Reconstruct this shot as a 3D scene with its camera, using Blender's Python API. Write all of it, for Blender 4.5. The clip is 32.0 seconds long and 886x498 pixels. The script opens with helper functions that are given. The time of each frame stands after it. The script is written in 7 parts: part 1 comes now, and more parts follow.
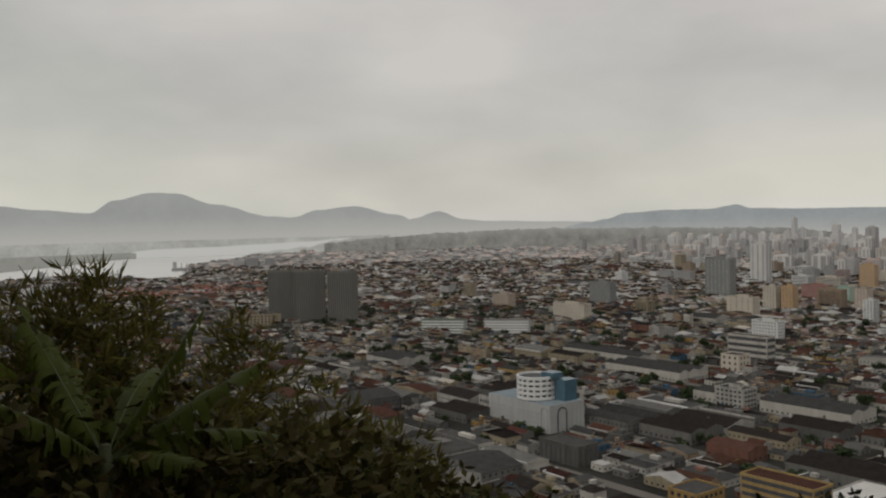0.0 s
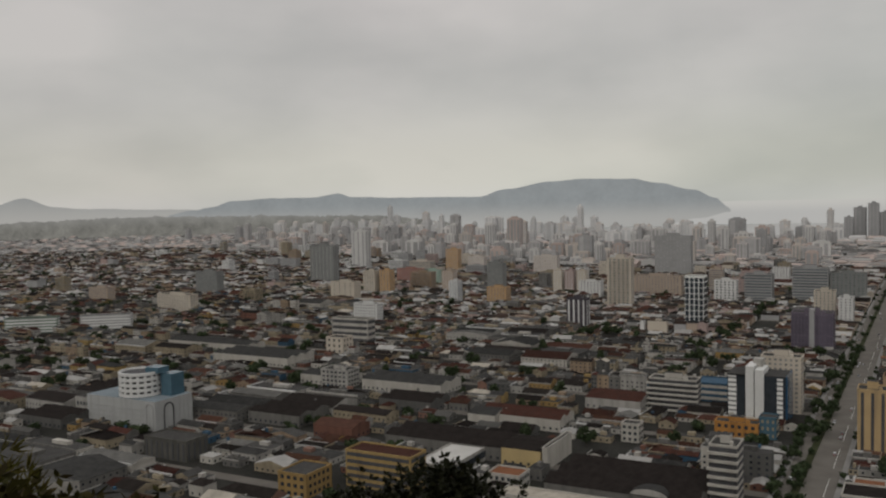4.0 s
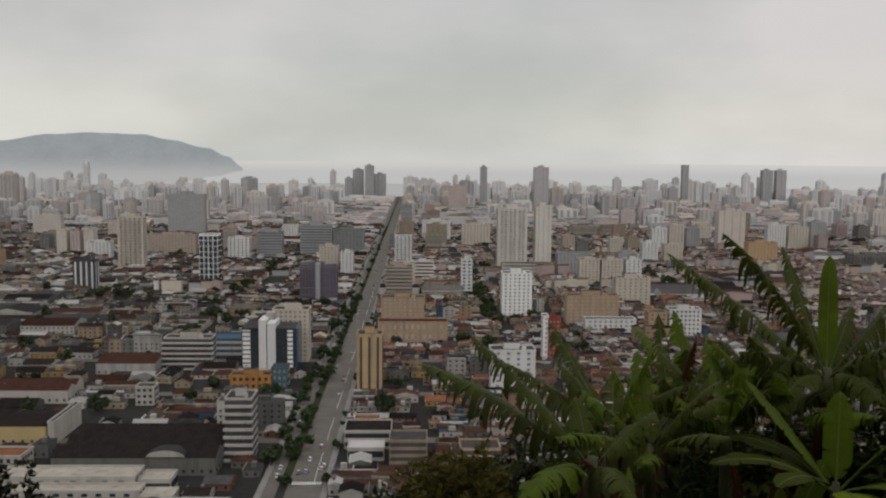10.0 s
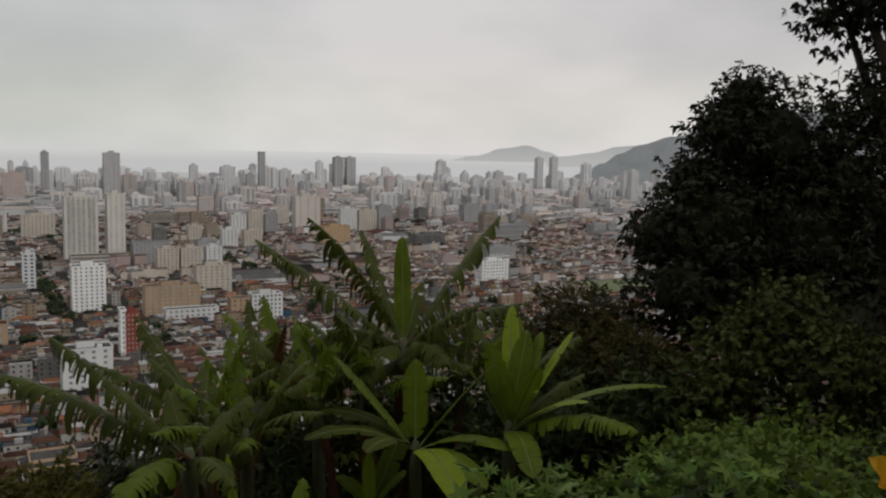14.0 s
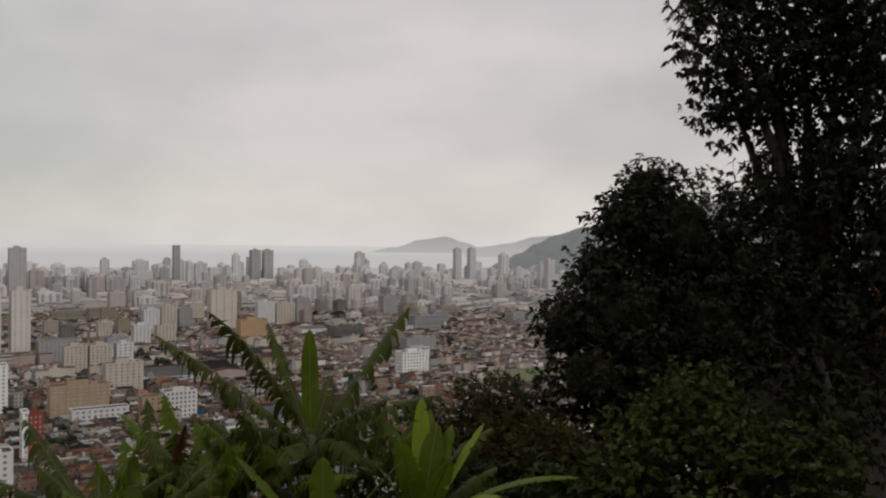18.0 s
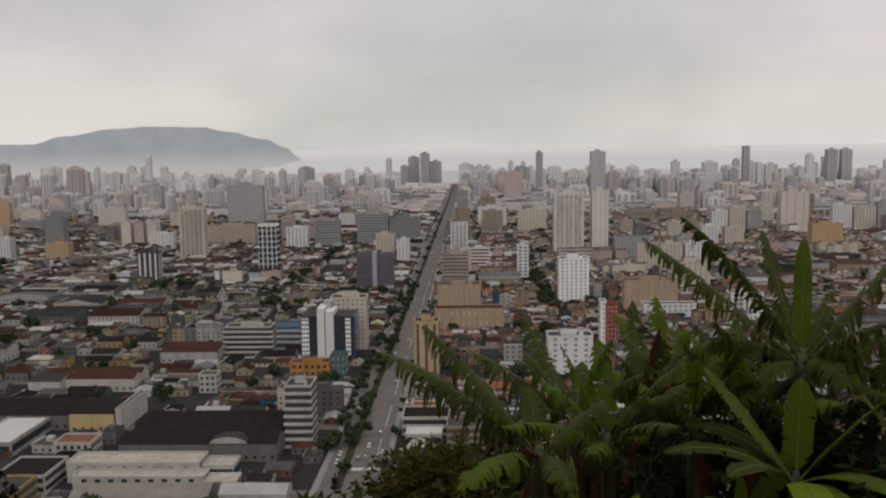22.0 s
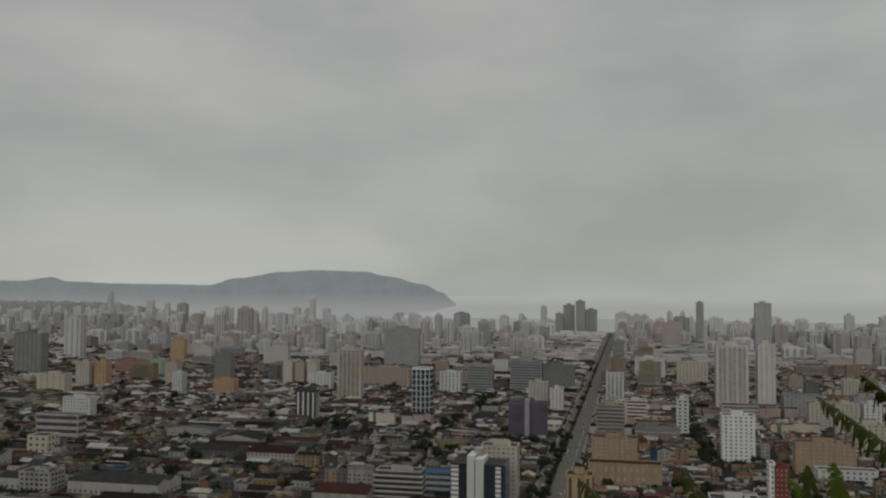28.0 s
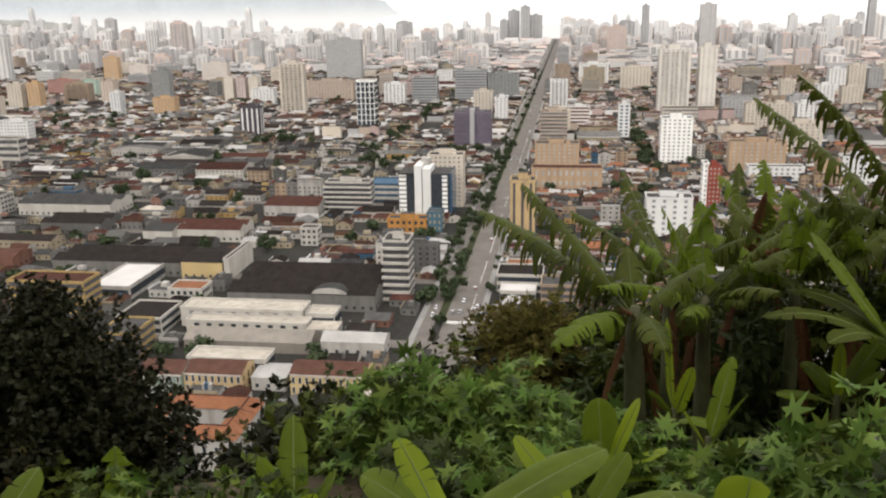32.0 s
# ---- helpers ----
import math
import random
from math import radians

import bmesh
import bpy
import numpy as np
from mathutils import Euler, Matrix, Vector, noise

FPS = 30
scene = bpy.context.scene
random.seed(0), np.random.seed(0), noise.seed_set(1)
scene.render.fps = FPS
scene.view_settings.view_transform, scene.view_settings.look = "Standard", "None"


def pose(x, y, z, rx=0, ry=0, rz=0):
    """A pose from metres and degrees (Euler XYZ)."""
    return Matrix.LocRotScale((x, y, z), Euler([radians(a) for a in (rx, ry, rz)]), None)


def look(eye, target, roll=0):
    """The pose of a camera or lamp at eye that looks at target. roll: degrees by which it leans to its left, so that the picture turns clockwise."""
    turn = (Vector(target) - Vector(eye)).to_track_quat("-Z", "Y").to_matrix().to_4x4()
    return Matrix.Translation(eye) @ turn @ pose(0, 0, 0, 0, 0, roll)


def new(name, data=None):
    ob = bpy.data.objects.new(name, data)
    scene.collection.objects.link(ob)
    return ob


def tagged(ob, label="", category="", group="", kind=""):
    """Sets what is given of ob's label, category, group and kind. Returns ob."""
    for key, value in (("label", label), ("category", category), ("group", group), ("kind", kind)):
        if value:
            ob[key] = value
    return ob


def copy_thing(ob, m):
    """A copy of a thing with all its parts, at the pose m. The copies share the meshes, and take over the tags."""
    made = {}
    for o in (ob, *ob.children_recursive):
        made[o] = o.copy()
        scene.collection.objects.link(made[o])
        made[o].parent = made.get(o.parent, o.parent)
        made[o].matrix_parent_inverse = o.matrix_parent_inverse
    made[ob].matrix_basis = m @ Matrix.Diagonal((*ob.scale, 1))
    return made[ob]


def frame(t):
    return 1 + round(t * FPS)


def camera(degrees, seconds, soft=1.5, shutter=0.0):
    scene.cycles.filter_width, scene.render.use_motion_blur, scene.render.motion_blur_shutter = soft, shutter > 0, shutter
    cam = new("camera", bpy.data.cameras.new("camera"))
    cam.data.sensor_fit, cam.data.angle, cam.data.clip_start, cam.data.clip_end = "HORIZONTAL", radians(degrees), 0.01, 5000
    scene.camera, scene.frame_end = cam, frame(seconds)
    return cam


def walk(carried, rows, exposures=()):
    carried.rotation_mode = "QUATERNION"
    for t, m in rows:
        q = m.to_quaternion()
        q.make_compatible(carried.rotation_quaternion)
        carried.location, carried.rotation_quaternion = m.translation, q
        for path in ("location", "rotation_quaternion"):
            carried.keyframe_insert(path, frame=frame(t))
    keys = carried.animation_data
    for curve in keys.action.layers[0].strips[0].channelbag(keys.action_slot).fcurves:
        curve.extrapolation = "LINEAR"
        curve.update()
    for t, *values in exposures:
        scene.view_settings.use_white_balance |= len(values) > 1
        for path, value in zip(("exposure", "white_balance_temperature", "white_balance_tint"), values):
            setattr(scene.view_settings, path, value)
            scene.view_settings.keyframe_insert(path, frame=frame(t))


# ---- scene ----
# World: z up, metres; the city plain lies at z = 0 and the lookout on the hill at z = 148.4.
cam = camera(52.74, 32.0, soft=2.2)
PATH = [
    (0.0, pose(0.000, -0.000, 150.000, 88.21, 1.39, -0.10)),
    (0.5, pose(0.000, -0.000, 150.000, 88.25, 1.27, -2.27)),
    (1.0, pose(0.000, -0.000, 150.000, 88.07, 1.37, -4.07)),
    (1.5, pose(0.000, -0.000, 150.000, 87.97, 1.32, -6.06)),
    (2.0, pose(0.000, -0.000, 150.000, 87.99, 1.56, -8.05)),
    (2.5, pose(0.000, -0.000, 150.000, 87.70, 1.79, -9.87)),
    (3.0, pose(0.000, -0.000, 150.000, 87.18, 1.69, -11.78)),
    (3.5, pose(0.000, -0.000, 150.000, 86.93, 1.67, -15.93)),
    (4.0, pose(0.000, -0.000, 150.000, 86.89, 1.22, -24.94)),
    (4.5, pose(0.000, -0.000, 150.000, 87.09, 1.15, -28.62)),
    (6.5, pose(0.000, -0.000, 150.000, 86.85, -0.94, -37.82)),
    (7.0, pose(0.000, -0.000, 150.000, 86.37, -0.62, -41.25)),
    (7.5, pose(0.000, -0.000, 150.000, 85.57, -0.33, -43.65)),
    (8.0, pose(0.000, -0.000, 150.000, 84.73, -0.56, -45.97)),
    (8.5, pose(0.000, -0.000, 150.000, 84.24, -0.29, -48.36)),
    (9.0, pose(-0.007, 0.008, 150.000, 84.11, -0.09, -50.48)),
    (9.5, pose(-0.014, 0.016, 150.000, 83.94, -0.26, -52.36)),
    (10.0, pose(-0.029, 0.034, 150.000, 84.03, -0.50, -55.32)),
    (10.5, pose(-0.045, 0.052, 150.000, 83.41, -0.66, -58.28)),
    (11.0, pose(-0.061, 0.071, 150.000, 83.07, -1.36, -60.97)),
    (11.5, pose(-0.081, 0.094, 150.000, 82.84, -1.54, -64.07)),
    (12.0, pose(-0.102, 0.118, 150.000, 83.18, -2.19, -69.57)),
    (12.5, pose(-0.102, 0.118, 150.000, 83.35, -1.21, -73.16)),
    (13.0, pose(-0.102, 0.118, 150.000, 83.37, -1.30, -76.68)),
    (13.5, pose(-0.095, 0.110, 150.000, 83.55, -1.02, -79.96)),
    (14.0, pose(-0.088, 0.102, 150.000, 83.56, -1.21, -81.84)),
    (14.5, pose(-0.068, 0.079, 150.000, 83.46, -0.96, -84.47)),
    (16.5, pose(-0.041, 0.047, 150.000, 85.36, -1.25, -88.98)),
    (17.0, pose(-0.034, 0.039, 150.000, 89.24, -0.26, -88.74)),
    (17.5, pose(-0.027, 0.031, 150.000, 89.24, -0.32, -88.46)),
    (18.0, pose(0.014, -0.016, 150.000, 89.48, -0.67, -87.04)),
    (18.5, pose(0.068, -0.079, 150.000, 88.22, -1.15, -85.07)),
    (19.0, pose(0.204, -0.236, 150.000, 86.59, 0.73, -80.47)),
    (19.5, pose(0.333, -0.386, 150.000, 85.62, 1.92, -75.46)),
    (20.0, pose(0.435, -0.504, 150.000, 85.11, 1.09, -69.96)),
    (20.5, pose(0.530, -0.614, 150.000, 84.76, 1.31, -66.89)),
    (21.0, pose(0.604, -0.700, 150.000, 84.22, 1.64, -60.77)),
    (21.5, pose(0.645, -0.748, 150.000, 83.65, 0.78, -53.01)),
    (22.0, pose(0.645, -0.748, 150.000, 83.19, 0.77, -51.80)),
    (22.5, pose(0.645, -0.748, 150.000, 85.46, 0.60, -52.26)),
    (23.0, pose(0.645, -0.748, 150.000, 86.81, 0.20, -53.25)),
    (23.5, pose(0.645, -0.748, 150.000, 87.88, -0.02, -53.33)),
    (24.0, pose(0.645, -0.748, 150.000, 88.87, 0.09, -53.41)),
    (24.5, pose(0.645, -0.748, 150.000, 89.53, 0.16, -52.85)),
    (26.5, pose(0.625, -0.724, 150.000, 91.69, -0.13, -51.03)),
    (27.0, pose(0.625, -0.725, 150.000, 92.21, -0.37, -49.82)),
    (27.5, pose(0.626, -0.725, 150.000, 92.96, -0.58, -46.43)),
    (28.0, pose(0.627, -0.726, 150.000, 92.60, -0.37, -41.90)),
    (28.5, pose(0.627, -0.727, 150.000, 87.74, -0.10, -39.86)),
    (29.0, pose(0.628, -0.728, 150.000, 84.14, 0.06, -39.14)),
    (29.5, pose(0.628, -0.728, 150.000, 80.53, -0.04, -39.06)),
    (30.0, pose(0.629, -0.729, 150.000, 78.17, -0.04, -39.37)),
    (30.5, pose(0.630, -0.730, 150.000, 75.61, 0.25, -39.86)),
    (31.0, pose(0.630, -0.730, 150.000, 73.35, 0.48, -41.24)),
    (31.5, pose(0.631, -0.731, 150.000, 73.16, 0.78, -43.24)),
    (32.0, pose(0.631, -0.732, 150.000, 74.22, 0.95, -45.55)),
]
EXPOSURES = [(0.0, -0.04, 6800, 9), (4.5, -0.14, 6700, 10), (7.0, -0.08, 6650, 10), (9.0, 0.1, 6600, 11), (14.5, 0.15, 6520, 11), (16.5, 0.26, 6550, 12), (18.0, 0.1, 6650, 13), (20.0, 0.12, 6700, 15), (22.0, 0.15, 6650, 15), (24.0, -0.28, 6780, 12), (24.5, -0.32, 6800, 11.5), (27.2, -0.37, 6900, 9.5), (28.2, -0.48, 6480, 5), (29.0, -0.08, 6500, 9), (30.0, 0.42, 6550, 10), (31.0, 1.2, 6850, 12), (32.0, 1.4, 6800, 12)]

walk(cam, PATH, EXPOSURES)

# ---- light: an overcast afternoon ----
world = bpy.data.worlds.new("overcast_sky")
scene.world = world
world.use_nodes = True
wn, wl = world.node_tree.nodes, world.node_tree.links
wn.clear()
w_out = wn.new("ShaderNodeOutputWorld")
w_bg = wn.new("ShaderNodeBackground")
w_sky = wn.new("ShaderNodeTexSky")
w_sky.sky_type = "NISHITA"
w_sky.sun_disc = False
w_sky.sun_elevation = radians(48)
w_sky.sun_rotation = radians(220)
w_skyk = wn.new("ShaderNodeMix")
w_skyk.data_type = "RGBA"
w_skyk.blend_type = "MULTIPLY"
w_skyk.inputs[0].default_value = 1.0
w_skyk.inputs[7].default_value = (0.1, 0.1, 0.1, 1)
wl.new(w_sky.outputs[0], w_skyk.inputs[6])
w_co = wn.new("ShaderNodeTexCoord")
w_sep = wn.new("ShaderNodeSeparateXYZ")
wl.new(w_co.outputs["Generated"], w_sep.inputs[0])
# brightness by height: pale at the horizon, even above it, brighter overhead
w_ramp = wn.new("ShaderNodeValToRGB")
wl.new(w_sep.outputs[2], w_ramp.inputs[0])
e = w_ramp.color_ramp.elements
e[0].position, e[0].color = 0.0, (0.60, 0.60, 0.585, 1)
e[1].position, e[1].color = 1.0, (0.85, 0.85, 0.87, 1)
for p_, c_ in ((0.02, (0.585, 0.585, 0.555, 1)), (0.055, (0.56, 0.555, 0.525, 1)), (0.11, (0.53, 0.525, 0.515, 1)),
               (0.35, (0.56, 0.55, 0.55, 1)), (0.6, (0.74, 0.74, 0.75, 1))):
    q = e.new(p_)
    q.color = c_
# cloud sheets, stretched along the horizon
w_map = wn.new("ShaderNodeMapping")
w_map.inputs["Scale"].default_value = (1.5, 1.5, 3.6)
wl.new(w_co.outputs["Generated"], w_map.inputs[0])
w_n = wn.new("ShaderNodeTexNoise")
w_n.inputs["Scale"].default_value = 2.3
w_n.inputs["Detail"].default_value = 5
w_n.inputs["Roughness"].default_value = 0.45
wl.new(w_map.outputs[0], w_n.inputs["Vector"])
w_cr = wn.new("ShaderNodeValToRGB")
w_cr.color_ramp.elements[0].position, w_cr.color_ramp.elements[0].color = 0.34, (0.845, 0.855, 0.855, 1)
w_cr.color_ramp.elements[1].position, w_cr.color_ramp.elements[1].color = 0.66, (1.13, 1.115, 1.11, 1)
wl.new(w_n.outputs[0], w_cr.inputs[0])
w_mul = wn.new("ShaderNodeMix")
w_mul.data_type = "RGBA"
w_mul.blend_type = "MULTIPLY"
w_mul.inputs[0].default_value = 1.0
wl.new(w_ramp.outputs[0], w_mul.inputs[6])
wl.new(w_cr.outputs[0], w_mul.inputs[7])
# a faint drift of hue between cloud banks
w_n2 = wn.new("ShaderNodeTexNoise")
w_n2.inputs["Scale"].default_value = 1.7
w_n2.inputs["Detail"].default_value = 2
wl.new(w_co.outputs["Generated"], w_n2.inputs["Vector"])
w_hue = wn.new("ShaderNodeValToRGB")
w_hue.color_ramp.elements[0].position, w_hue.color_ramp.elements[0].color = 0.38, (0.975, 1.0, 0.985, 1)
w_hue.color_ramp.elements[1].position, w_hue.color_ramp.elements[1].color = 0.62, (1.012, 0.992, 0.997, 1)
wl.new(w_n2.outputs[0], w_hue.inputs[0])
w_tint = wn.new("ShaderNodeMix")
w_tint.data_type = "RGBA"
w_tint.blend_type = "MULTIPLY"
w_tint.inputs[0].default_value = 1.0
wl.new(w_mul.outputs[2], w_tint.inputs[6])
wl.new(w_hue.outputs[0], w_tint.inputs[7])
w_mix = wn.new("ShaderNodeMix")
w_mix.data_type = "RGBA"
w_mix.inputs[0].default_value = 0.94
wl.new(w_skyk.outputs[2], w_mix.inputs[6])
wl.new(w_tint.outputs[2], w_mix.inputs[7])
wl.new(w_mix.outputs[2], w_bg.inputs[0])
w_bg.inputs[1].default_value = 1.0
wl.new(w_bg.outputs[0], w_out.inputs[0])

sun = new("sun", bpy.data.lights.new("sun", "SUN"))
sun.data.energy, sun.data.angle, sun.data.color = 1.2, radians(60), (1.0, 0.97, 0.92)
sun.matrix_world = look((-560, -680, 880), (0, 0, 0))


# ---- materials ----
def material(name, colour, rough=0.85, spread=0.25, scale=0.5, fine=6.0, bump=0.15, metal=0.0, island=0.0, hue=0.0,
             dirt=None, object_random=False, spec=0.3):
    """Colour with variation at two scales, by position in metres, and by piece."""
    m = bpy.data.materials.new(name)
    m.use_nodes = True
    n, l = m.node_tree.nodes, m.node_tree.links
    b = n["Principled BSDF"]
    b.inputs["Roughness"].default_value = rough
    b.inputs["Metallic"].default_value = metal
    b.inputs["Specular IOR Level"].default_value = spec
    geo = n.new("ShaderNodeNewGeometry")
    big, small = n.new("ShaderNodeTexNoise"), n.new("ShaderNodeTexNoise")
    big.inputs["Scale"].default_value, small.inputs["Scale"].default_value = scale, fine
    big.inputs["Detail"].default_value, small.inputs["Detail"].default_value = 4, 3
    for q in (big, small):
        l.new(geo.outputs["Position"], q.inputs["Vector"])
    add = n.new("ShaderNodeMath")
    add.operation = "MULTIPLY_ADD"
    l.new(small.outputs[0], add.inputs[0])
    add.inputs[1].default_value = 0.5
    l.new(big.outputs[0], add.inputs[2])
    val = n.new("ShaderNodeMapRange")
    l.new(add.outputs[0], val.inputs[0])
    val.inputs[1].default_value, val.inputs[2].default_value = 0.4, 1.1
    val.inputs[3].default_value, val.inputs[4].default_value = 1 - spread, 1 + spread
    hsv = n.new("ShaderNodeHueSaturation")
    hsv.inputs["Color"].default_value = (*colour, 1)
    l.new(val.outputs[0], hsv.inputs["Value"])
    if island or hue or object_random:
        if object_random:
            rnd = n.new("ShaderNodeObjectInfo").outputs["Random"]
        else:
            rnd = geo.outputs["Random Per Island"]
        vr = n.new("ShaderNodeMapRange")
        l.new(rnd, vr.inputs[0])
        vr.inputs[3].default_value, vr.inputs[4].default_value = 1 - island, 1 + island
        mm = n.new("ShaderNodeMath")
        mm.operation = "MULTIPLY"
        l.new(val.outputs[0], mm.inputs[0])
        l.new(vr.outputs[0], mm.inputs[1])
        l.new(mm.outputs[0], hsv.inputs["Value"])
        hr = n.new("ShaderNodeMapRange")
        fr = n.new("ShaderNodeMath")
        fr.operation = "FRACT"
        f7 = n.new("ShaderNodeMath")
        f7.operation = "MULTIPLY"
        f7.inputs[1].default_value = 7.31
        l.new(rnd, f7.inputs[0])
        l.new(f7.outputs[0], fr.inputs[0])
        l.new(fr.outputs[0], hr.inputs[0])
        hr.inputs[3].default_value, hr.inputs[4].default_value = 0.5 - hue, 0.5 + hue
        l.new(hr.outputs[0], hsv.inputs["Hue"])
    out = hsv.outputs[0]
    if dirt:
        st = n.new("ShaderNodeTexNoise")
        mp = n.new("ShaderNodeMapping")
        mp.inputs["Scale"].default_value = (1, 1, 0.12)
        l.new(geo.outputs["Position"], mp.inputs[0])
        l.new(mp.outputs[0], st.inputs["Vector"])
        st.inputs["Scale"].default_value, st.inputs["Detail"].default_value = scale * 2.2, 5
        rg = n.new("ShaderNodeMapRange")
        rg.inputs[1].default_value, rg.inputs[2].default_value = 0.48, 0.74
        rg.inputs[4].default_value = 0.65
        l.new(st.outputs[0], rg.inputs[0])
        mx = n.new("ShaderNodeMix")
        mx.data_type = "RGBA"
        mx.inputs[7].default_value = (*dirt, 1)
        l.new(rg.outputs[0], mx.inputs[0])
        l.new(out, mx.inputs[6])
        out = mx.outputs[2]
    l.new(out, b.inputs["Base Color"])
    if bump:
        bp = n.new("ShaderNodeBump")
        bp.inputs["Strength"].default_value = bump
        bp.inputs["Distance"].default_value = 0.05
        l.new(small.outputs[0], bp.inputs["Height"])
        l.new(bp.outputs[0], b.inputs["Normal"])
    return m


def leaf_material(name, colour, rough=0.5, spread=0.35, through_light=0.25, hue=0.02, scale=1.5, island=0.35, spec=0.08):
    m = material(name, colour, rough, spread, scale, 9.0, 0.1, island=island, hue=hue, spec=spec)
    n, l = m.node_tree.nodes, m.node_tree.links
    b = n["Principled BSDF"]
    tr = n.new("ShaderNodeBsdfTranslucent")
    src = b.inputs["Base Color"].links[0].from_socket
    l.new(src, tr.inputs[0])
    mx = n.new("ShaderNodeMixShader")
    mx.inputs[0].default_value = through_light
    l.new(b.outputs[0], mx.inputs[1])
    l.new(tr.outputs[0], mx.inputs[2])
    l.new(mx.outputs[0], n["Material Output"].inputs[0])
    return m


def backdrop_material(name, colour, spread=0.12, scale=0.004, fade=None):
    """Far distance: a plain glowing surface, with the haze of moist air painted in."""
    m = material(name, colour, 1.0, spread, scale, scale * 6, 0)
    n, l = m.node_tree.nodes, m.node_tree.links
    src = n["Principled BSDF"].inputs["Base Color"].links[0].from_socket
    # painted haze: the colour pales by height from z0 to z1
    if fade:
        z0, z1, haze_colour = fade
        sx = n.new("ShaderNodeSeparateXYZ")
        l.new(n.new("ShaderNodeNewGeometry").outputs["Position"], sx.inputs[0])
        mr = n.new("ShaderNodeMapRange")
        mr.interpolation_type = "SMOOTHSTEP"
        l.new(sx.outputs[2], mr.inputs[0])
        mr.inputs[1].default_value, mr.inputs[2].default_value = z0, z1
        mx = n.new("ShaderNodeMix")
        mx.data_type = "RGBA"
        mx.inputs[7].default_value = (*haze_colour, 1)
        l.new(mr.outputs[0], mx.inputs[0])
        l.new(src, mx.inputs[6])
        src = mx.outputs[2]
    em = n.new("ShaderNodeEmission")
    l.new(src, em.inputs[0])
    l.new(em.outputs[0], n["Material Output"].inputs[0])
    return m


DIRT = (0.10, 0.09, 0.08)
M = {}
# near district: painted plaster, stained by rain
for k_, c_ in (("white", (0.275, 0.265, 0.245)), ("cream", (0.22, 0.185, 0.13)), ("grey", (0.105, 0.101, 0.094)), ("tan", (0.217, 0.161, 0.112)),
               ("ochre", (0.224, 0.146, 0.0561)), ("pink", (0.164, 0.0931, 0.0711)), ("brick", (0.112, 0.0524, 0.0374)), ("blue", (0.0262, 0.0636, 0.104)),
               ("green", (0.127, 0.164, 0.135)), ("concrete", (0.0711, 0.0696, 0.0659)), ("red", (0.202, 0.0412, 0.0262)), ("orange", (0.299, 0.142, 0.0374)),
               ("dark_grey", (0.0524, 0.0524, 0.0561)), ("maroon", (0.0464, 0.0404, 0.0478))):
    M[k_] = material("painted_" + k_, c_, 0.85, 0.16, 0.12, 2.0, 0.1, island=0.10, dirt=tuple(0.45 * v for v in c_))
# middle and far districts: paler paints, which stand in for the haze
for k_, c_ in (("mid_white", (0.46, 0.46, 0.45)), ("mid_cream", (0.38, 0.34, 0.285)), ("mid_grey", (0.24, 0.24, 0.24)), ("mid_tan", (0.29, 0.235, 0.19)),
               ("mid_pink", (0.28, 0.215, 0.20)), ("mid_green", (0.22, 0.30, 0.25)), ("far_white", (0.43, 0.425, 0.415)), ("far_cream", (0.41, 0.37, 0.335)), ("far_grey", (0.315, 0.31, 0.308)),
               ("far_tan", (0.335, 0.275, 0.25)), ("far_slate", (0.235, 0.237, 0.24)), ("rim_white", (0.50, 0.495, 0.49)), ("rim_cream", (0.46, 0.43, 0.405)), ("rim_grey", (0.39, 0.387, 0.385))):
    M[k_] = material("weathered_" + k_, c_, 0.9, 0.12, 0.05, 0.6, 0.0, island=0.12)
M["mid_slate"] = material("weathered_mid_slate", (0.155, 0.16, 0.155), 0.9, 0.14, 0.05, 0.6, 0.0, island=0.12)
M["mid_orange"] = material("weathered_orange", (0.34, 0.225, 0.125), 0.9, 0.12, 0.05, 0.6, 0.0, island=0.12)
M["mid_red"] = material("weathered_red", (0.24, 0.125, 0.105), 0.9, 0.12, 0.05, 0.6, 0.0, island=0.12)
M["slate_glass"] = material("dark_band_glass", (0.085, 0.095, 0.10), 0.35, 0.2, 0.2, 1.0, 0, island=0.3, spec=0.4)
M["plum"] = material("dull_purple_panel", (0.105, 0.088, 0.112), 0.8, 0.12, 0.1, 1.0, 0, island=0.1)
M["plum_glass"] = material("purple_tinted_glass", (0.065, 0.058, 0.08), 0.3, 0.2, 0.2, 1.0, 0, island=0.3, spec=0.4)
M["panel_white"] = material("grey_white_panels", (0.29, 0.295, 0.29), 0.8, 0.12, 0.1, 1.6, 0.05, dirt=(0.2, 0.2, 0.195))
M["pale_plaster"] = material("pale_stained_plaster", (0.32, 0.305, 0.275), 0.88, 0.16, 0.1, 1.6, 0.1, island=0.08, dirt=(0.22, 0.205, 0.18))
M["tan_brick"] = material("tan_brickwork", (0.29, 0.205, 0.135), 0.9, 0.14, 0.15, 2.0, 0.1, dirt=(0.19, 0.13, 0.09))
M["mustard"] = material("mustard_paint", (0.25, 0.175, 0.07), 0.88, 0.18, 0.12, 2.0, 0.1, dirt=(0.15, 0.105, 0.05))
M["roof_pale"] = material("pale_stained_roof", (0.30, 0.275, 0.235), 0.9, 0.25, 0.12, 1.5, 0.1, dirt=(0.17, 0.155, 0.13), spec=0.03)
M["roof_white"] = material("white_sheet_roof", (0.37, 0.36, 0.345), 0.7, 0.12, 0.12, 1.5, 0.1, dirt=(0.34, 0.33, 0.31))
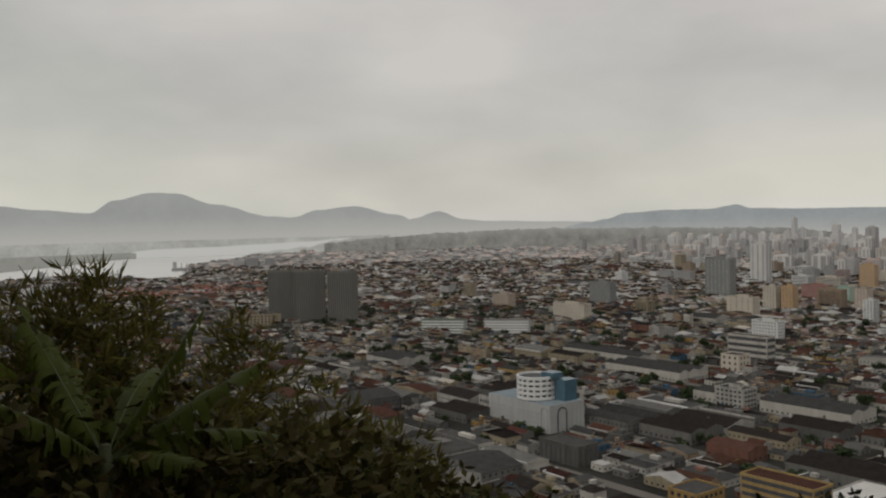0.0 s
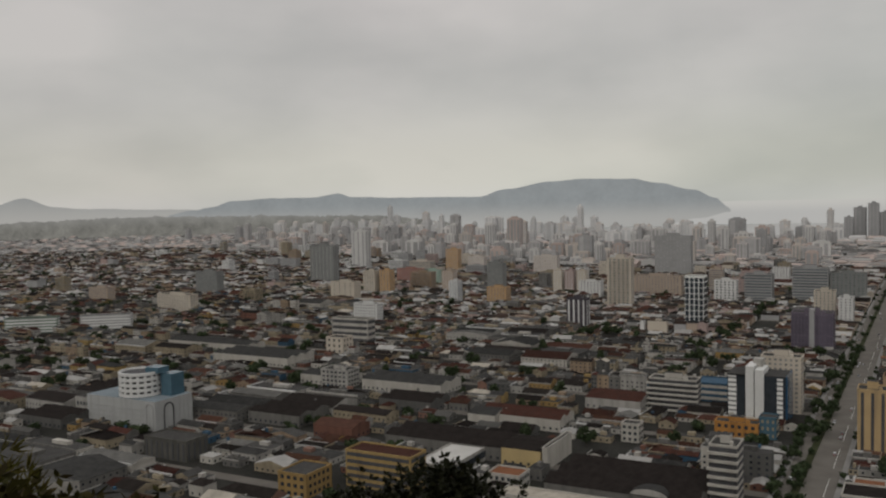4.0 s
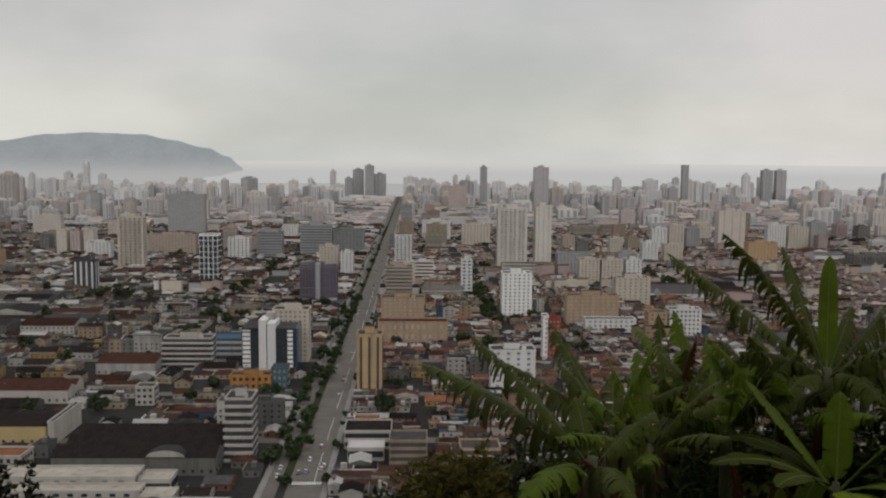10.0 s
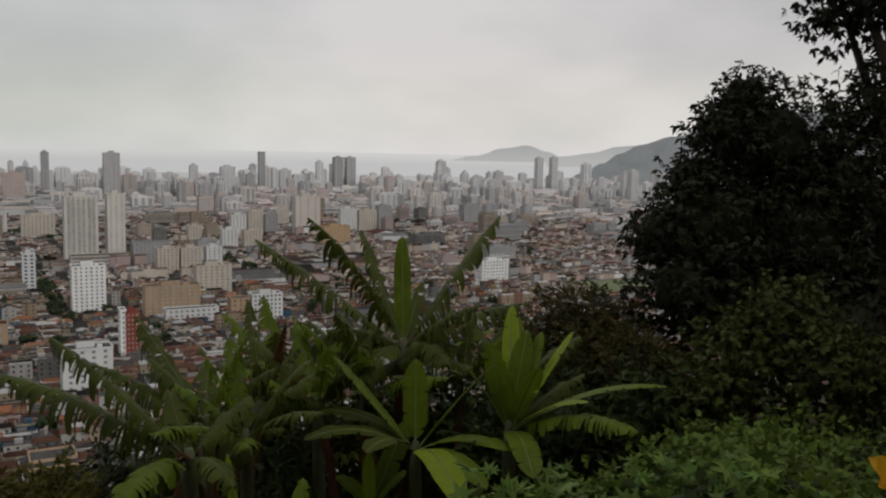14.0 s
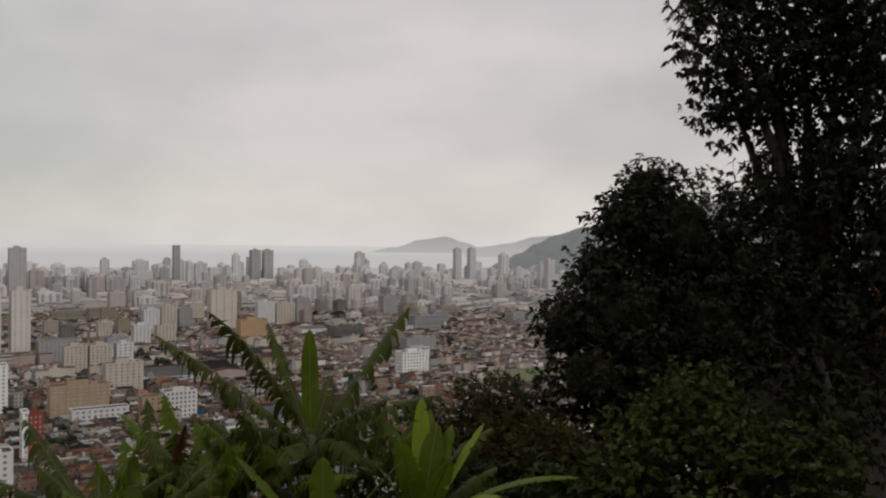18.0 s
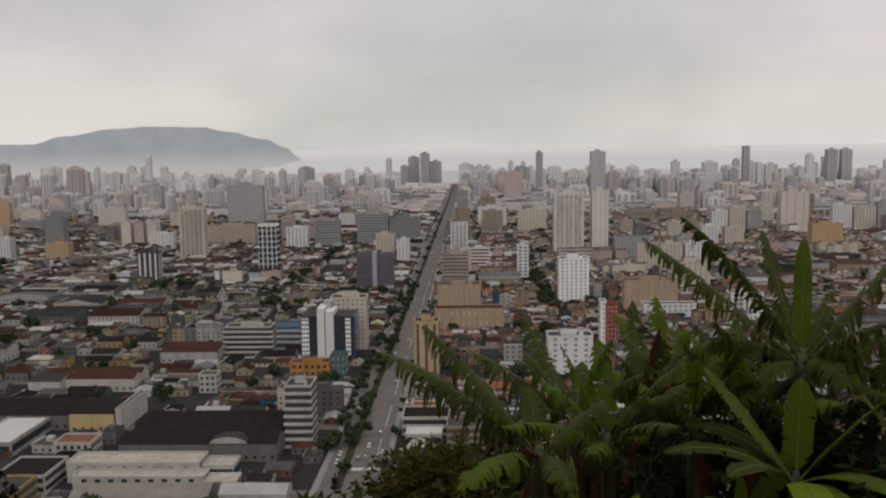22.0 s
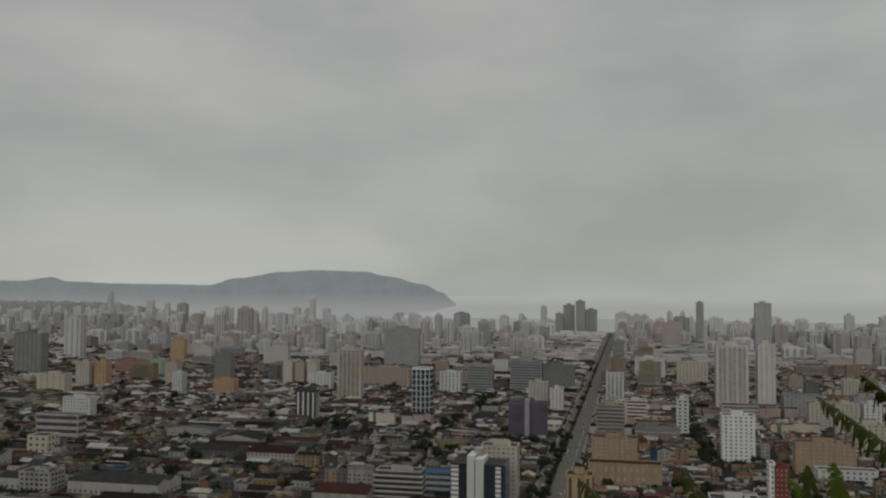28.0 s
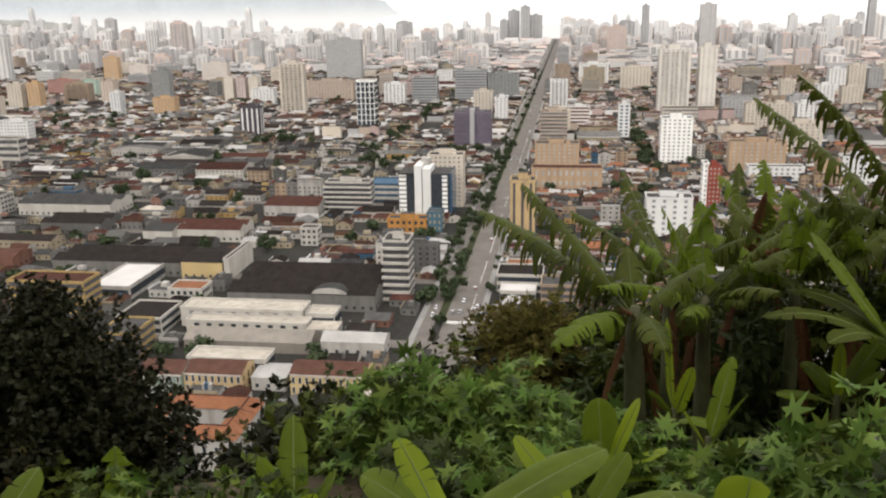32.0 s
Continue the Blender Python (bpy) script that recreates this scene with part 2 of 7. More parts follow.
M["bright_white"] = material("white_paint", (0.62, 0.62, 0.60), 0.8, 0.06, 0.1, 2, 0.05, dirt=(0.5, 0.49, 0.47))
M["pale_concrete"] = material("pale_concrete", (0.135, 0.13, 0.12), 0.9, 0.18, 0.03, 0.8, 0.1, dirt=(0.1, 0.095, 0.088))
M["rib"] = material("ribbed_concrete", (0.075, 0.072, 0.067), 0.9, 0.15, 0.05, 1.0, 0.1)
M["dark_concrete"] = material("stained_concrete", (0.07, 0.068, 0.06), 0.95, 0.4, 0.1, 1.2, 0.2, dirt=(0.025, 0.025, 0.02))
M["glass_pale_blue"] = material("pale_blue_glass", (0.05, 0.098, 0.13), 0.25, 0.15, 0.2, 1, 0, spec=0.5)
M["slab_blue"] = material("blue_grey_roof", (0.14, 0.17, 0.19), 0.9, 0.25, 0.1, 1, 0.1)
M["sheet_beige"] = material("beige_roof_sheet", (0.165, 0.15, 0.13), 0.8, 0.2, 0.1, 1.2, 0.1, dirt=(0.12, 0.11, 0.1), spec=0.03)
M["tile"] = material("clay_tile", (0.043, 0.020, 0.0148), 0.9, 0.4, 0.25, 2.2, 0.3, island=0.4, hue=0.012, dirt=(0.036, 0.028, 0.024), spec=0.03)
M["tile_red"] = material("red_clay_tile", (0.062, 0.033, 0.024), 0.9, 0.35, 0.25, 2.2, 0.3, island=0.4, hue=0.012, dirt=(0.05, 0.03, 0.025), spec=0.03)
M["sand"] = material("painted_sand", (0.34, 0.245, 0.13), 0.85, 0.16, 0.12, 2.0, 0.1, dirt=(0.2, 0.15, 0.09))
M["yellow"] = material("painted_yellow", (0.34, 0.26, 0.13), 0.85, 0.16, 0.12, 2.0, 0.1, dirt=(0.25, 0.2, 0.11))
M["ivory"] = material("painted_ivory", (0.47, 0.445, 0.40), 0.85, 0.1, 0.05, 1.0, 0.05, dirt=(0.4, 0.375, 0.34))
M["verge"] = material("planted_verge", (0.03, 0.034, 0.018), 0.95, 0.5, 0.1, 1.0, 0.2, spec=0.03)
M["tile_new"] = material("new_clay_tile", (0.15, 0.066, 0.036), 0.85, 0.25, 0.25, 2.5, 0.3, island=0.2, dirt=(0.12, 0.06, 0.038), spec=0.03)
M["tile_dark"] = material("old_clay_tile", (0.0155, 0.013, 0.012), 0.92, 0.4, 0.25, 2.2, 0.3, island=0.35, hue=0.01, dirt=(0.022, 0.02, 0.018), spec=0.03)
M["fibre_pale"] = material("weathered_fibre_cement", (0.08, 0.078, 0.074), 0.9, 0.3, 0.12, 1.6, 0.2, island=0.35, dirt=(0.06, 0.058, 0.055), spec=0.03)
M["fibre"] = material("fibre_cement", (0.030, 0.0297, 0.029), 0.9, 0.35, 0.2, 1.6, 0.2, island=0.35, dirt=(0.05, 0.05, 0.048), spec=0.03)
M["sheet"] = material("pale_roof_sheet", (0.23, 0.225, 0.215), 0.6, 0.25, 0.15, 1.5, 0.1, island=0.2, dirt=(0.22, 0.21, 0.2))
M["slab"] = material("roof_slab", (0.046, 0.0445, 0.0435), 0.95, 0.3, 0.2, 1.8, 0.2, island=0.25, dirt=(0.07, 0.07, 0.065), spec=0.03)
# mid_, far_ and rim_ roofs and windows: haze mixed into the colour by zone
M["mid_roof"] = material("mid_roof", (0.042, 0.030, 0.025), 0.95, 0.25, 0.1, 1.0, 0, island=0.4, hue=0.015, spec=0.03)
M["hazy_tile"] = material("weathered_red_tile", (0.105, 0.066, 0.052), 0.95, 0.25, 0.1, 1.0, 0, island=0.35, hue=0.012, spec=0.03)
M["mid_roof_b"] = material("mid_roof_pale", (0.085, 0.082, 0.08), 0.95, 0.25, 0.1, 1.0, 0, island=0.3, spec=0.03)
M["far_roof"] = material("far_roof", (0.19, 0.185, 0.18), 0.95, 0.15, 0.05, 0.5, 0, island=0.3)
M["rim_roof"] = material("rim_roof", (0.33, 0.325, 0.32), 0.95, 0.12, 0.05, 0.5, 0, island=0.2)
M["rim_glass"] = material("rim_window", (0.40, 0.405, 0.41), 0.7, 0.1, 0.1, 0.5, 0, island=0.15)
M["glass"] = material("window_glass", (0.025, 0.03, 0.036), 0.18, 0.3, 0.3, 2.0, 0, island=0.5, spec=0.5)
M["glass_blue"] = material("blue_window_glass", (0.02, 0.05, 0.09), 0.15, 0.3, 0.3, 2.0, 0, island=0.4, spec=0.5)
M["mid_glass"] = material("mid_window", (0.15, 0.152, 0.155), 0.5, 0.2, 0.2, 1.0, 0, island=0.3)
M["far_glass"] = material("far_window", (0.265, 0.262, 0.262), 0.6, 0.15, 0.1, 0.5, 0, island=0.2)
M["asphalt"] = material("asphalt", (0.105, 0.096, 0.086), 0.9, 0.25, 0.08, 1.5, 0.1, spec=0.1)
M["paving"] = material("paving", (0.16, 0.155, 0.148), 0.9, 0.2, 0.15, 2.0, 0.1)
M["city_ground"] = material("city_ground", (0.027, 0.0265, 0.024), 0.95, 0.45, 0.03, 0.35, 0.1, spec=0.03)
M["field_grass"] = material("field_grass", (0.095, 0.11, 0.06), 0.95, 0.2, 0.05, 1.0, 0.1, spec=0.05)
M["line"] = material("road_paint", (0.6, 0.6, 0.58), 0.7, 0.2, 0.5, 4, 0)
M["soil"] = material("hill_soil", (0.05, 0.04, 0.025), 0.95, 0.4, 0.3, 3, 0.4, spec=0.03)
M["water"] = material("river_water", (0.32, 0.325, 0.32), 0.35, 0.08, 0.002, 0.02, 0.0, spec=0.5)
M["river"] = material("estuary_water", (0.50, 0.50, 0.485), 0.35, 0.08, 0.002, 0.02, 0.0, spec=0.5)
M["street_leaf"] = leaf_material("street_tree_leaf", (0.030, 0.042, 0.020), 0.7, 0.3, 0.15, scale=0.2)
M["bark"] = material("bark", (0.05, 0.04, 0.03), 0.95, 0.4, 2, 12, 0.6)
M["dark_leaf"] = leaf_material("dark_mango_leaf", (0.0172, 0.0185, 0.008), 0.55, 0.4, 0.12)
M["banana"] = leaf_material("banana_leaf", (0.082, 0.122, 0.010), 0.45, 0.3, 0.38, 0.01, 3.0, 0.24, 0.08)
M["banana_dark"] = leaf_material("old_banana_leaf", (0.044, 0.057, 0.0085), 0.5, 0.45, 0.27, 0.014, 3.0, 0.28, 0.07)
M["banana_bright"] = leaf_material("young_banana_leaf", (0.18, 0.245, 0.016), 0.4, 0.2, 0.45, 0.008, 3.0, 0.2)
M["midrib"] = material("leaf_rib", (0.11, 0.145, 0.035), 0.5, 0.2, 2, 10, 0.05)
M["midrib_dark"] = material("old_leaf_rib", (0.06, 0.075, 0.025), 0.6, 0.2, 2, 10, 0.05)
M["dry_leaf"] = leaf_material("dry_leaf", (0.085, 0.042, 0.018), 0.8, 0.4, 0.2, 0.02)
M["stem"] = material("banana_stem", (0.055, 0.06, 0.025), 0.7, 0.4, 2, 9, 0.3, dirt=(0.05, 0.03, 0.015))
M["bush"] = leaf_material("bush_leaf", (0.027, 0.039, 0.010), 0.55, 0.4, 0.25, 0.02)
M["vine"] = leaf_material("vine_leaf", (0.042, 0.050, 0.012), 0.6, 0.4, 0.25, 0.02)
M["lobed"] = leaf_material("lobed_leaf", (0.076, 0.12, 0.022), 0.5, 0.3, 0.25, 0.02, island=0.55)
M["cover_leaf"] = leaf_material("cover_leaf", (0.080, 0.118, 0.018), 0.5, 0.35, 0.3, 0.015)
M["scrub"] = leaf_material("dry_scrub", (0.042, 0.036, 0.011), 0.75, 0.4, 0.2, 0.03)
M["olive"] = leaf_material("olive_leaf", (0.085, 0.075, 0.018), 0.8, 0.4, 0.35, 0.02)
M["yellow_leaf"] = leaf_material("yellow_leaf", (0.64, 0.36, 0.02), 0.5, 0.2, 0.3, 0.01)
# distance tones with haze painted in; all of these glow
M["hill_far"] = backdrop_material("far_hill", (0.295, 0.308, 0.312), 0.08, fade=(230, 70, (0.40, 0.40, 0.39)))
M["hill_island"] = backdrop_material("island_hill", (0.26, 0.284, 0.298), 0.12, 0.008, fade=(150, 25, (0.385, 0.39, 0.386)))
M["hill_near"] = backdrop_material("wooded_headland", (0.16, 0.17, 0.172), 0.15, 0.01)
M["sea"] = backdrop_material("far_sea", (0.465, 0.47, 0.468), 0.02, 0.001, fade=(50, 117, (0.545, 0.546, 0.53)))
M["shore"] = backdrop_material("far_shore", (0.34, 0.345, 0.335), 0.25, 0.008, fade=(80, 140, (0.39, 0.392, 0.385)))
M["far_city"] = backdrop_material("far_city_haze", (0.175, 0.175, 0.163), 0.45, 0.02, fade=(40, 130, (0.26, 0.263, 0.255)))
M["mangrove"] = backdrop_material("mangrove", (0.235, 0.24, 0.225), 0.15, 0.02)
M["container"] = material("container_paint", (0.22, 0.10, 0.075), 0.8, 0.2, 0.02, 0.3, 0, island=0.5, hue=0.03)
M["car_paint"] = material("car_paint", (0.35, 0.35, 0.36), 0.35, 0.1, 1, 5, 0, object_random=True, island=0.8, spec=0.5)
M["red_light"] = material("tail_light", (0.5, 0.03, 0.02), 0.4, 0.1, 1, 5, 0)
M["tyre"] = material("tyre", (0.02, 0.02, 0.02), 0.9, 0.1, 2, 8, 0)
M["white_rail"] = material("white_painted_metal", (0.8, 0.8, 0.78), 0.5, 0.05, 2, 10, 0.02)


# ---- mesh helpers ----
def mesh_object(name, verts, faces, mats, slots=None, parent=None, smooth=False):
    me = bpy.data.meshes.new(name)
    me.from_pydata(verts, [], faces)
    for q in (mats if isinstance(mats, (list, tuple)) else [mats]):
        me.materials.append(q)
    if slots is not None:
        me.polygons.foreach_set("material_index", slots)
    if smooth:
        me.polygons.foreach_set("use_smooth", [True] * len(faces))
    me.update()
    ob = new(name, me)
    ob.parent = parent
    return ob


def thing(name, m, label, category, group="", kind=""):
    ob = new(name)
    ob.matrix_world = m
    return tagged(ob, label, category, group, kind)


def part(name, bm, mat, parent, label=""):
    me = bpy.data.meshes.new(name)
    bm.to_mesh(me)
    bm.free()
    me.materials.append(mat)
    ob = new(name, me)
    ob.parent = parent
    return tagged(ob, label) if label else ob


class Soup:
    """Collects boxes and roofs with a material slot for each face, for one mesh."""

    def __init__(self, keys):
        self.v, self.f, self.s, self.keys = [], [], [], list(keys)

    def quad(self, a, b, c, d, key):
        n = len(self.v)
        self.v += [a, b, c, d]
        self.f.append((n, n + 1, n + 2, n + 3))
        self.s.append(self.keys.index(key))

    def box(self, m, x0, x1, y0, y1, z0, z1, key, top=None, bottom=False):
        n = len(self.v)
        self.v += [tuple(m @ Vector(p)) for p in ((x0, y0, z0), (x1, y0, z0), (x1, y1, z0), (x0, y1, z0),
                                                  (x0, y0, z1), (x1, y0, z1), (x1, y1, z1), (x0, y1, z1))]
        k = self.keys.index(key)
        for q in ((0, 1, 5, 4), (1, 2, 6, 5), (2, 3, 7, 6), (3, 0, 4, 7)):
            self.f.append(tuple(n + i for i in q))
            self.s.append(k)
        self.f.append((n + 4, n + 5, n + 6, n + 7))
        self.s.append(self.keys.index(top) if top else k)
        if bottom:
            self.f.append((n + 3, n + 2, n + 1, n))
            self.s.append(k)

    def roof(self, m, x0, x1, y0, y1, z, rise, key, hip=0.0, wall=None):
        """Gable (hip = 0) or hipped roof with its ridge along x."""
        n = len(self.v)
        ym = (y0 + y1) / 2
        h = hip * (y1 - y0) / 2
        self.v += [tuple(m @ Vector(p)) for p in ((x0, y0, z), (x1, y0, z), (x1, y1, z), (x0, y1, z), (x0 + h, ym, z + rise), (x1 - h, ym, z + rise))]
        k = self.keys.index(key)
        g = self.keys.index(wall) if (wall and not hip) else k
        for q, s in (((0, 1, 5, 4), k), ((2, 3, 4, 5), k), ((1, 2, 5), g), ((3, 0, 4), g)):
            self.f.append(tuple(n + i for i in q))
            self.s.append(s)

    def make(self, name, parent=None):
        return mesh_object(name, self.v, self.f, [M[k] for k in self.keys], self.s, parent)


def tube(points, radii, sides=7):
    """Vertices and faces of a tapered tube through points."""
    v, f = [], []
    for i, p in enumerate(points):
        a = points[max(0, i - 1)]
        b = points[min(len(points) - 1, i + 1)]
        d = (b - a).normalized()
        x = d.cross(Vector((0.3, 0.2, 0.9))).normalized()
        y = d.cross(x)
        for k in range(sides):
            t = 2 * math.pi * k / sides
            v.append(tuple(p + (x * math.cos(t) + y * math.sin(t)) * radii[i]))
    for i in range(len(points) - 1):
        for k in range(sides):
            j = (k + 1) % sides
            f.append((i * sides + k, i * sides + j, (i + 1) * sides + j, (i + 1) * sides + k))
    f.append(tuple(range((len(points) - 1) * sides, len(points) * sides)))
    return v, f


TURN = 53.6  # the street grid: u runs along the avenue to the sea, v to its left
UX, UY = math.sin(radians(TURN)), math.cos(radians(TURN))


def grid(u, v, z=0.0, turn=0.0):
    """Pose at street-grid coordinates; local x runs along u."""
    return pose(u * UX - v * UY, u * UY + v * UX, z, 0, 0, 90 - TURN + turn)


def uv_of(x, y):
    return x * UX + y * UY, -x * UY + y * UX


def polar(az, r, z=0.0):
    return (-math.sin(radians(az)) * r, math.cos(radians(az)) * r, z)


# ---- the ground, the water and the distance ----
def hill_z(x, y):
    """Height of the lookout hill: steep towards the city, gentler to the south-west."""
    r = math.hypot(x, y)
    az = math.degrees(math.atan2(-x, y))
    k = min(1.0, max(0.0, (-az - 74) / 26)) if az < 0 else 0.0
    if az > 120 or az < -120:
        k = 1.0
    s = max(0.0, r - 1.2)
    steep = 148.5 - 0.42 * min(s, 5) - 0.72 * max(0.0, s - 5)
    soft = 148.5 - 0.20 * min(s, 26) - 0.75 * max(0.0, s - 26)
    z = steep * (1 - k) + soft * k
    return z + 0.12 * noise.noise(Vector((x * 0.6, y * 0.6, 0))) * min(1, s)


def build_ground():
    v, f = [], []
    rings, seg = [0, 180, 240, 320, 450, 650, 900, 1300, 1800, 2500, 3400, 4740], 96
    for r in rings[1:]:
        for i in range(seg):
            a = 360 * i / seg
            v.append(polar(a, r))
    for k in range(len(rings) - 2):
        for i in range(seg):
            j = (i + 1) % seg
            f.append((k * seg + i, k * seg + j, (k + 1) * seg + j, (k + 1) * seg + i))
    f.append(tuple(reversed(range(seg))))
    for p in range(len(f)):
        f[p] = tuple(reversed(f[p])) if p < len(f) - 1 else f[p]
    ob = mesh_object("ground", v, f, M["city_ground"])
    tagged(ob, "flat grey-brown city plain that reaches the horizon", "ground", kind="structure")


build_ground()


def build_hill():
    n = 120
    rad = [0.0] + [0.5 * 1.062 ** i for i in range(104)]
    rad = [r for r in rad if r < 262] + [262]
    v, f = [(0, 0, hill_z(0, 0))], []
    for r in rad[1:]:
        for i in range(n):
            x, y, _ = polar(360 * i / n, r)
            v.append((x, y, max(-2.0, hill_z(x, y))))
    for i in range(n):
        f.append((0, 1 + i, 1 + (i + 1) % n))
    for k in range(len(rad) - 2):
        for i in range(n):
            j = (i + 1) % n
            a, b = 1 + k * n, 1 + (k + 1) * n
            f.append((a + i, b + i, b + j, a + j))
    ob = mesh_object("hillside_ground", v, f, M["soil"], smooth=True)
    tagged(ob, "steep dark earth slope of the lookout hill", "hillside", kind="structure")


build_hill()


def flat_sheet(name, pts, z, mat, label, category):
    ob = mesh_object(name, [(x, y, z) for x, y in pts], [tuple(range(len(pts)))], mat)
    return tagged(ob, label, category, kind="structure")


RIVER_BANK = [(30, 3000), (26.5, 3050), (22.4, 3120), (19.4, 2840), (16.3, 2770), (15.7, 3650), (13.5, 4050), (11.8, 4560), (11.0, 4735)]


def bank_radius(az):
    if az < 11:
        return 9999
    for (a1, r1), (a0, r0) in zip(RIVER_BANK, RIVER_BANK[1:]):
        if a0 <= az <= a1:
            return r0 + (r1 - r0) * (az - a0) / (a1 - a0)
    return 2900


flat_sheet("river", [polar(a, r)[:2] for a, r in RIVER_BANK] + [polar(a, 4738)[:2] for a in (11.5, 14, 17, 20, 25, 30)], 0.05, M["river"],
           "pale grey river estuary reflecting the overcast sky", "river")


def coast_u(v):
    """Where the beach lies, in u, for a street-grid v."""
    return 3220 - (0.00011 * (v + 300) ** 2 if v < -300 else 0) + (0.42 * (v - 900) if v > 900 else 0)


sea_pts = []
for v_ in range(2400, -4400, -200):
    u_ = coast_u(v_) + 45
    if math.hypot(u_, v_) < 4700:
        q = grid(u_, v_).translation
        sea_pts.append((q.x, q.y))
a0 = math.degrees(math.atan2(-sea_pts[0][0], sea_pts[0][1]))
a1 = math.degrees(math.atan2(-sea_pts[-1][0], sea_pts[-1][1]))
for i in range(40):
    a = a1 + (a0 - a1) * i / 39
    sea_pts.append(polar(a, 4738)[:2])
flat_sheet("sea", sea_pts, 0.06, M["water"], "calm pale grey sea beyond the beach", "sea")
beach = []
for v_ in range(2400, -3200, -200):
    beach.append(v_)
bl = [grid(coast_u(v_), v_).translation for v_ in beach] + [grid(coast_u(v_) + 60, v_).translation for v_ in reversed(beach)]
flat_sheet("beach", [(p.x, p.y) for p in bl], 0.1, M["paving"], "strip of pale wet sand along the sea", "beach")


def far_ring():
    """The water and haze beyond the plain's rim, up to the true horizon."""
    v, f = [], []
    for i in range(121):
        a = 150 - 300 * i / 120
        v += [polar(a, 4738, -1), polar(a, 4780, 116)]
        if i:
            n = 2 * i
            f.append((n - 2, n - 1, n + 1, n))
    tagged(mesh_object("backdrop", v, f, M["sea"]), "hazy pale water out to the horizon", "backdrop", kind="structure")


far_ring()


def along(profile, a):
    """Smooth value at azimuth a of a list of (azimuth, value)."""
    for (p0, e0), (p1, e1) in zip(profile, profile[1:]):
        if min(p0, p1) <= a <= max(p0, p1):
            t = (a - p0) / (p1 - p0)
            return e0 + (e1 - e0) * t * t * (3 - 2 * t)
    return profile[0][1] if abs(a - profile[0][0]) < abs(a - profile[-1][0]) else profile[-1][1]


def ridge(name, az0, az1, r, profile, base_el, mat, label, seed, step=0.25, rough=1.0, depth=120):
    """A range of hills: profile holds (azimuth, elevation in degrees) of its crest; it falls to base_el at its foot."""
    rows, n = 7, int(abs(az1 - az0) / step) + 1
    v, f = [], []
    for i in range(n):
        a = az0 + (az1 - az0) * i / (n - 1)
        el = along(profile, a)
        el += rough * (0.035 * noise.noise(Vector((a * 1.6, seed, 0))) + 0.02 * noise.noise(Vector((a * 6, seed, 3))))
        top = 150 + r * math.tan(radians(el))
        foot = along(base_el, a) if isinstance(base_el, list) else base_el
        bot = 150 + r * math.tan(radians(foot)) - 3
        for k in range(rows):
            t = k / (rows - 1)
            rr = r - depth * (1 - t) * (0.8 + 0.3 * noise.noise(Vector((a * 1.2, seed + t * 2, 7))))
            z = bot + (top - bot) * t ** 0.8
            v.append(polar(a, rr, max(z, -2)))
    for i in range(n - 1):
        for k in range(rows - 1):
            p = i * rows + k
            f.append((p, p + 1, p + rows + 1, p + rows))
    ob = mesh_object(name, v, f, mat, smooth=True)
    return tagged(ob, label, "hills", kind="structure")


# haze on every range and shore is part of its emission colour
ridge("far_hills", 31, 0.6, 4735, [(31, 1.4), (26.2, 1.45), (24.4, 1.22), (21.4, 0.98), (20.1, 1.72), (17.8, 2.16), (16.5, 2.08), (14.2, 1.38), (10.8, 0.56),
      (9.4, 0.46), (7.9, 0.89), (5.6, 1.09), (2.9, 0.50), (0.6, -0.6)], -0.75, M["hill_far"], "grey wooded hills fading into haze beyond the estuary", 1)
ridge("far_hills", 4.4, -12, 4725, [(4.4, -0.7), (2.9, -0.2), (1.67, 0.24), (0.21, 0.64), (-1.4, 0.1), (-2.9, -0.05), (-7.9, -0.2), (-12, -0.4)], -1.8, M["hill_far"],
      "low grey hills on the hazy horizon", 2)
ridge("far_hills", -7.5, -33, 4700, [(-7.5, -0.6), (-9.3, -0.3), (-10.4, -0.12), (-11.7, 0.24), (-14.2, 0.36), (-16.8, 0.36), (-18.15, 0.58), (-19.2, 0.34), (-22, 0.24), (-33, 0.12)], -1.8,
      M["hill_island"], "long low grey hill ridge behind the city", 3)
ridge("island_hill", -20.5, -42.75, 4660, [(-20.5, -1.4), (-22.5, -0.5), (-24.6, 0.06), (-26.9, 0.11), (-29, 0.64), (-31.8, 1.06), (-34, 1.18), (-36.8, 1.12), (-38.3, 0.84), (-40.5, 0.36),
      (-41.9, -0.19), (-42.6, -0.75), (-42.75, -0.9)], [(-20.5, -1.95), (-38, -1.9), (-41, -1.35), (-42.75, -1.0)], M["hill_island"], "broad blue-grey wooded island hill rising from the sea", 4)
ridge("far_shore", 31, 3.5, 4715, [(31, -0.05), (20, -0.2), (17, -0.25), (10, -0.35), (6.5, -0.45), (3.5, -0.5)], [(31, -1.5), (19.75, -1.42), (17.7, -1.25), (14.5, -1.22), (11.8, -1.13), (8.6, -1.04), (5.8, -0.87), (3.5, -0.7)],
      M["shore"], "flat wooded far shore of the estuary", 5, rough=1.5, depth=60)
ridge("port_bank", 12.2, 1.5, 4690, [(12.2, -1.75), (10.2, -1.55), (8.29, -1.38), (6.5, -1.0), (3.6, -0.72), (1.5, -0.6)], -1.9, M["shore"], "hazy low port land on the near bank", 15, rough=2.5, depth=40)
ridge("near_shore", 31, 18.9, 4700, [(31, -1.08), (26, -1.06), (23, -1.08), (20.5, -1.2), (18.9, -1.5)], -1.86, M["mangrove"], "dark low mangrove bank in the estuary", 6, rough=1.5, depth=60)
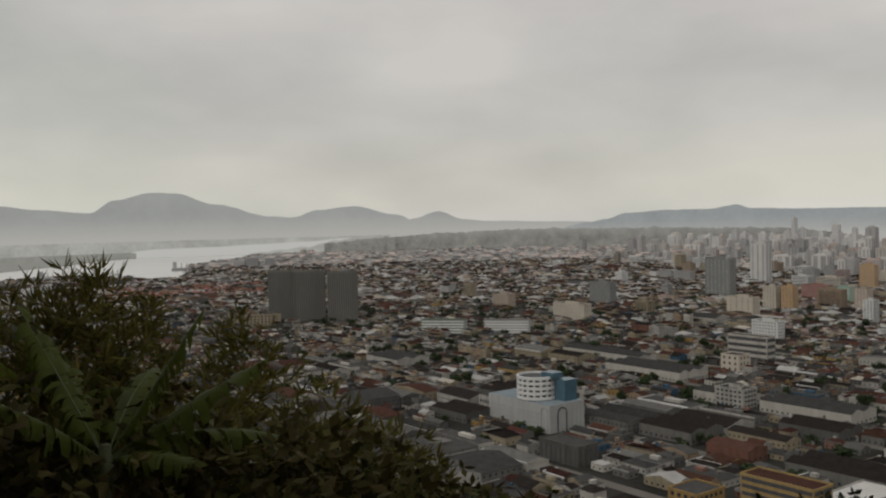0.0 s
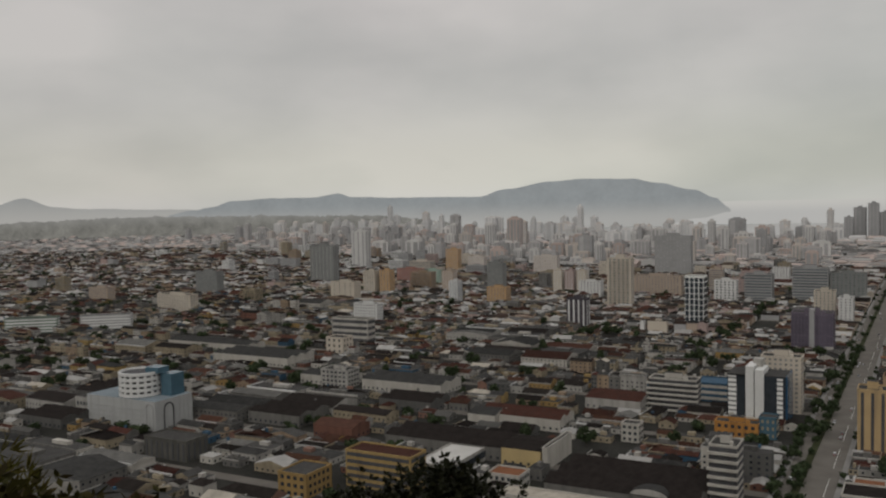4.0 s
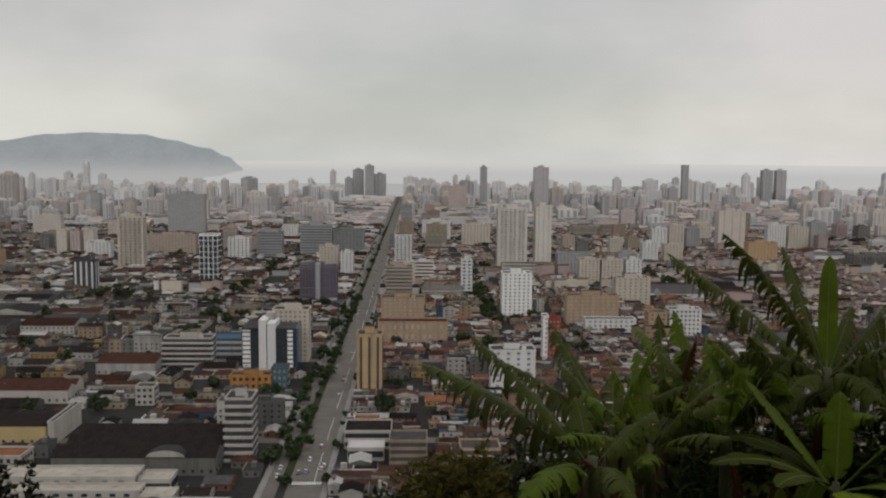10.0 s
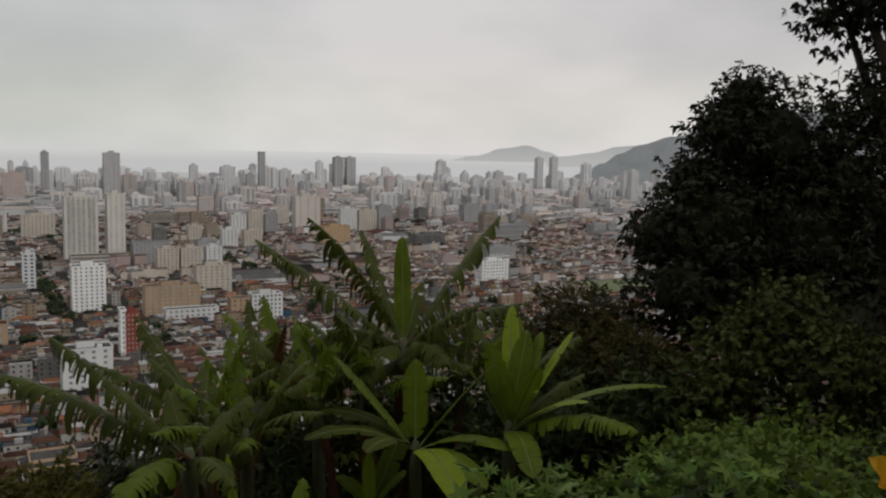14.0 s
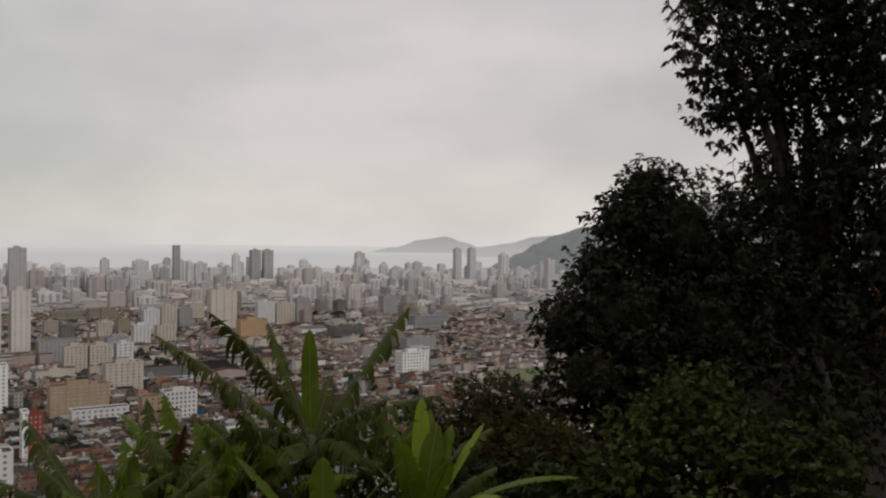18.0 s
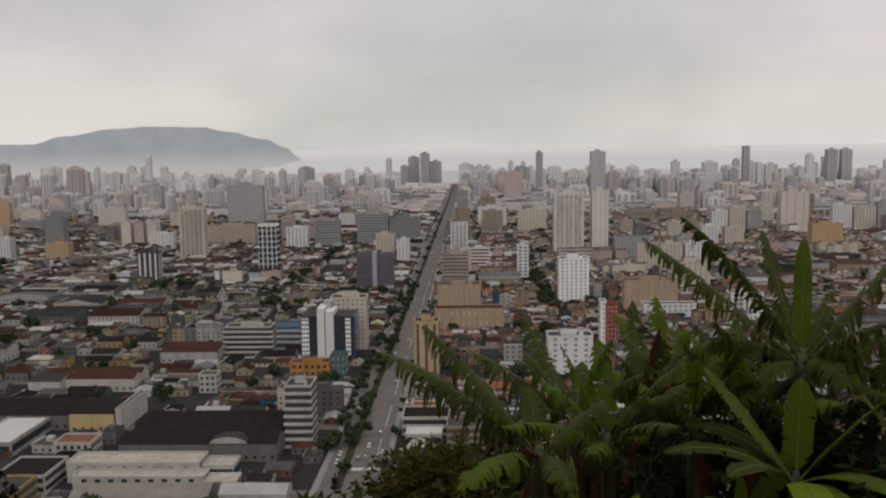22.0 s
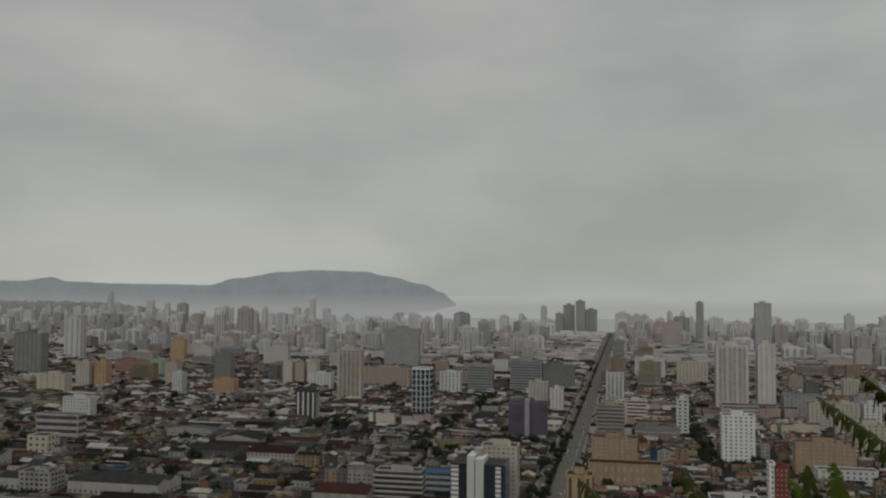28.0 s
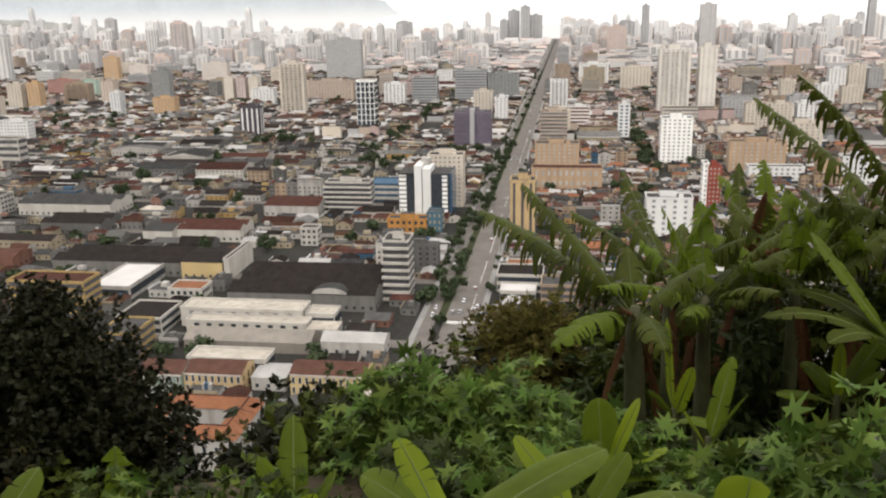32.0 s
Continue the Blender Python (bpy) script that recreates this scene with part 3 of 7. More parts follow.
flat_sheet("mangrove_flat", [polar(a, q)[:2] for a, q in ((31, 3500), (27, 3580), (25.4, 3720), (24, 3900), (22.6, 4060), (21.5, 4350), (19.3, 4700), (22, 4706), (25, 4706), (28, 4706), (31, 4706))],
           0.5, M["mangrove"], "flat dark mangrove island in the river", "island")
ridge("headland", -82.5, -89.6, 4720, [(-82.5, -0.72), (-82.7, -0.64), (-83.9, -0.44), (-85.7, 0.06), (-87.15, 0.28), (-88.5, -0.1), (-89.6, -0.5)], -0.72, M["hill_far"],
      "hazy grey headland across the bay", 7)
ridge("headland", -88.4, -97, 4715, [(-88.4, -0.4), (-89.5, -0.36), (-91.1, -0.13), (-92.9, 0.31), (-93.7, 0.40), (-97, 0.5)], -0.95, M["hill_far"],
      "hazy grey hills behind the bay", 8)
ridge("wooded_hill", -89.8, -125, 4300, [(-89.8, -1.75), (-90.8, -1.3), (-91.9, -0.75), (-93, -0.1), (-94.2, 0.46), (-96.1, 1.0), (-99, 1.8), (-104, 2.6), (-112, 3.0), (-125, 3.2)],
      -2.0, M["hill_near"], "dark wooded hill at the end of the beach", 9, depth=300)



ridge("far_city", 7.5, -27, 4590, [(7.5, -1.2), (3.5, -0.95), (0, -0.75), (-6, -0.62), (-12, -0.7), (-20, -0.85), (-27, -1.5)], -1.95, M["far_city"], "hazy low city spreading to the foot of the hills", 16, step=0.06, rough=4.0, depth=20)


# ---- streets ----
AVENUE_V = 49.5


def strip(name, u0, u1, v0, v1, z, mat, label, category):
    a, b, c, d = (grid(u, v).translation for u, v in ((u0, v0), (u1, v0), (u1, v1), (u0, v1)))
    return tagged(mesh_object(name, [(p.x, p.y, z) for p in (a, b, c, d)], [(0, 1, 2, 3)], mat), label, category, kind="structure")


strip("avenue", 330, 3215, AVENUE_V - 8, AVENUE_V + 8, 0.12, M["asphalt"], "long straight grey avenue running to the sea", "road")
strip("median", 400, 1400, AVENUE_V + 8, AVENUE_V + 12, 0.24, M["verge"], "dark planted strip with trees along the avenue", "median")
strip("service_road", 340, 3200, AVENUE_V + 12, AVENUE_V + 18, 0.12, M["asphalt"], "narrow side road beside the avenue", "road")
for side in (-11, 18):
    strip("pavement", 340, 3210, AVENUE_V + side, AVENUE_V + side + 3, 0.25, M["paving"], "pale pavement along the avenue", "pavement")
strip("street", 294, 305, 62, 185, 0.1, M["asphalt"], "grey asphalt street below the old houses", "street")
strip("pavement", 305, 307, 62, 185, 0.22, M["paving"], "pale pavement before the old houses", "pavement")
low_wall = thing("retaining_wall", grid(291, 84), "long grey rendered wall along the street", "wall", kind="structure")
lws = Soup(["concrete"])
lws.box(Matrix.Identity(4), -0.3, 0.3, -22, 20, -0.5, 4.5, "concrete")
lws.make("wall_face", low_wall)
STREET_U, STREET_V = 92, 104
for k_ in range(4, 18):
    u_ = k_ * STREET_U
    strip("cross_street", u_ - 4.5, u_ + 4.5, -1100, 1500, 0.09, M["asphalt"], "narrow asphalt cross street between low houses", "street")


# ---- buildings ----
TAKEN = []  # footprints in street-grid coordinates: u0, u1, v0, v1


def taken(u, v, hu, hv, gap=3.0):
    for a, b, c, d in TAKEN:
        if a - gap - hu < u < b + gap + hu and c - gap - hv < v < d + gap + hv:
            return True
    return False


MESHES = {}


def box_mesh(key, x0, x1, y0, y1, z0, z1, mat):
    """A shared box mesh."""
    if key not in MESHES:
        s = Soup([mat])
        s.box(Matrix.Identity(4), x0, x1, y0, y1, z0, z1, mat, bottom=True)
        me = bpy.data.meshes.new("panel")
        me.from_pydata(s.v, [], s.f)
        me.materials.append(M[mat])
        MESHES[key] = me
    return MESHES[key]


def child(name, me, parent, x=0, y=0, z=0, rz=0, label=""):
    ob = new(name, me)
    ob.parent = parent
    ob.matrix_local = pose(x, y, z, 0, 0, rz)
    return tagged(ob, label) if label else ob


def facade(root, specs, single):
    """Windows of a building: specs are boxes (x0, x1, y0, y1, z0, z1, key). Near ones are parts of their own, far ones one joined part."""
    if single:
        for x0, x1, y0, y1, z0, z1, key, nm in specs:
            a, b, c = x1 - x0, y1 - y0, z1 - z0
            me = box_mesh((nm, round(a, 2), round(b, 2), round(c, 2), key), -a / 2, a / 2, -b / 2, b / 2, 0, c, key)
            child(nm, me, root, (x0 + x1) / 2, (y0 + y1) / 2, z0)
        return
    groups = {}
    for q in specs:
        groups.setdefault(q[7], []).append(q)
    joined = {"window": "glazing", "balcony": "balcony_stack", "window_band": "band_glazing", "glazed_strip": "strip_glazing", "floor_edge": "floor_edging"}
    for nm, qs in groups.items():
        if nm == "balcony" and math.hypot(*root.matrix_world.translation[:2]) < 1250:
            facade(root, qs, True)
            continue
        s = Soup(sorted({q[6] for q in qs}))
        for q in qs:
            s.box(Matrix.Identity(4), *q[:7], bottom=True)
        ob = s.make(joined[nm] if len(qs) > 1 else nm, root)
        if len(qs) > 1:
            tagged(ob, kind="stuff")


def tower(name, label, u, v, w, d, h, wall="white", win="glass", floors=0, bays=6, style="rows", fill=0.55, category="building",
          roof="slab", group="", side_bays=0, lip=None, box=True, turn=0.0, podium=0.0, both=False, edge=0.22):
    """A block of flats or offices; u is its front. w runs across the view (v), d along u."""
    floors = floors or max(2, round(h / 3.1))
    TAKEN.append((u, u + d, v - w / 2, v + w / 2))
    root = thing(name, grid(u + d / 2, v, 0, turn), label, category, group)
    s = Soup([wall, roof])
    i4 = Matrix.Identity(4)
    s.box(i4, -d / 2, d / 2, -w / 2, w / 2, -0.5, h, wall, roof)
    s.make("wall", root)
    lip = lip or wall
    p = Soup([lip])
    for a in ((-d / 2 - 0.2, -d / 2 + 0.2, -w / 2 - 0.2, w / 2 + 0.2), (d / 2 - 0.2, d / 2 + 0.2, -w / 2 - 0.2, w / 2 + 0.2),
              (-d / 2 + 0.2, d / 2 - 0.2, -w / 2 - 0.2, -w / 2 + 0.2), (-d / 2 + 0.2, d / 2 - 0.2, w / 2 - 0.2, w / 2 + 0.2)):
        p.box(i4, *a, h - 0.3, h + 0.9, lip, bottom=True)
    p.make("parapet", root)
    if box:
        q = Soup([wall, roof])
        q.box(i4, -d * 0.1, d * 0.25, -w * 0.16, w * 0.2, h, h + min(6, 2.5 + h * 0.05), wall, roof)
        q.make("lift_house", root)
        q = Soup([lip])
        q.box(i4, -d * 0.3, -d * 0.16, -w * 0.3, -w * 0.2, h, h + 1.8, lip)
        q.make("water_tank", root)
    fh = (h - podium) / floors
    sides = (-1, 1) if both else (-1,) if v > 0 else (1,)
    sb = side_bays or max(2, round(bays * d / w))
    specs = []
    for k in range(floors):
        z = podium + k * fh + fh * 0.32
        if style in ("rows", "balcony"):
            hh = fh * (0.46 if style == "rows" else 0.6)
            for i in range(bays):
                y = -w * 0.46 + w * 0.92 * (i + 0.5) / bays
                e_ = w * 0.92 / bays * fill / 2
                specs.append((-d / 2 - 0.18, -d / 2 + 0.1, y - e_, y + e_, z, z + hh, win, "window"))
            for sd in sides:
                for i in range(sb):
                    x = -d * 0.43 + d * 0.86 * (i + 0.5) / sb
                    e_ = d * 0.86 / sb * fill / 2
                    specs.append((x - e_, x + e_, sd * w / 2 - 0.15, sd * w / 2 + 0.15, z, z + fh * 0.46, win, "window"))
            if style == "balcony":
                nb = max(1, bays // 2)
                for i in range(nb):
                    y = -w * 0.46 + w * 0.92 * (i + 0.5) / nb
                    e_ = w * 0.92 / nb * 0.38
                    specs.append((-d / 2 - 1.4, -d / 2 + 0.1, y - e_, y + e_, z - fh * 0.3, z, wall, "balcony"))
        elif style == "bands":
            specs.append((-d / 2 - 0.18, -d / 2 + 0.1, -w * 0.48, w * 0.48, z, z + fh * 0.5, win, "window_band"))
            for sd in sides:
                specs.append((-d * 0.46, d * 0.46, sd * w / 2 - 0.15, sd * w / 2 + 0.15, z, z + fh * 0.5, win, "window_band"))
        elif style == "slabs":
            specs.append((-d / 2 - 0.25, -d / 2 + 0.1, -w * 0.5, w * 0.5, z, z + fh * 0.55, win, "window_band"))
            specs.append((-d / 2 - 1.8, -d / 2 + 0.1, -w * 0.55, w * 0.55, z - fh * 0.32, z, wall, "balcony"))
            for sd in sides:
                specs.append((-d * 0.46, d * 0.46, sd * w / 2 - 0.15, sd * w / 2 + 0.15, z, z + fh * 0.5, win, "window_band"))
    if style in ("stripes", "grid"):
        for i in range(bays):
            y = -w / 2 + w * (i + 0.5) / bays
            e_ = w / bays * fill / 2
            specs.append((-d / 2 - 0.3, -d / 2 + 0.1, y - e_, y + e_, podium + 0.5, h - 1.2, win, "glazed_strip"))
        for sd in sides:
            for i in range(sb):
                x = -d / 2 + d * (i + 0.5) / sb
                e_ = d / sb * fill / 2
                specs.append((x - e_, x + e_, sd * w / 2 - 0.3, sd * w / 2 + 0.3, podium + 0.5, h - 1.2, win, "glazed_strip"))
        if style == "grid":
            for k in range(1, floors):
                z = podium + k * fh
                specs.append((-d / 2 - 0.55, -d / 2 + 0.2, -w / 2, w / 2, z, z + fh * edge, lip, "floor_edge"))
                for sd in sides:
                    specs.append((-d / 2, d / 2, sd * w / 2 - 0.5, sd * w / 2 + 0.5, z, z + fh * edge, lip, "floor_edge"))
    facade(root, specs, math.hypot(u, v) < 620)
    return root


def at(x, y):
    return uv_of(x, y)


tower("office_tower", "white-framed office tower with a grid of dark glass", 973, 225, 20, 18, 62, "bright_white", "glass", 10, 4, "grid", 0.8, box=False, edge=0.1)
tower("office_building", "dull purple office block with a pale central stripe", 903, 99, 37, 20, 36, "plum", "plum_glass", 10, 12, "grid", 0.62, lip="plum", edge=0.3)
stripe_ = thing("stair_tower", grid(903, 99, 0), "pale stair tower on the purple office block", "building")
ss_ = Soup(["mid_grey"])
ss_.box(Matrix.Identity(4), -1.2, 8, -2.2, 2.2, 0, 40, "mid_grey")
ss_.make("wall", stripe_)
tower("apartment_block", "pale apartment block with rows of small windows", 1108, 108, 23, 18, 36, "mid_cream", "mid_glass", 11, 5, "rows", 0.45)
tower("apartment_block", "lower pale apartment block beside a taller one", 1088, 84, 15, 20, 31, "mid_white", "mid_glass", 10, 3, "rows", 0.45)
tower("apartment_tower", "ochre apartment tower with dark vertical window stripes", 560, 29, 16, 16, 36, "sand", "dark_grey", 12, 3, "stripes", 0.3)
def stepped_office():
    """Dark glass office block with white fins and a taller white core."""
    u, v = 606, 100
    TAKEN.append((u, u + 24, v - 19, v + 19))
    root = thing("office_building", grid(u + 12, v), "black glass office block with tall white fins and core", "building")
    i4 = Matrix.Identity(4)
    for nm, q, key in (("glass_wing", (-12, 12, -18, -4.5, -0.5, 31), "glass"), ("glass_wing", (-10, 12, 7, 19, -0.5, 31), "glass"), ("core", (-12.8, 8, -4.5, 1.2, -0.5, 35), "mid_white"),
                       ("core", (-12.4, 8, 1.9, 7, -0.5, 37), "mid_white"), ("link", (-11, 8, 1.2, 1.9, -0.5, 34), "dark_grey"), ("edge_fin", (-12.6, 12.3, -19.2, -18, -0.5, 31.5), "glass_blue"),
                       ("white_fin", (-12.5, -11.8, -16.2, -12.6, 1, 30), "bright_white"), ("white_fin", (-10.6, -9.8, 13.2, 18.4, 1, 30), "bright_white"),
                       ("lift_house", (0, 8, -2, 4, 35, 40), "white"), ("roof_slab", (-11.9, 11.9, -17.9, 18.9, 31, 31.6), "slab")):
        s = Soup([key])
        s.box(i4, *q, key, bottom=True)
        s.make(nm, root)
    for k in range(9):
        for y0, y1, x in ((-16.2, -12.6, -12.7), (13.2, 18.4, -10.8)):
            s = Soup(["mid_glass"])
            s.box(i4, x, x + 0.3, y0, y1, 3 + k * 3.1, 4.2 + k * 3.1, "mid_glass", bottom=True)
            s.make("fin_window", root)


stepped_office()
tower("apartment_block", "cream apartment block behind the black glass offices", 640, 90, 26, 16, 38, "mid_cream", "mid_glass", 12, 7, "rows", 0.45)
tower("shop_building", "blue-painted block beside the orange shop", 566, 87, 10, 12, 13, "glass_pale_blue", "cream", 3, 3, "rows", 0.4, box=False)
tower("shop_building", "low orange shop building with dark windows", 562, 105, 26, 12, 9, "orange", "glass", 2, 6, "rows", 0.5)
tower("apartment_block", "white apartment block with jutting balcony slabs", 428, 86, 13, 16, 31, "pale_plaster", "dark_grey", 8, 1, "slabs", 1.0)
tower("apartment_tower", "tall pale twin apartment tower with stacked balconies", 1162, -127, 38, 22, 82, "ivory", "far_glass", 25, 6, "balcony", 0.5, group="twin towers")
tower("apartment_tower", "tall slim white twin apartment tower", 1166, -168, 21, 22, 84, "ivory", "far_glass", 25, 3, "rows", 0.3, group="twin towers")
tower("podium_building", "pale low podium before the twin towers", 1120, -142, 64, 24, 14, "mid_cream", "mid_glass", 3, 10, "bands", box=False)
tower("apartment_tower", "bright white apartment block with small dark windows", 832, -96, 28, 18, 40, "bright_white", "mid_glass", 12, 6, "rows", 0.4)
tower("apartment_block", "tan brick apartment slab with white balcony bands", 787, -159, 47, 15, 26, "tan_brick", "white", 8, 9, "rows", 0.45)
tower("apartment_block", "low white block before the tan slab", 752, -168, 44, 12, 11, "mid_white", "mid_glass", 3, 9, "rows", 0.45, box=False)
tower("apartment_block", "tan apartment block with rows of white balconies", 776, 11, 38, 20, 25, "tan_brick", "white", 8, 8, "rows", 0.45)
tower("apartment_block", "tan apartment block with a broad flat roof slab", 926, 17, 27, 18, 34, "mid_tan", "mid_glass", 9, 5, "slabs", 0.5)
tower("apartment_block", "cream stepped apartment block beside the avenue", 992, 14, 27, 16, 29, "mid_cream", "mid_glass", 9, 5, "rows", 0.45)
tower("arcaded_building", "brown brick hall with a row of pale arched windows", 710, 2, 56, 18, 16, "tan_brick", "white", 2, 11, "rows", 0.45, roof="tile", box=False)
tower("apartment_slab", "wide grey apartment slab with weathered front", 1710, 436, 69, 20, 72, "mid_grey", "far_glass", 18, 10, "rows", 0.4)
tower("apartment_tower", "tall white apartment tower with dark central recess", 1692, 1147, 38, 22, 84, "far_white", "far_glass", 22, 3, "stripes", 0.3)
tower("apartment_slab", "dark grey-green apartment block", 1356, 1003, 54, 18, 69, "mid_slate", "far_glass", 18, 6, "rows", 0.3)
tower("apartment_block", "pale cream blank-sided block", 1116, 788, 43, 18, 29, "mid_cream", "mid_glass", 8, 4, "rows", 0.2)
tower("apartment_tower", "grey concrete apartment tower", 1193, 567, 25, 14, 55, "mid_slate", "mid_glass", 16, 4, "rows", 0.4)
tower("office_building", "cream low office block with long window bands", 782, 544, 46, 14, 26, "pale_plaster", "dark_grey", 4, 8, "bands", box=False)
tower("apartment_block", "white apartment block with rows of small windows", 935, 626, 35, 14, 22, "mid_white", "mid_glass", 6, 8, "rows", 0.45)
tower("apartment_tower", "dark brown apartment tower with pale stripes", 982, 363, 24, 14, 32, "maroon", "mid_white", 10, 4, "stripes", 0.3)
tower("apartment_tower", "beige apartment tower with many balconies", 1173, 372, 33, 16, 66, "mid_cream", "mid_glass", 18, 5, "balcony", 0.5)
for k_ in range(3):
    tower("apartment_block", "pink and white apartment block", 1344, 528 - 20 * k_, 15, 14, 33, "mid_pink" if k_ % 2 else "mid_cream", "mid_white", 9, 3, "rows", 0.4, group="row of pink blocks")
tower("apartment_block", "long tan apartment block", 1336, 364, 72, 16, 29, "mid_tan", "mid_glass", 8, 14, "rows", 0.4)
tower("apartment_block", "white low apartment block with dark recesses", 1274, 252, 30, 16, 30, "mid_white", "glass", 8, 5, "rows", 0.4)
tower("office_building", "grey-blue office block with dark glass bands", 1316, 215, 37, 22, 36, "mid_grey", "slate_glass", 9, 5, "bands")
tower("office_building", "pale office block with dark glass bands", 1339, 149, 47, 22, 44, "mid_grey", "slate_glass", 11, 6, "bands")
tower("office_building", "dark grey office block", 1345, 101, 46, 22, 37, "mid_slate", "slate_glass", 10, 8, "rows", 0.5)
tower("apartment_block", "cream apartment block with white balconies", 616, 158, 33, 14, 22, "pale_plaster", "dark_grey", 6, 7, "slabs", 0.5)
tower("warehouse", "warehouse with a bright blue sheet roof", 655, 136, 30, 24, 13, "blue", "pale_plaster", 3, 5, "bands", roof="blue", box=False)
tower("apartment_tower", "slim red and white apartment tower", 649, -103, 9, 12, 30, "red", "white", 9, 3, "rows", 0.4)
tower("apartment_tower", "white blank flank of the red apartment tower", 650, -97, 4, 12, 32, "bright_white", "glass", 9, 1, "rows", 0.2, box=False)
tower("apartment_tower", "slim white apartment tower with blue panels", 966, -56, 12, 14, 37, "mid_white", "glass_blue", 10, 2, "rows", 0.5)
tower("apartment_block", "white apartment block with red floor bands", 1057, -9, 25, 16, 24, "mid_white", "brick", 6, 1, "bands")
tower("apartment_tower", "tall beige blank-sided apartment tower", 1414, -507, 43, 20, 65, "far_cream", "mid_glass", 22, 3, "rows", 0.12)
tower("office_building", "orange-ochre office block with rows of windows", 1262, -499, 42, 20, 29, "mid_orange", "mid_glass", 8, 8, "rows", 0.3)
tower("apartment_block", "pale cream apartment block in a row", 1043, -206, 24, 16, 29, "mid_cream", "mid_glass", 9, 5, "rows", 0.45, group="row of cream blocks")
tower("apartment_block", "pale cream apartment block in a row", 1040, -232, 24, 16, 29, "mid_cream", "mid_glass", 9, 5, "rows", 0.45, group="row of cream blocks")
tower("apartment_block", "pale cream apartment block in a row", 1036, -257, 18, 16, 30, "mid_white", "mid_glass", 9, 3, "rows", 0.4, group="row of cream blocks")
tower("apartment_block", "stained cream apartment block", 884, -219, 35, 16, 29, "mid_cream", "mid_glass", 9, 6, "rows", 0.35)
tower("apartment_block", "white apartment block with small dark windows", 740, -229, 27, 14, 22, "mid_white", "glass", 6, 7, "rows", 0.4)
tower("apartment_block", "tan end wing of the white apartment block", 742, -206, 16, 14, 19, "tan_brick", "glass", 5, 3, "rows", 0.2, box=False)
tower("apartment_block", "cream wide apartment block in the middle of the city", 1500, -102, 48, 18, 34, "mid_cream", "mid_glass", 9, 8, "rows", 0.4)
# far_ and rim_ walls and windows below have haze mixed into their colour
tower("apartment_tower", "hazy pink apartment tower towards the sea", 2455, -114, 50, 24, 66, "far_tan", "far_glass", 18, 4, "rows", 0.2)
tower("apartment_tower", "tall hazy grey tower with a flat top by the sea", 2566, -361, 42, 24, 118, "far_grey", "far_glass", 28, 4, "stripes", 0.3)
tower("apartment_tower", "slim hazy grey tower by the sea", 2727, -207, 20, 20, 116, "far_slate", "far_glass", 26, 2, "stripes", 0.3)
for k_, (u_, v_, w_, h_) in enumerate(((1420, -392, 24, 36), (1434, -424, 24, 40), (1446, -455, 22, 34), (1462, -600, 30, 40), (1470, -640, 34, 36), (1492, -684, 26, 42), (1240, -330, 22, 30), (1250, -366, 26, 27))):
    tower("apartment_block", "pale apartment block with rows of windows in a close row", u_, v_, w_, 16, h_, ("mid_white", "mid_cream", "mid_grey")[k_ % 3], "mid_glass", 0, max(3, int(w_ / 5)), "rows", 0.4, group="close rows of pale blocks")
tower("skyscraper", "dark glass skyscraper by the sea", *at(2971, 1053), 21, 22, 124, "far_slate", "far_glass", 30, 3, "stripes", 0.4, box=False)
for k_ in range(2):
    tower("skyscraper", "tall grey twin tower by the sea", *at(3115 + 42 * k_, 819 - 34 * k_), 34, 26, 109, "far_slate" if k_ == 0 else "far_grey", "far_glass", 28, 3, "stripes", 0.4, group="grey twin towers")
tower("hotel", "white block with small square windows", 852, -528, 34, 16, 25, "bright_white", "glass", 7, 8, "rows", 0.35)
for k_, (x_, y_, w_) in enumerate(((-268, 1428, 44), (-222, 1409, 46), (-166, 1370, 44))):
    tower("government_tower", "dark ribbed concrete slab tower", *at(x_, y_), w_ + 2, 26, 76, "pale_concrete", "rib", 20, 14, "stripes", 0.45, group="concrete slab towers", turn=62, box=False)
tower("apartment_block", "white block with a stepped side among banana leaves", 551, -62, 28, 16, 28, "mid_white", "mid_glass", 8, 4, "rows", 0.3)
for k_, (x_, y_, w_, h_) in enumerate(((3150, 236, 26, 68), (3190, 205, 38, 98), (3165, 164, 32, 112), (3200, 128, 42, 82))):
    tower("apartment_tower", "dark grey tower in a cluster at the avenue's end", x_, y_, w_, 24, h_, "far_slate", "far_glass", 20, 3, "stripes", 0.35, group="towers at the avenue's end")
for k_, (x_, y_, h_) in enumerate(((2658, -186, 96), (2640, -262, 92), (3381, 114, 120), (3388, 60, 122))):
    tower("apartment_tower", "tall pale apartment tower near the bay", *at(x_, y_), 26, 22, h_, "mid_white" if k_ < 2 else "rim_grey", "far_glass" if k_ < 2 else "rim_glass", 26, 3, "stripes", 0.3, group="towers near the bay")


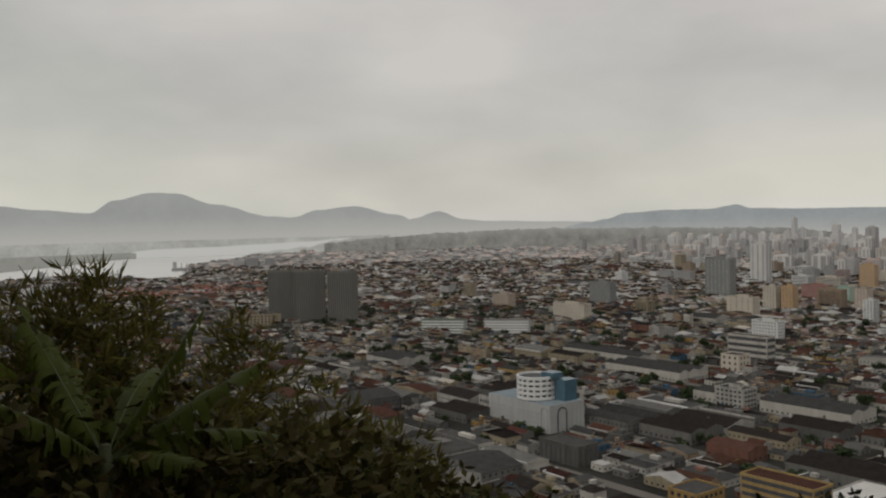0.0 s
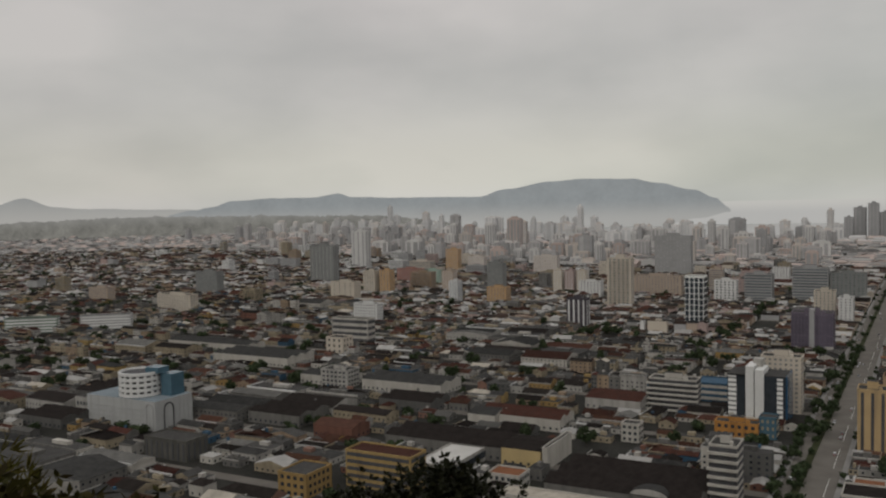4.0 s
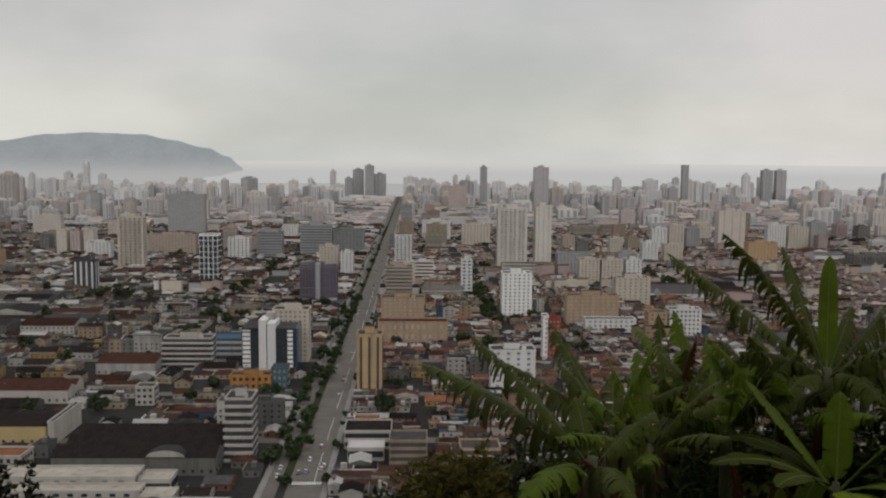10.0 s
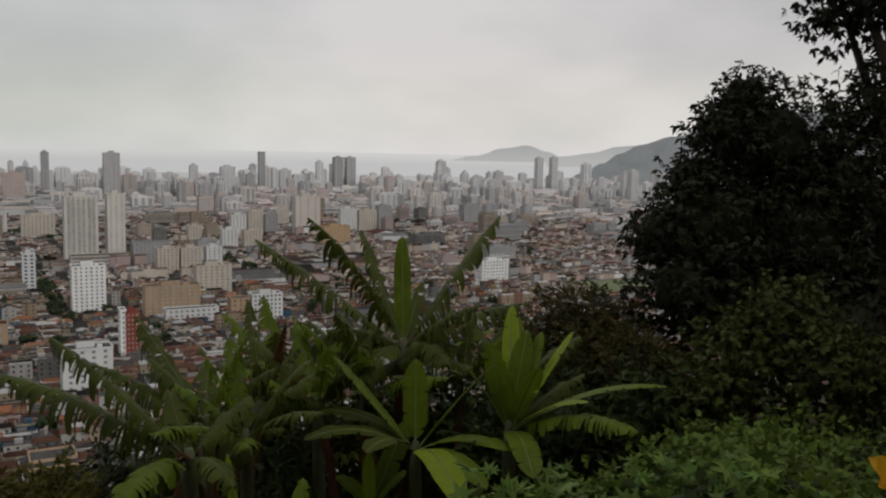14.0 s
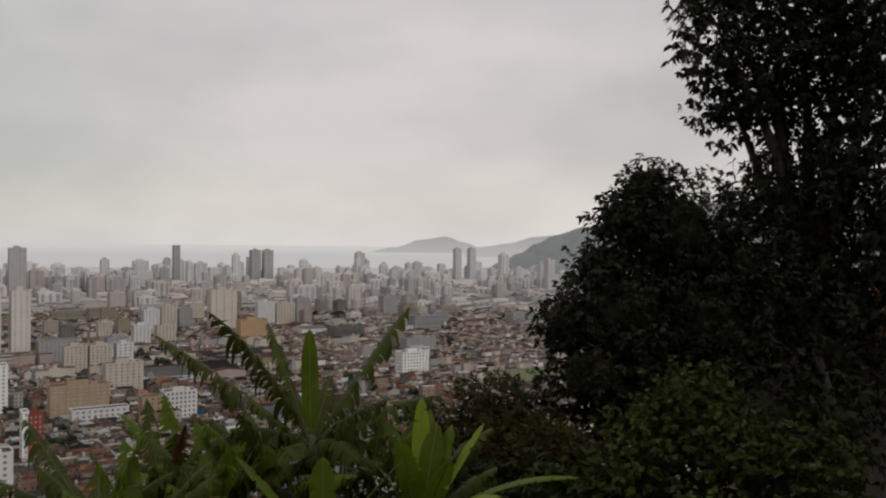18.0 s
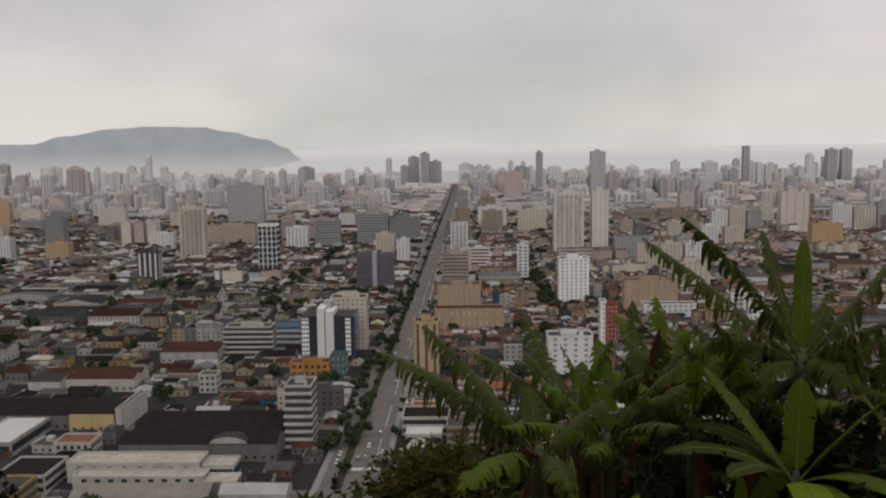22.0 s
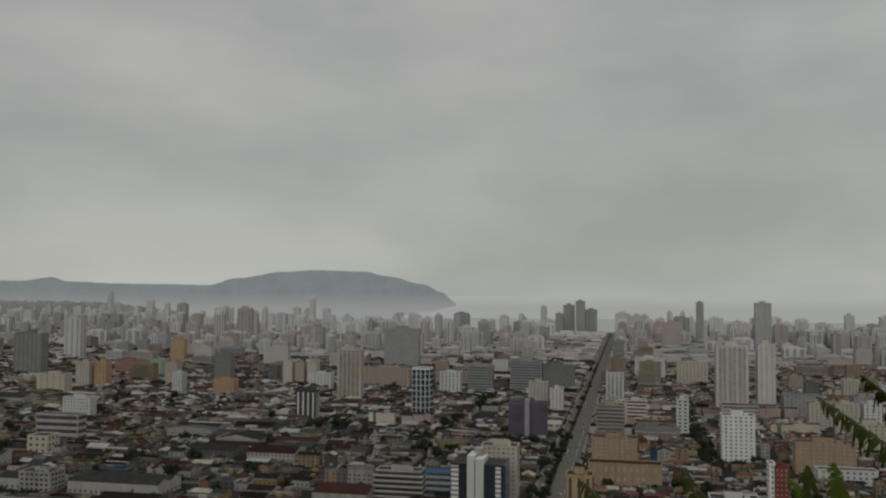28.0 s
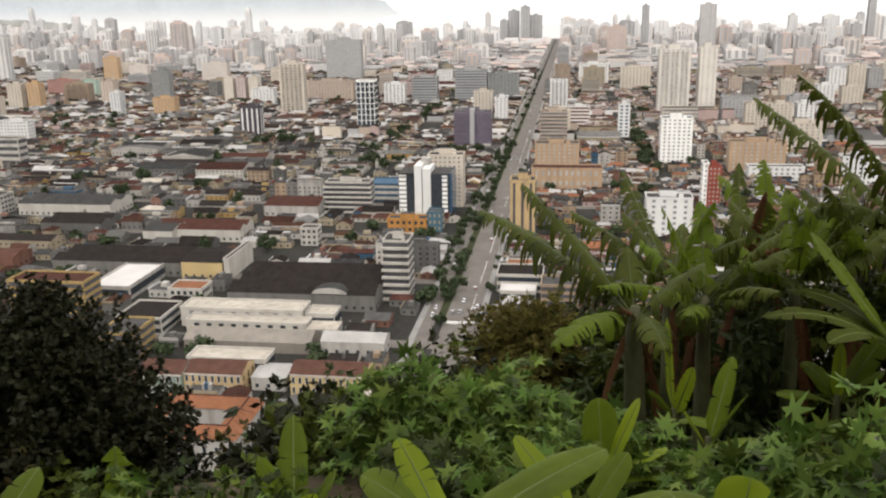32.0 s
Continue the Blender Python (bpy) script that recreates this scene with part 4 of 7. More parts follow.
def courtyard_building():
    """Old public building: four wings with hipped clay tile roofs round a court."""
    u0, u1, v0, v1, h, wing = 251, 281, 105.5, 144, 12.0, 8.0
    TAKEN.append((u0, u1, v0, v1))
    root = thing("courtyard_building", grid((u0 + u1) / 2, (v0 + v1) / 2), "white old public building with an orange tiled roof round a courtyard", "building")
    a, b = (u1 - u0) / 2, (v1 - v0) / 2
    i4 = Matrix.Identity(4)
    s = Soup(["white"])
    for q in ((-a, -a + wing, -b, b), (a - wing, a, -b, b), (-a + wing, a - wing, -b, -b + wing), (-a + wing, a - wing, b - wing, b)):
        s.box(i4, *q, -0.5, h, "white")
    s.make("wall", root)
    o, hw, rise = 0.7, wing / 2 + 0.7, 3.0
    # roof planes: outer slopes fall outward, inner slopes to the court, mitred at the corners
    out = [(-a - o, -b - o), (a + o, -b - o), (a + o, b + o), (-a - o, b + o)]
    rid = [(-a + wing / 2, -b + wing / 2), (a - wing / 2, -b + wing / 2), (a - wing / 2, b - wing / 2), (-a + wing / 2, b - wing / 2)]
    inn = [(-a + wing + o, -b + wing + o), (a - wing - o, -b + wing + o), (a - wing - o, b - wing - o), (-a + wing + o, b - wing - o)]
    for k in range(4):
        j = (k + 1) % 4
        v = [(*out[k], h), (*out[j], h), (*rid[j], h + rise), (*rid[k], h + rise), (*inn[j], h), (*inn[k], h)]
        mesh_object("roof", v, [(0, 1, 2, 3), (3, 2, 4, 5)], M["tile_new"], None, root)
        n = 40
        for i in range(1, n, 1):
            t = i / n
            p0 = Vector(v[0]).lerp(Vector(v[1]), t)
            p1 = Vector(v[3]).lerp(Vector(v[2]), t)
            if i % 5 == 0:
                tv, tf = tube([p0 + Vector((0, 0, 0.05)), p1 + Vector((0, 0, 0.05))], [0.16, 0.16], 5)
                mesh_object("tile_row", tv, tf, M["tile_new"], None, root)
        rv, rf = tube([Vector(v[3]), Vector(v[2])], [0.25, 0.25], 6)
        mesh_object("ridge_tile", rv, rf, M["tile"], None, root)
    me = box_mesh("tall_window", -0.15, 0.15, -0.6, 0.6, 0, 2.3, "glass")
    sill = box_mesh("window_surround", -0.22, 0.22, -0.95, 0.95, 0, 0.3, "cream")
    for fl in (1.5, 6.6):
        for i in range(9):
            y = -b + 2 * b * (i + 0.5) / 9
            child("window", me, root, -a, y, fl)
            child("window_sill", sill, root, -a, y, fl - 0.3)
            x = -a + 2 * a * (i + 0.5) / 9
            child("window", me, root, x, -b, fl, 90)
            child("window_sill", sill, root, x, -b, fl - 0.3, 90)
    for q in ((-a - 0.3, -a + 0.1, -b - 0.3, b), (-a, a, -b - 0.3, -b + 0.1)):
        c = Soup(["white"])
        c.box(i4, *q, h - 0.9, h - 0.2, "white", bottom=True)
        c.make("cornice", root)


courtyard_building()


def hall(name, label, u, v, w, d, h, wall, roof, spans, rise, win=True, parapet=False, turn=0.0, floors=1, tall=False):
    """A shed or hall with one or more gabled spans, ridges along v; u is its front."""
    TAKEN.append((u, u + d, v - w / 2, v + w / 2))
    root = thing(name, grid(u + d / 2, v, 0, turn), label, "building")
    i4 = Matrix.Identity(4)
    s = Soup([wall])
    s.box(i4, -d / 2, d / 2, -w / 2, w / 2, -0.5, h, wall)
    s.make("wall", root)
    for k in range(spans):
        x0 = -d / 2 + d * k / spans
        s = Soup([roof, wall])
        t = pose(x0 + d / spans / 2, 0, 0, 0, 0, 90)
        s.roof(t, -w / 2 - 0.3, w / 2 + 0.3, -d / spans / 2 - 0.1, d / spans / 2 + 0.1, h + 0.02, rise, roof, 0, wall)
        s.make("roof", root)
        n = max(4, int(w / 6))
        for i in range(n):
            y = -w / 2 + w * (i + 0.5) / n
            tv, tf = tube([Vector((x0 - 0.1, y, h + 0.06)), Vector((x0 + d / spans / 2, y, h + rise + 0.06)), Vector((x0 + d / spans + 0.1, y, h + 0.06))], [0.09, 0.09, 0.09], 4)
            mesh_object("roof_batten", tv, tf, M[roof], None, root)
    if parapet:
        s = Soup([wall])
        s.box(i4, -d / 2 - 0.25, -d / 2 + 0.25, -w / 2, w / 2, h, h + rise * 0.9, wall)
        s.make("parapet", root)
    if win:
        me = box_mesh("hall_window", -0.12, 0.12, -0.7, 0.7, 0, 1.5, "glass") if not tall else box_mesh("tall_house_window", -0.1, 0.1, -0.5, 0.5, 0, 2.5, "glass")
        surround = box_mesh("house_window_surround", -0.07, 0.07, -0.75, 0.75, 0, 2.9, "pale_plaster")
        side = -1 if v > 0 else 1
        for fl in range(floors):
            n = max(3, int(w / (2.6 if tall else 4.2)))
            for i in range(n):
                y_ = -w / 2 + w * (i + 0.5) / n
                child("window", me, root, -d / 2, y_, (0.9 if tall else 1.4) + fl * (4.2 if tall else 3.4))
                if tall:
                    child("window_surround", surround, root, -d / 2, y_, 0.7 + fl * 4.2)
        if tall:
            c = Soup(["pale_plaster"])
            c.box(i4, -d / 2 - 0.3, -d / 2, -w / 2, w / 2, h - 0.7, h - 0.1, "pale_plaster", bottom=True)
            c.make("cornice", root)
        for fl in range(floors):
            n = max(2, int(d / 5))
            for i in range(n):
                child("window", me, root, -d / 2 + d * (i + 0.5) / n, side * w / 2, 1.4 + fl * 3.4, 90)
    return root


hall("market_hall", "long market hall with a weathered grey-beige roof", 352, 139, 58, 17, 5.0, "sheet_beige", "sheet_beige", 1, 3.4, False, False)
tower("market_annex", "low white market building with a flat pale roof", 371, 146, 58, 9, 6.5, "pale_plaster", "glass", 2, 9, "rows", 0.4, roof="roof_pale", box=False)
tower("market_annex", "white market building with a flat roof and strip windows", 381, 152, 60, 14, 9, "pale_plaster", "mid_glass", 2, 8, "rows", 0.35, roof="roof_pale", box=False)
tower("market_wing", "low white market wing with a broad roof edge", 383, 114, 14, 12, 7, "pale_plaster", "glass", 1, 3, "bands", roof="roof_pale", box=False)
hall("market_sheds", "row of small pale shed roofs between the market buildings", 371, 110, 14, 11, 4.5, "white", "roof_pale", 4, 0.7, False)
hall("old_house_row", "old two-storey yellow house with a brown tiled roof and tall windows", 311, 91, 30, 15, 9.0, "yellow", "tile_red", 1, 2.6, floors=2, tall=True)
hall("old_house_row", "row of old cream two-storey houses with brown roofs", 309, 137, 24, 15, 8.5, "sand", "tile_red", 1, 2.8, floors=2, tall=True)
hall("old_house_row", "old green-painted two-storey house with brown roof", 307, 158, 18, 15, 8.5, "green", "tile_red", 1, 2.8, floors=2, tall=True)
tower("shop_shed", "low white shop shed with a flat pale roof behind old houses", 326, 138, 34, 12, 7.5, "pale_plaster", "glass", 1, 6, "bands", roof="roof_pale", box=False)
hall("shop_shed", "low white shop shed with grey roof", 314, 116, 14, 15, 5.5, "white", "sheet", 1, 0.8)
hall("warehouse", "large warehouse with a dark grey fibre-cement roof and pale wall", 408, 131, 76, 52, 8.5, "grey", "tile_dark", 3, 3.5)
tower("house", "white two-storey corner house with a red tiled roof", 411, 193, 18, 14, 8, "pale_plaster", "glass", 2, 5, "rows", 0.5, roof="tile_new", box=False)
tower("workshop", "white workshop with a black flat roof", 368, 197, 22, 24, 8, "pale_plaster", "glass", 2, 6, "bands", roof="tile_dark", box=False)
tower("apartment_block", "yellow three-storey house with long balconies", 338, 192, 16, 20, 12, "mustard", "dark_grey", 3, 3, "bands", box=False)
tower("warehouse", "low hall with a bright white sheet roof", 414, 236, 22, 44, 7, "white", "glass", 1, 4, "bands", roof="roof_white", box=False)
arch_v, arch_f = [], []
for i in range(11):
    a_ = math.pi * i / 10
    for x_ in (0.0, 9.0):
        arch_v.append((x_, -9 * math.cos(a_), 1.0 + 3.2 * math.sin(a_)))
for i in range(10):
    arch_f.append((2 * i, 2 * i + 1, 2 * i + 3, 2 * i + 2))
vault = thing("vaulted_roof", grid(407.4, 116, 8.1), "small arched roof over the warehouse gate", "roof")
mesh_object("vault", arch_v, arch_f, M["fibre"], None, vault)
mesh_object("arch_front", [arch_v[k] for k in range(0, 22, 2)], [tuple(range(11))], M["white"], None, vault)
tower("shop_building", "pale shop building with a dark flat roof beside the avenue", 446, 24, 24, 20, 9, "pale_plaster", "glass", 2, 6, "bands", roof="tile_dark", box=False)
tower("shop_building", "low white shop with a white sheet roof", 428, 24, 18, 14, 6, "pale_plaster", "glass", 1, 5, "bands", roof="roof_white", box=False)
tower("apartment_block", "brown three-storey house with dark windows", 415, 3, 18, 16, 14, "tan", "dark_grey", 4, 4, "bands", box=False)
tower("apartment_block", "brown brick block with open concrete floors", 394, -30, 18, 14, 17, "tan_brick", "dark_grey", 5, 1, "slabs", 0.5, box=False)
tower("shop_building", "low orange-roofed house beside the avenue", 476, 26, 14, 10, 6, "pale_plaster", "glass", 1, 4, "rows", 0.4, roof="tile_new", box=False)
strip("playing_field", 752, 822, -690, -600, 0.16, M["field_grass"], "mown green playing field among houses", "field")
TAKEN.append((748, 826, -694, -596))
hall("white_shed", "white gabled shed beside the avenue", 352, 91, 28, 13, 6.5, "white", "sheet", 1, 2.5)
hall("warehouse", "yellow-walled warehouse with a black roof", 452, 201, 24, 30, 10, "yellow", "tile_dark", 1, 2.0)
tower("warehouse", "long white fire wall of the yellow warehouse", 452, 186.5, 3, 38, 12, "pale_plaster", "pale_plaster", 1, 1, "rows", 0.1, box=False)
hall("warehouse", "very long black-roofed warehouse", 456, 254, 78, 34, 8, "grey", "tile_dark", 2, 2.5)
hall("warehouse", "hall with a broad brown roof and white gable", 600, 196, 40, 34, 8, "white", "tile", 1, 3.0)
hall("warehouse", "dark tiled hall with a long pale front", 530, 238, 60, 26, 8, "pale_plaster", "tile", 2, 2.5)
hall("warehouse", "white gabled hall among dark roofs", 524, 261, 20, 24, 8, "pale_plaster", "fibre", 1, 2.5)
hall("warehouse", "long low hall with a white front wall", 590, 364, 72, 34, 9, "pale_plaster", "fibre", 2, 2.5)
hall("warehouse", "long hall with a white roof edge", 592, 440, 46, 24, 8, "pale_plaster", "fibre", 1, 2.0)
hall("warehouse", "red-roofed hall in the old port quarter", 458, 334, 30, 20, 8, "brick", "tile_red", 1, 2.5)
hall("warehouse", "white-fronted hall with shed roofs", 640, 560, 90, 40, 9, "pale_plaster", "fibre", 3, 2.0)
hall("warehouse", "long hall with pale grey roof beside the railway yard", 690, 660, 110, 26, 8, "pale_plaster", "fibre", 2, 2.0)
hall("warehouse", "grey-roofed hall in the old port quarter", 500, 790, 60, 40, 9, "white", "fibre", 2, 2.5)
hall("warehouse", "dark-roofed hall in the old port quarter", 470, 560, 60, 40, 8, "concrete", "tile_dark", 3, 2.2)
hall("warehouse", "low dark-roofed hall in the old port quarter", 400, 540, 44, 30, 7, "concrete", "tile_dark", 2, 2.2)
hall("warehouse", "dark-roofed shed with pale gable", 470, 392, 44, 34, 8, "grey", "tile_dark", 2, 2.4)
hall("warehouse", "dark-roofed shed among houses", 540, 330, 44, 28, 8, "concrete", "tile_dark", 2, 2.4)
tower("apartment_block", "mustard five-storey block with a brown tiled roof", 384, 252, 40, 16, 19, "mustard", "dark_grey", 5, 5, "bands", roof="tile", box=False)
tower("house", "small white three-storey house among dark roofs", 526, 161, 11, 10, 11, "pale_plaster", "glass", 3, 3, "rows", 0.5, box=False)
tower("apartment_block", "yellow three-storey corner block", 356, 286, 18, 22, 12, "ochre", "glass", 3, 4, "rows", 0.5, box=False)
tower("stained_hall", "dark rain-stained concrete hall", 378, 398, 34, 18, 12, "dark_concrete", "dark_grey", 4, 8, "stripes", 0.3, box=False)
tower("white_house", "white office house with arched front", 588, 426, 26, 18, 14, "white", "glass", 4, 6, "rows", 0.5)
tower("office_building", "pale green and white low office block", 700, 960, 60, 16, 18, "green", "mid_white", 5, 12, "bands", box=False, turn=40)
tower("office_building", "long pale low office block", 760, 900, 60, 16, 17, "mid_grey", "mid_white", 5, 12, "bands", box=False, turn=40)
tower("office_building", "yellow low office block before the concrete towers", 560, 1240, 70, 14, 16, "cream", "glass", 4, 12, "rows", 0.5, box=False, turn=60)
tower("church", "cream church front with two small towers", 720, 520, 20, 18, 16, "mid_cream", "glass", 3, 3, "rows", 0.3, box=False)


def round_building():
    """White department building with a round, ringed top."""
    u0, v0, w, d, h = 423, 453, 66, 34, 20
    TAKEN.append((u0, u0 + d, v0, v0 + w))
    root = thing("round_topped_building", grid(u0 + d / 2, v0 + w / 2), "white building with a round ringed top and blue stair tower", "building")
    i4 = Matrix.Identity(4)
    s = Soup(["panel_white", "slab_blue"])
    s.box(i4, -d / 2, d / 2, -w / 2, w / 2, -0.5, h, "panel_white", "slab_blue")
    s.make("wall", root)
    c = Vector((-2, -w / 2 + 29, 0))
    n = 40

    def ring(name, r0, r1, z0, z1, key):
        v, f = [], []
        for k in range(n):
            a = 2 * math.pi * k / n
            for r, z in ((r0, z0), (r1, z0), (r1, z1), (r0, z1)):
                v.append((c.x + r * math.cos(a), c.y + r * math.sin(a), z))
        for k in range(n):
            p, q = 4 * k, 4 * ((k + 1) % n)
            for i in range(4):
                j = (i + 1) % 4
                f.append((p + i, p + j, q + j, q + i))
        return mesh_object(name, v, f, M[key], None, root)

    ring("drum", 0.2, 13.4, h, 35.4, "dark_grey")
    for k in range(5):
        ring("ring_band", 13.3, 14.6, h + 0.4 + k * 3.6, h + 2.4 + k * 3.6, "mid_white")
    me = box_mesh("drum_pier", -0.5, 0.6, -0.9, 0.9, 0, 14.0, "mid_white")
    for k in range(18):
        a = 2 * math.pi * k / 18
        child("pier", me, root, c.x + 13.6 * math.cos(a), c.y + 13.6 * math.sin(a), h + 0.5, math.degrees(a))
    s = Soup(["glass_pale_blue"])
    s.box(i4, 2, 14, -w / 2 + 4, -w / 2 + 14, h, h + 15, "glass_pale_blue")
    s.make("stair_tower", root)
    s = Soup(["glass_pale_blue"])
    s.box(i4, -2, 8, -w / 2 + 12, -w / 2 + 24, 35.4, 39.5, "glass_pale_blue")
    s.make("lift_house", root)
    frame_ = box_mesh("bay_line", -0.12, 0.12, -0.14, 0.14, 0, 11, "mid_grey")
    for i in range(22):
        child("pilaster", frame_, root, -d / 2, -w / 2 + 9 + i * 2.5, 2.5)
    for i in range(4):
        child("pilaster", frame_, root, -d / 2 + 18 + i * 4, -w / 2, 2.5)
    for k in range(4):
        b = Soup(["mid_grey"])
        b.box(i4, -d / 2 - 0.12, -d / 2 + 0.1, -w / 2 + 9, w / 2 - 2, 2.5 + 3.6 * k, 2.8 + 3.6 * k, "mid_grey", bottom=True)
        b.make("string_course", root)

    def arch(x, y, rz, key, width, top):
        pts = [Vector((0, -width, 0.2)), Vector((0, -width, top - width))]
        pts += [Vector((0, -width * math.cos(t), top - width + width * math.sin(t))) for t in [math.pi * i / 10 for i in range(1, 10)]]
        pts += [Vector((0, width, top - width)), Vector((0, width, 0.2))]
        v, f = tube(pts, [0.45] * len(pts), 6)
        ob = mesh_object("arch", v, f, M[key], None, root)
        ob.matrix_local = pose(x, y, 0, 0, 0, rz)

    arch(-d / 2 - 0.2, -w / 2 + 5, 0, "mid_grey", 3.2, 18.5)
    arch(-d / 2 + 12, -w / 2 - 0.2, 90, "dark_grey", 4.2, 17.5)
    s = Soup(["white", "slab"])
    s.box(i4, -6, 10, w / 2 + 2, w / 2 + 26, 0, 14, "white", "slab")
    s.make("wing", root)
    TAKEN.append((u0 + 8, u0 + 30, v0 + w, v0 + w + 30))
    me = box_mesh("wing_window", -0.15, 0.15, -0.8, 0.8, 0, 2.6, "glass")
    for i in range(7):
        child("window", me, root, -6, w / 2 + 4 + i * 3.2, 8)


round_building()

for x_, y_, w_, h_, wall_, win_, lab_ in ((1401, 841, 49, 26, "mid_red", "mid_glass", "dull red apartment block"), (1382, 783, 31, 26, "mid_green", "mid_white", "mint green apartment block"),
        (1231, 785, 19, 37, "mid_orange", "mid_glass", "slim orange apartment tower"), (1226, 812, 22, 36, "mid_cream", "mid_glass", "slim cream apartment tower"), (1286, 698, 21, 34, "mid_tan", "mid_white", "tan and white apartment block"),
        (934, 955, 64, 23, "mid_cream", "mid_glass", "cream apartment block with pale piers"), (1128, 1076, 48, 38, "mid_slate", "mid_glass", "grey apartment block"), (1595, 800, 35, 36, "far_cream", "far_glass", "pale yellow apartment block"),
        (1631, 666, 49, 36, "far_cream", "far_glass", "cream apartment block with pale piers"), (1690, 905, 30, 44, "mid_orange", "far_glass", "hazy orange apartment block"), (1160, 620, 14, 30, "mid_white", "glass_blue", "white and blue slim apartment block"),
        (1150, 545, 30, 24, "mid_orange", "mid_glass", "orange and white apartment block"), (1000, 1190, 44, 20, "mid_tan", "mid_glass", "orange-tan low block"), (1290, 455, 34, 22, "mid_white", "mid_glass", "white low apartment block")):
    tower("apartment_block", lab_ + " across the city", x_, y_, w_, 16, h_, wall_, win_, 0, max(3, int(w_ / 5)), "rows", 0.4, group="coloured blocks across the city")



LANDMARKS = []
for a_, b_, c_, d_ in TAKEN:
    q_ = grid(a_, (c_ + d_) / 2).translation
    r_ = math.hypot(q_.x, q_.y)
    LANDMARKS.append((math.degrees(math.atan2(-q_.x, q_.y)), math.degrees((d_ - c_) / 2 / r_), r_))


def hides_landmark(r, az, w):
    """Would a tall block here stand in front of a known building, seen from the hill?"""
    return any((r < 1500 and r < r_ < r + 900 or r_ > 2400 and r < r_) and abs(az - a_) < h_ + math.degrees(w / 1.6 / r) for a_, h_, r_ in LANDMARKS)


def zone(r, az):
    """District by distance, with haze painted in by zone; low quarters towards the port keep darker tones."""
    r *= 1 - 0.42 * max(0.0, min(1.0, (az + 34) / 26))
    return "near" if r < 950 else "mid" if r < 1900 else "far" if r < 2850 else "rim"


# each farther palette is paler, to paint in the haze
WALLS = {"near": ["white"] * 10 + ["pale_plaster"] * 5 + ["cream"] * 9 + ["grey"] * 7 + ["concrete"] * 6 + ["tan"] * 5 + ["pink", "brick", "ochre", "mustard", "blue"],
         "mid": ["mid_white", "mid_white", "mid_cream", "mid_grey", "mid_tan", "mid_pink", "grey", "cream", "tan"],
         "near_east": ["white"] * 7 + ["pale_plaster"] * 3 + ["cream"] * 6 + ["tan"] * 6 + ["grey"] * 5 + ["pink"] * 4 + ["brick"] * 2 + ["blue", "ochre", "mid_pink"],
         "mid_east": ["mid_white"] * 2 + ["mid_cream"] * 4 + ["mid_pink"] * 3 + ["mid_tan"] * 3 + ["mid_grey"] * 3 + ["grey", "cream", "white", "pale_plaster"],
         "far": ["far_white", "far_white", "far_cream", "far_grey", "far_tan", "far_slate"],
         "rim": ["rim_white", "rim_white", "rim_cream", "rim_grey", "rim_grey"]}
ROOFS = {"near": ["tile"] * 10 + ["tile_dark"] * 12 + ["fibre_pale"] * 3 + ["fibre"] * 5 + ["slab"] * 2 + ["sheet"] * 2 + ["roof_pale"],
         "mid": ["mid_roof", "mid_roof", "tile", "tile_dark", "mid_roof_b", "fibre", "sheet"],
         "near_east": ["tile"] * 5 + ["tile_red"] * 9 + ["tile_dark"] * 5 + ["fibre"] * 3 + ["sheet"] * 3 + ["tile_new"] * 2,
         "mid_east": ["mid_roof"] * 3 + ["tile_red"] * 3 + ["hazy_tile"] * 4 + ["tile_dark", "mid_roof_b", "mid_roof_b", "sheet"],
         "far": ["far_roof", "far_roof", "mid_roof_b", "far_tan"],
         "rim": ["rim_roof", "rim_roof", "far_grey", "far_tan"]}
ALLKEYS = sorted({k for z_ in WALLS.values() for k in z_} | {k for z_ in ROOFS.values() for k in z_} | {"glass", "mid_glass", "far_glass", "rim_glass"})


def inside(u, v):
    """Is this place in the city plain and in view?"""
    q = grid(u, v).translation
    r = math.hypot(q.x, q.y)
    az = math.degrees(math.atan2(-q.x, q.y))
    if r < 262 or r > 4690 or az > 31 or az < -112 or u > coast_u(v) - 20:
        return None
    if az > 6 and r > bank_radius(az) - 60:
        return None
    if AVENUE_V - 11 < v < AVENUE_V + 21 and u > 320:
        return None
    if az < -96 and r > 2500 + (az + 92) * 40:
        return None
    return r, az


rng = random.Random(7)


def tower_chance(u, v, r, az):
    """Share of lots that carry a tower block, and their height in metres."""
    if az > 0:
        return (0.01, 16) if r > 1200 else (0.004, 14)
    sea = max(0.0, min(1.0, (u - 1700) / 1300))
    band = max(0.0, min(1.0, (-az - 9) / 20))
    near_avenue = max(0.0, 1 - abs(v - AVENUE_V) / 260) * (1 if u > 700 else 0)
    mid_ = max(0.0, min(1.0, (r - 850) / 700)) * band
    if r < 1050 and v > 78:
        return 0.001, 14
    c = 0.014 + 0.42 * sea * band + 0.16 * near_avenue + 0.24 * mid_
    if r > 2500:
        c += 0.10 * band
    return c, 21 + 22 * sea + 6 * near_avenue


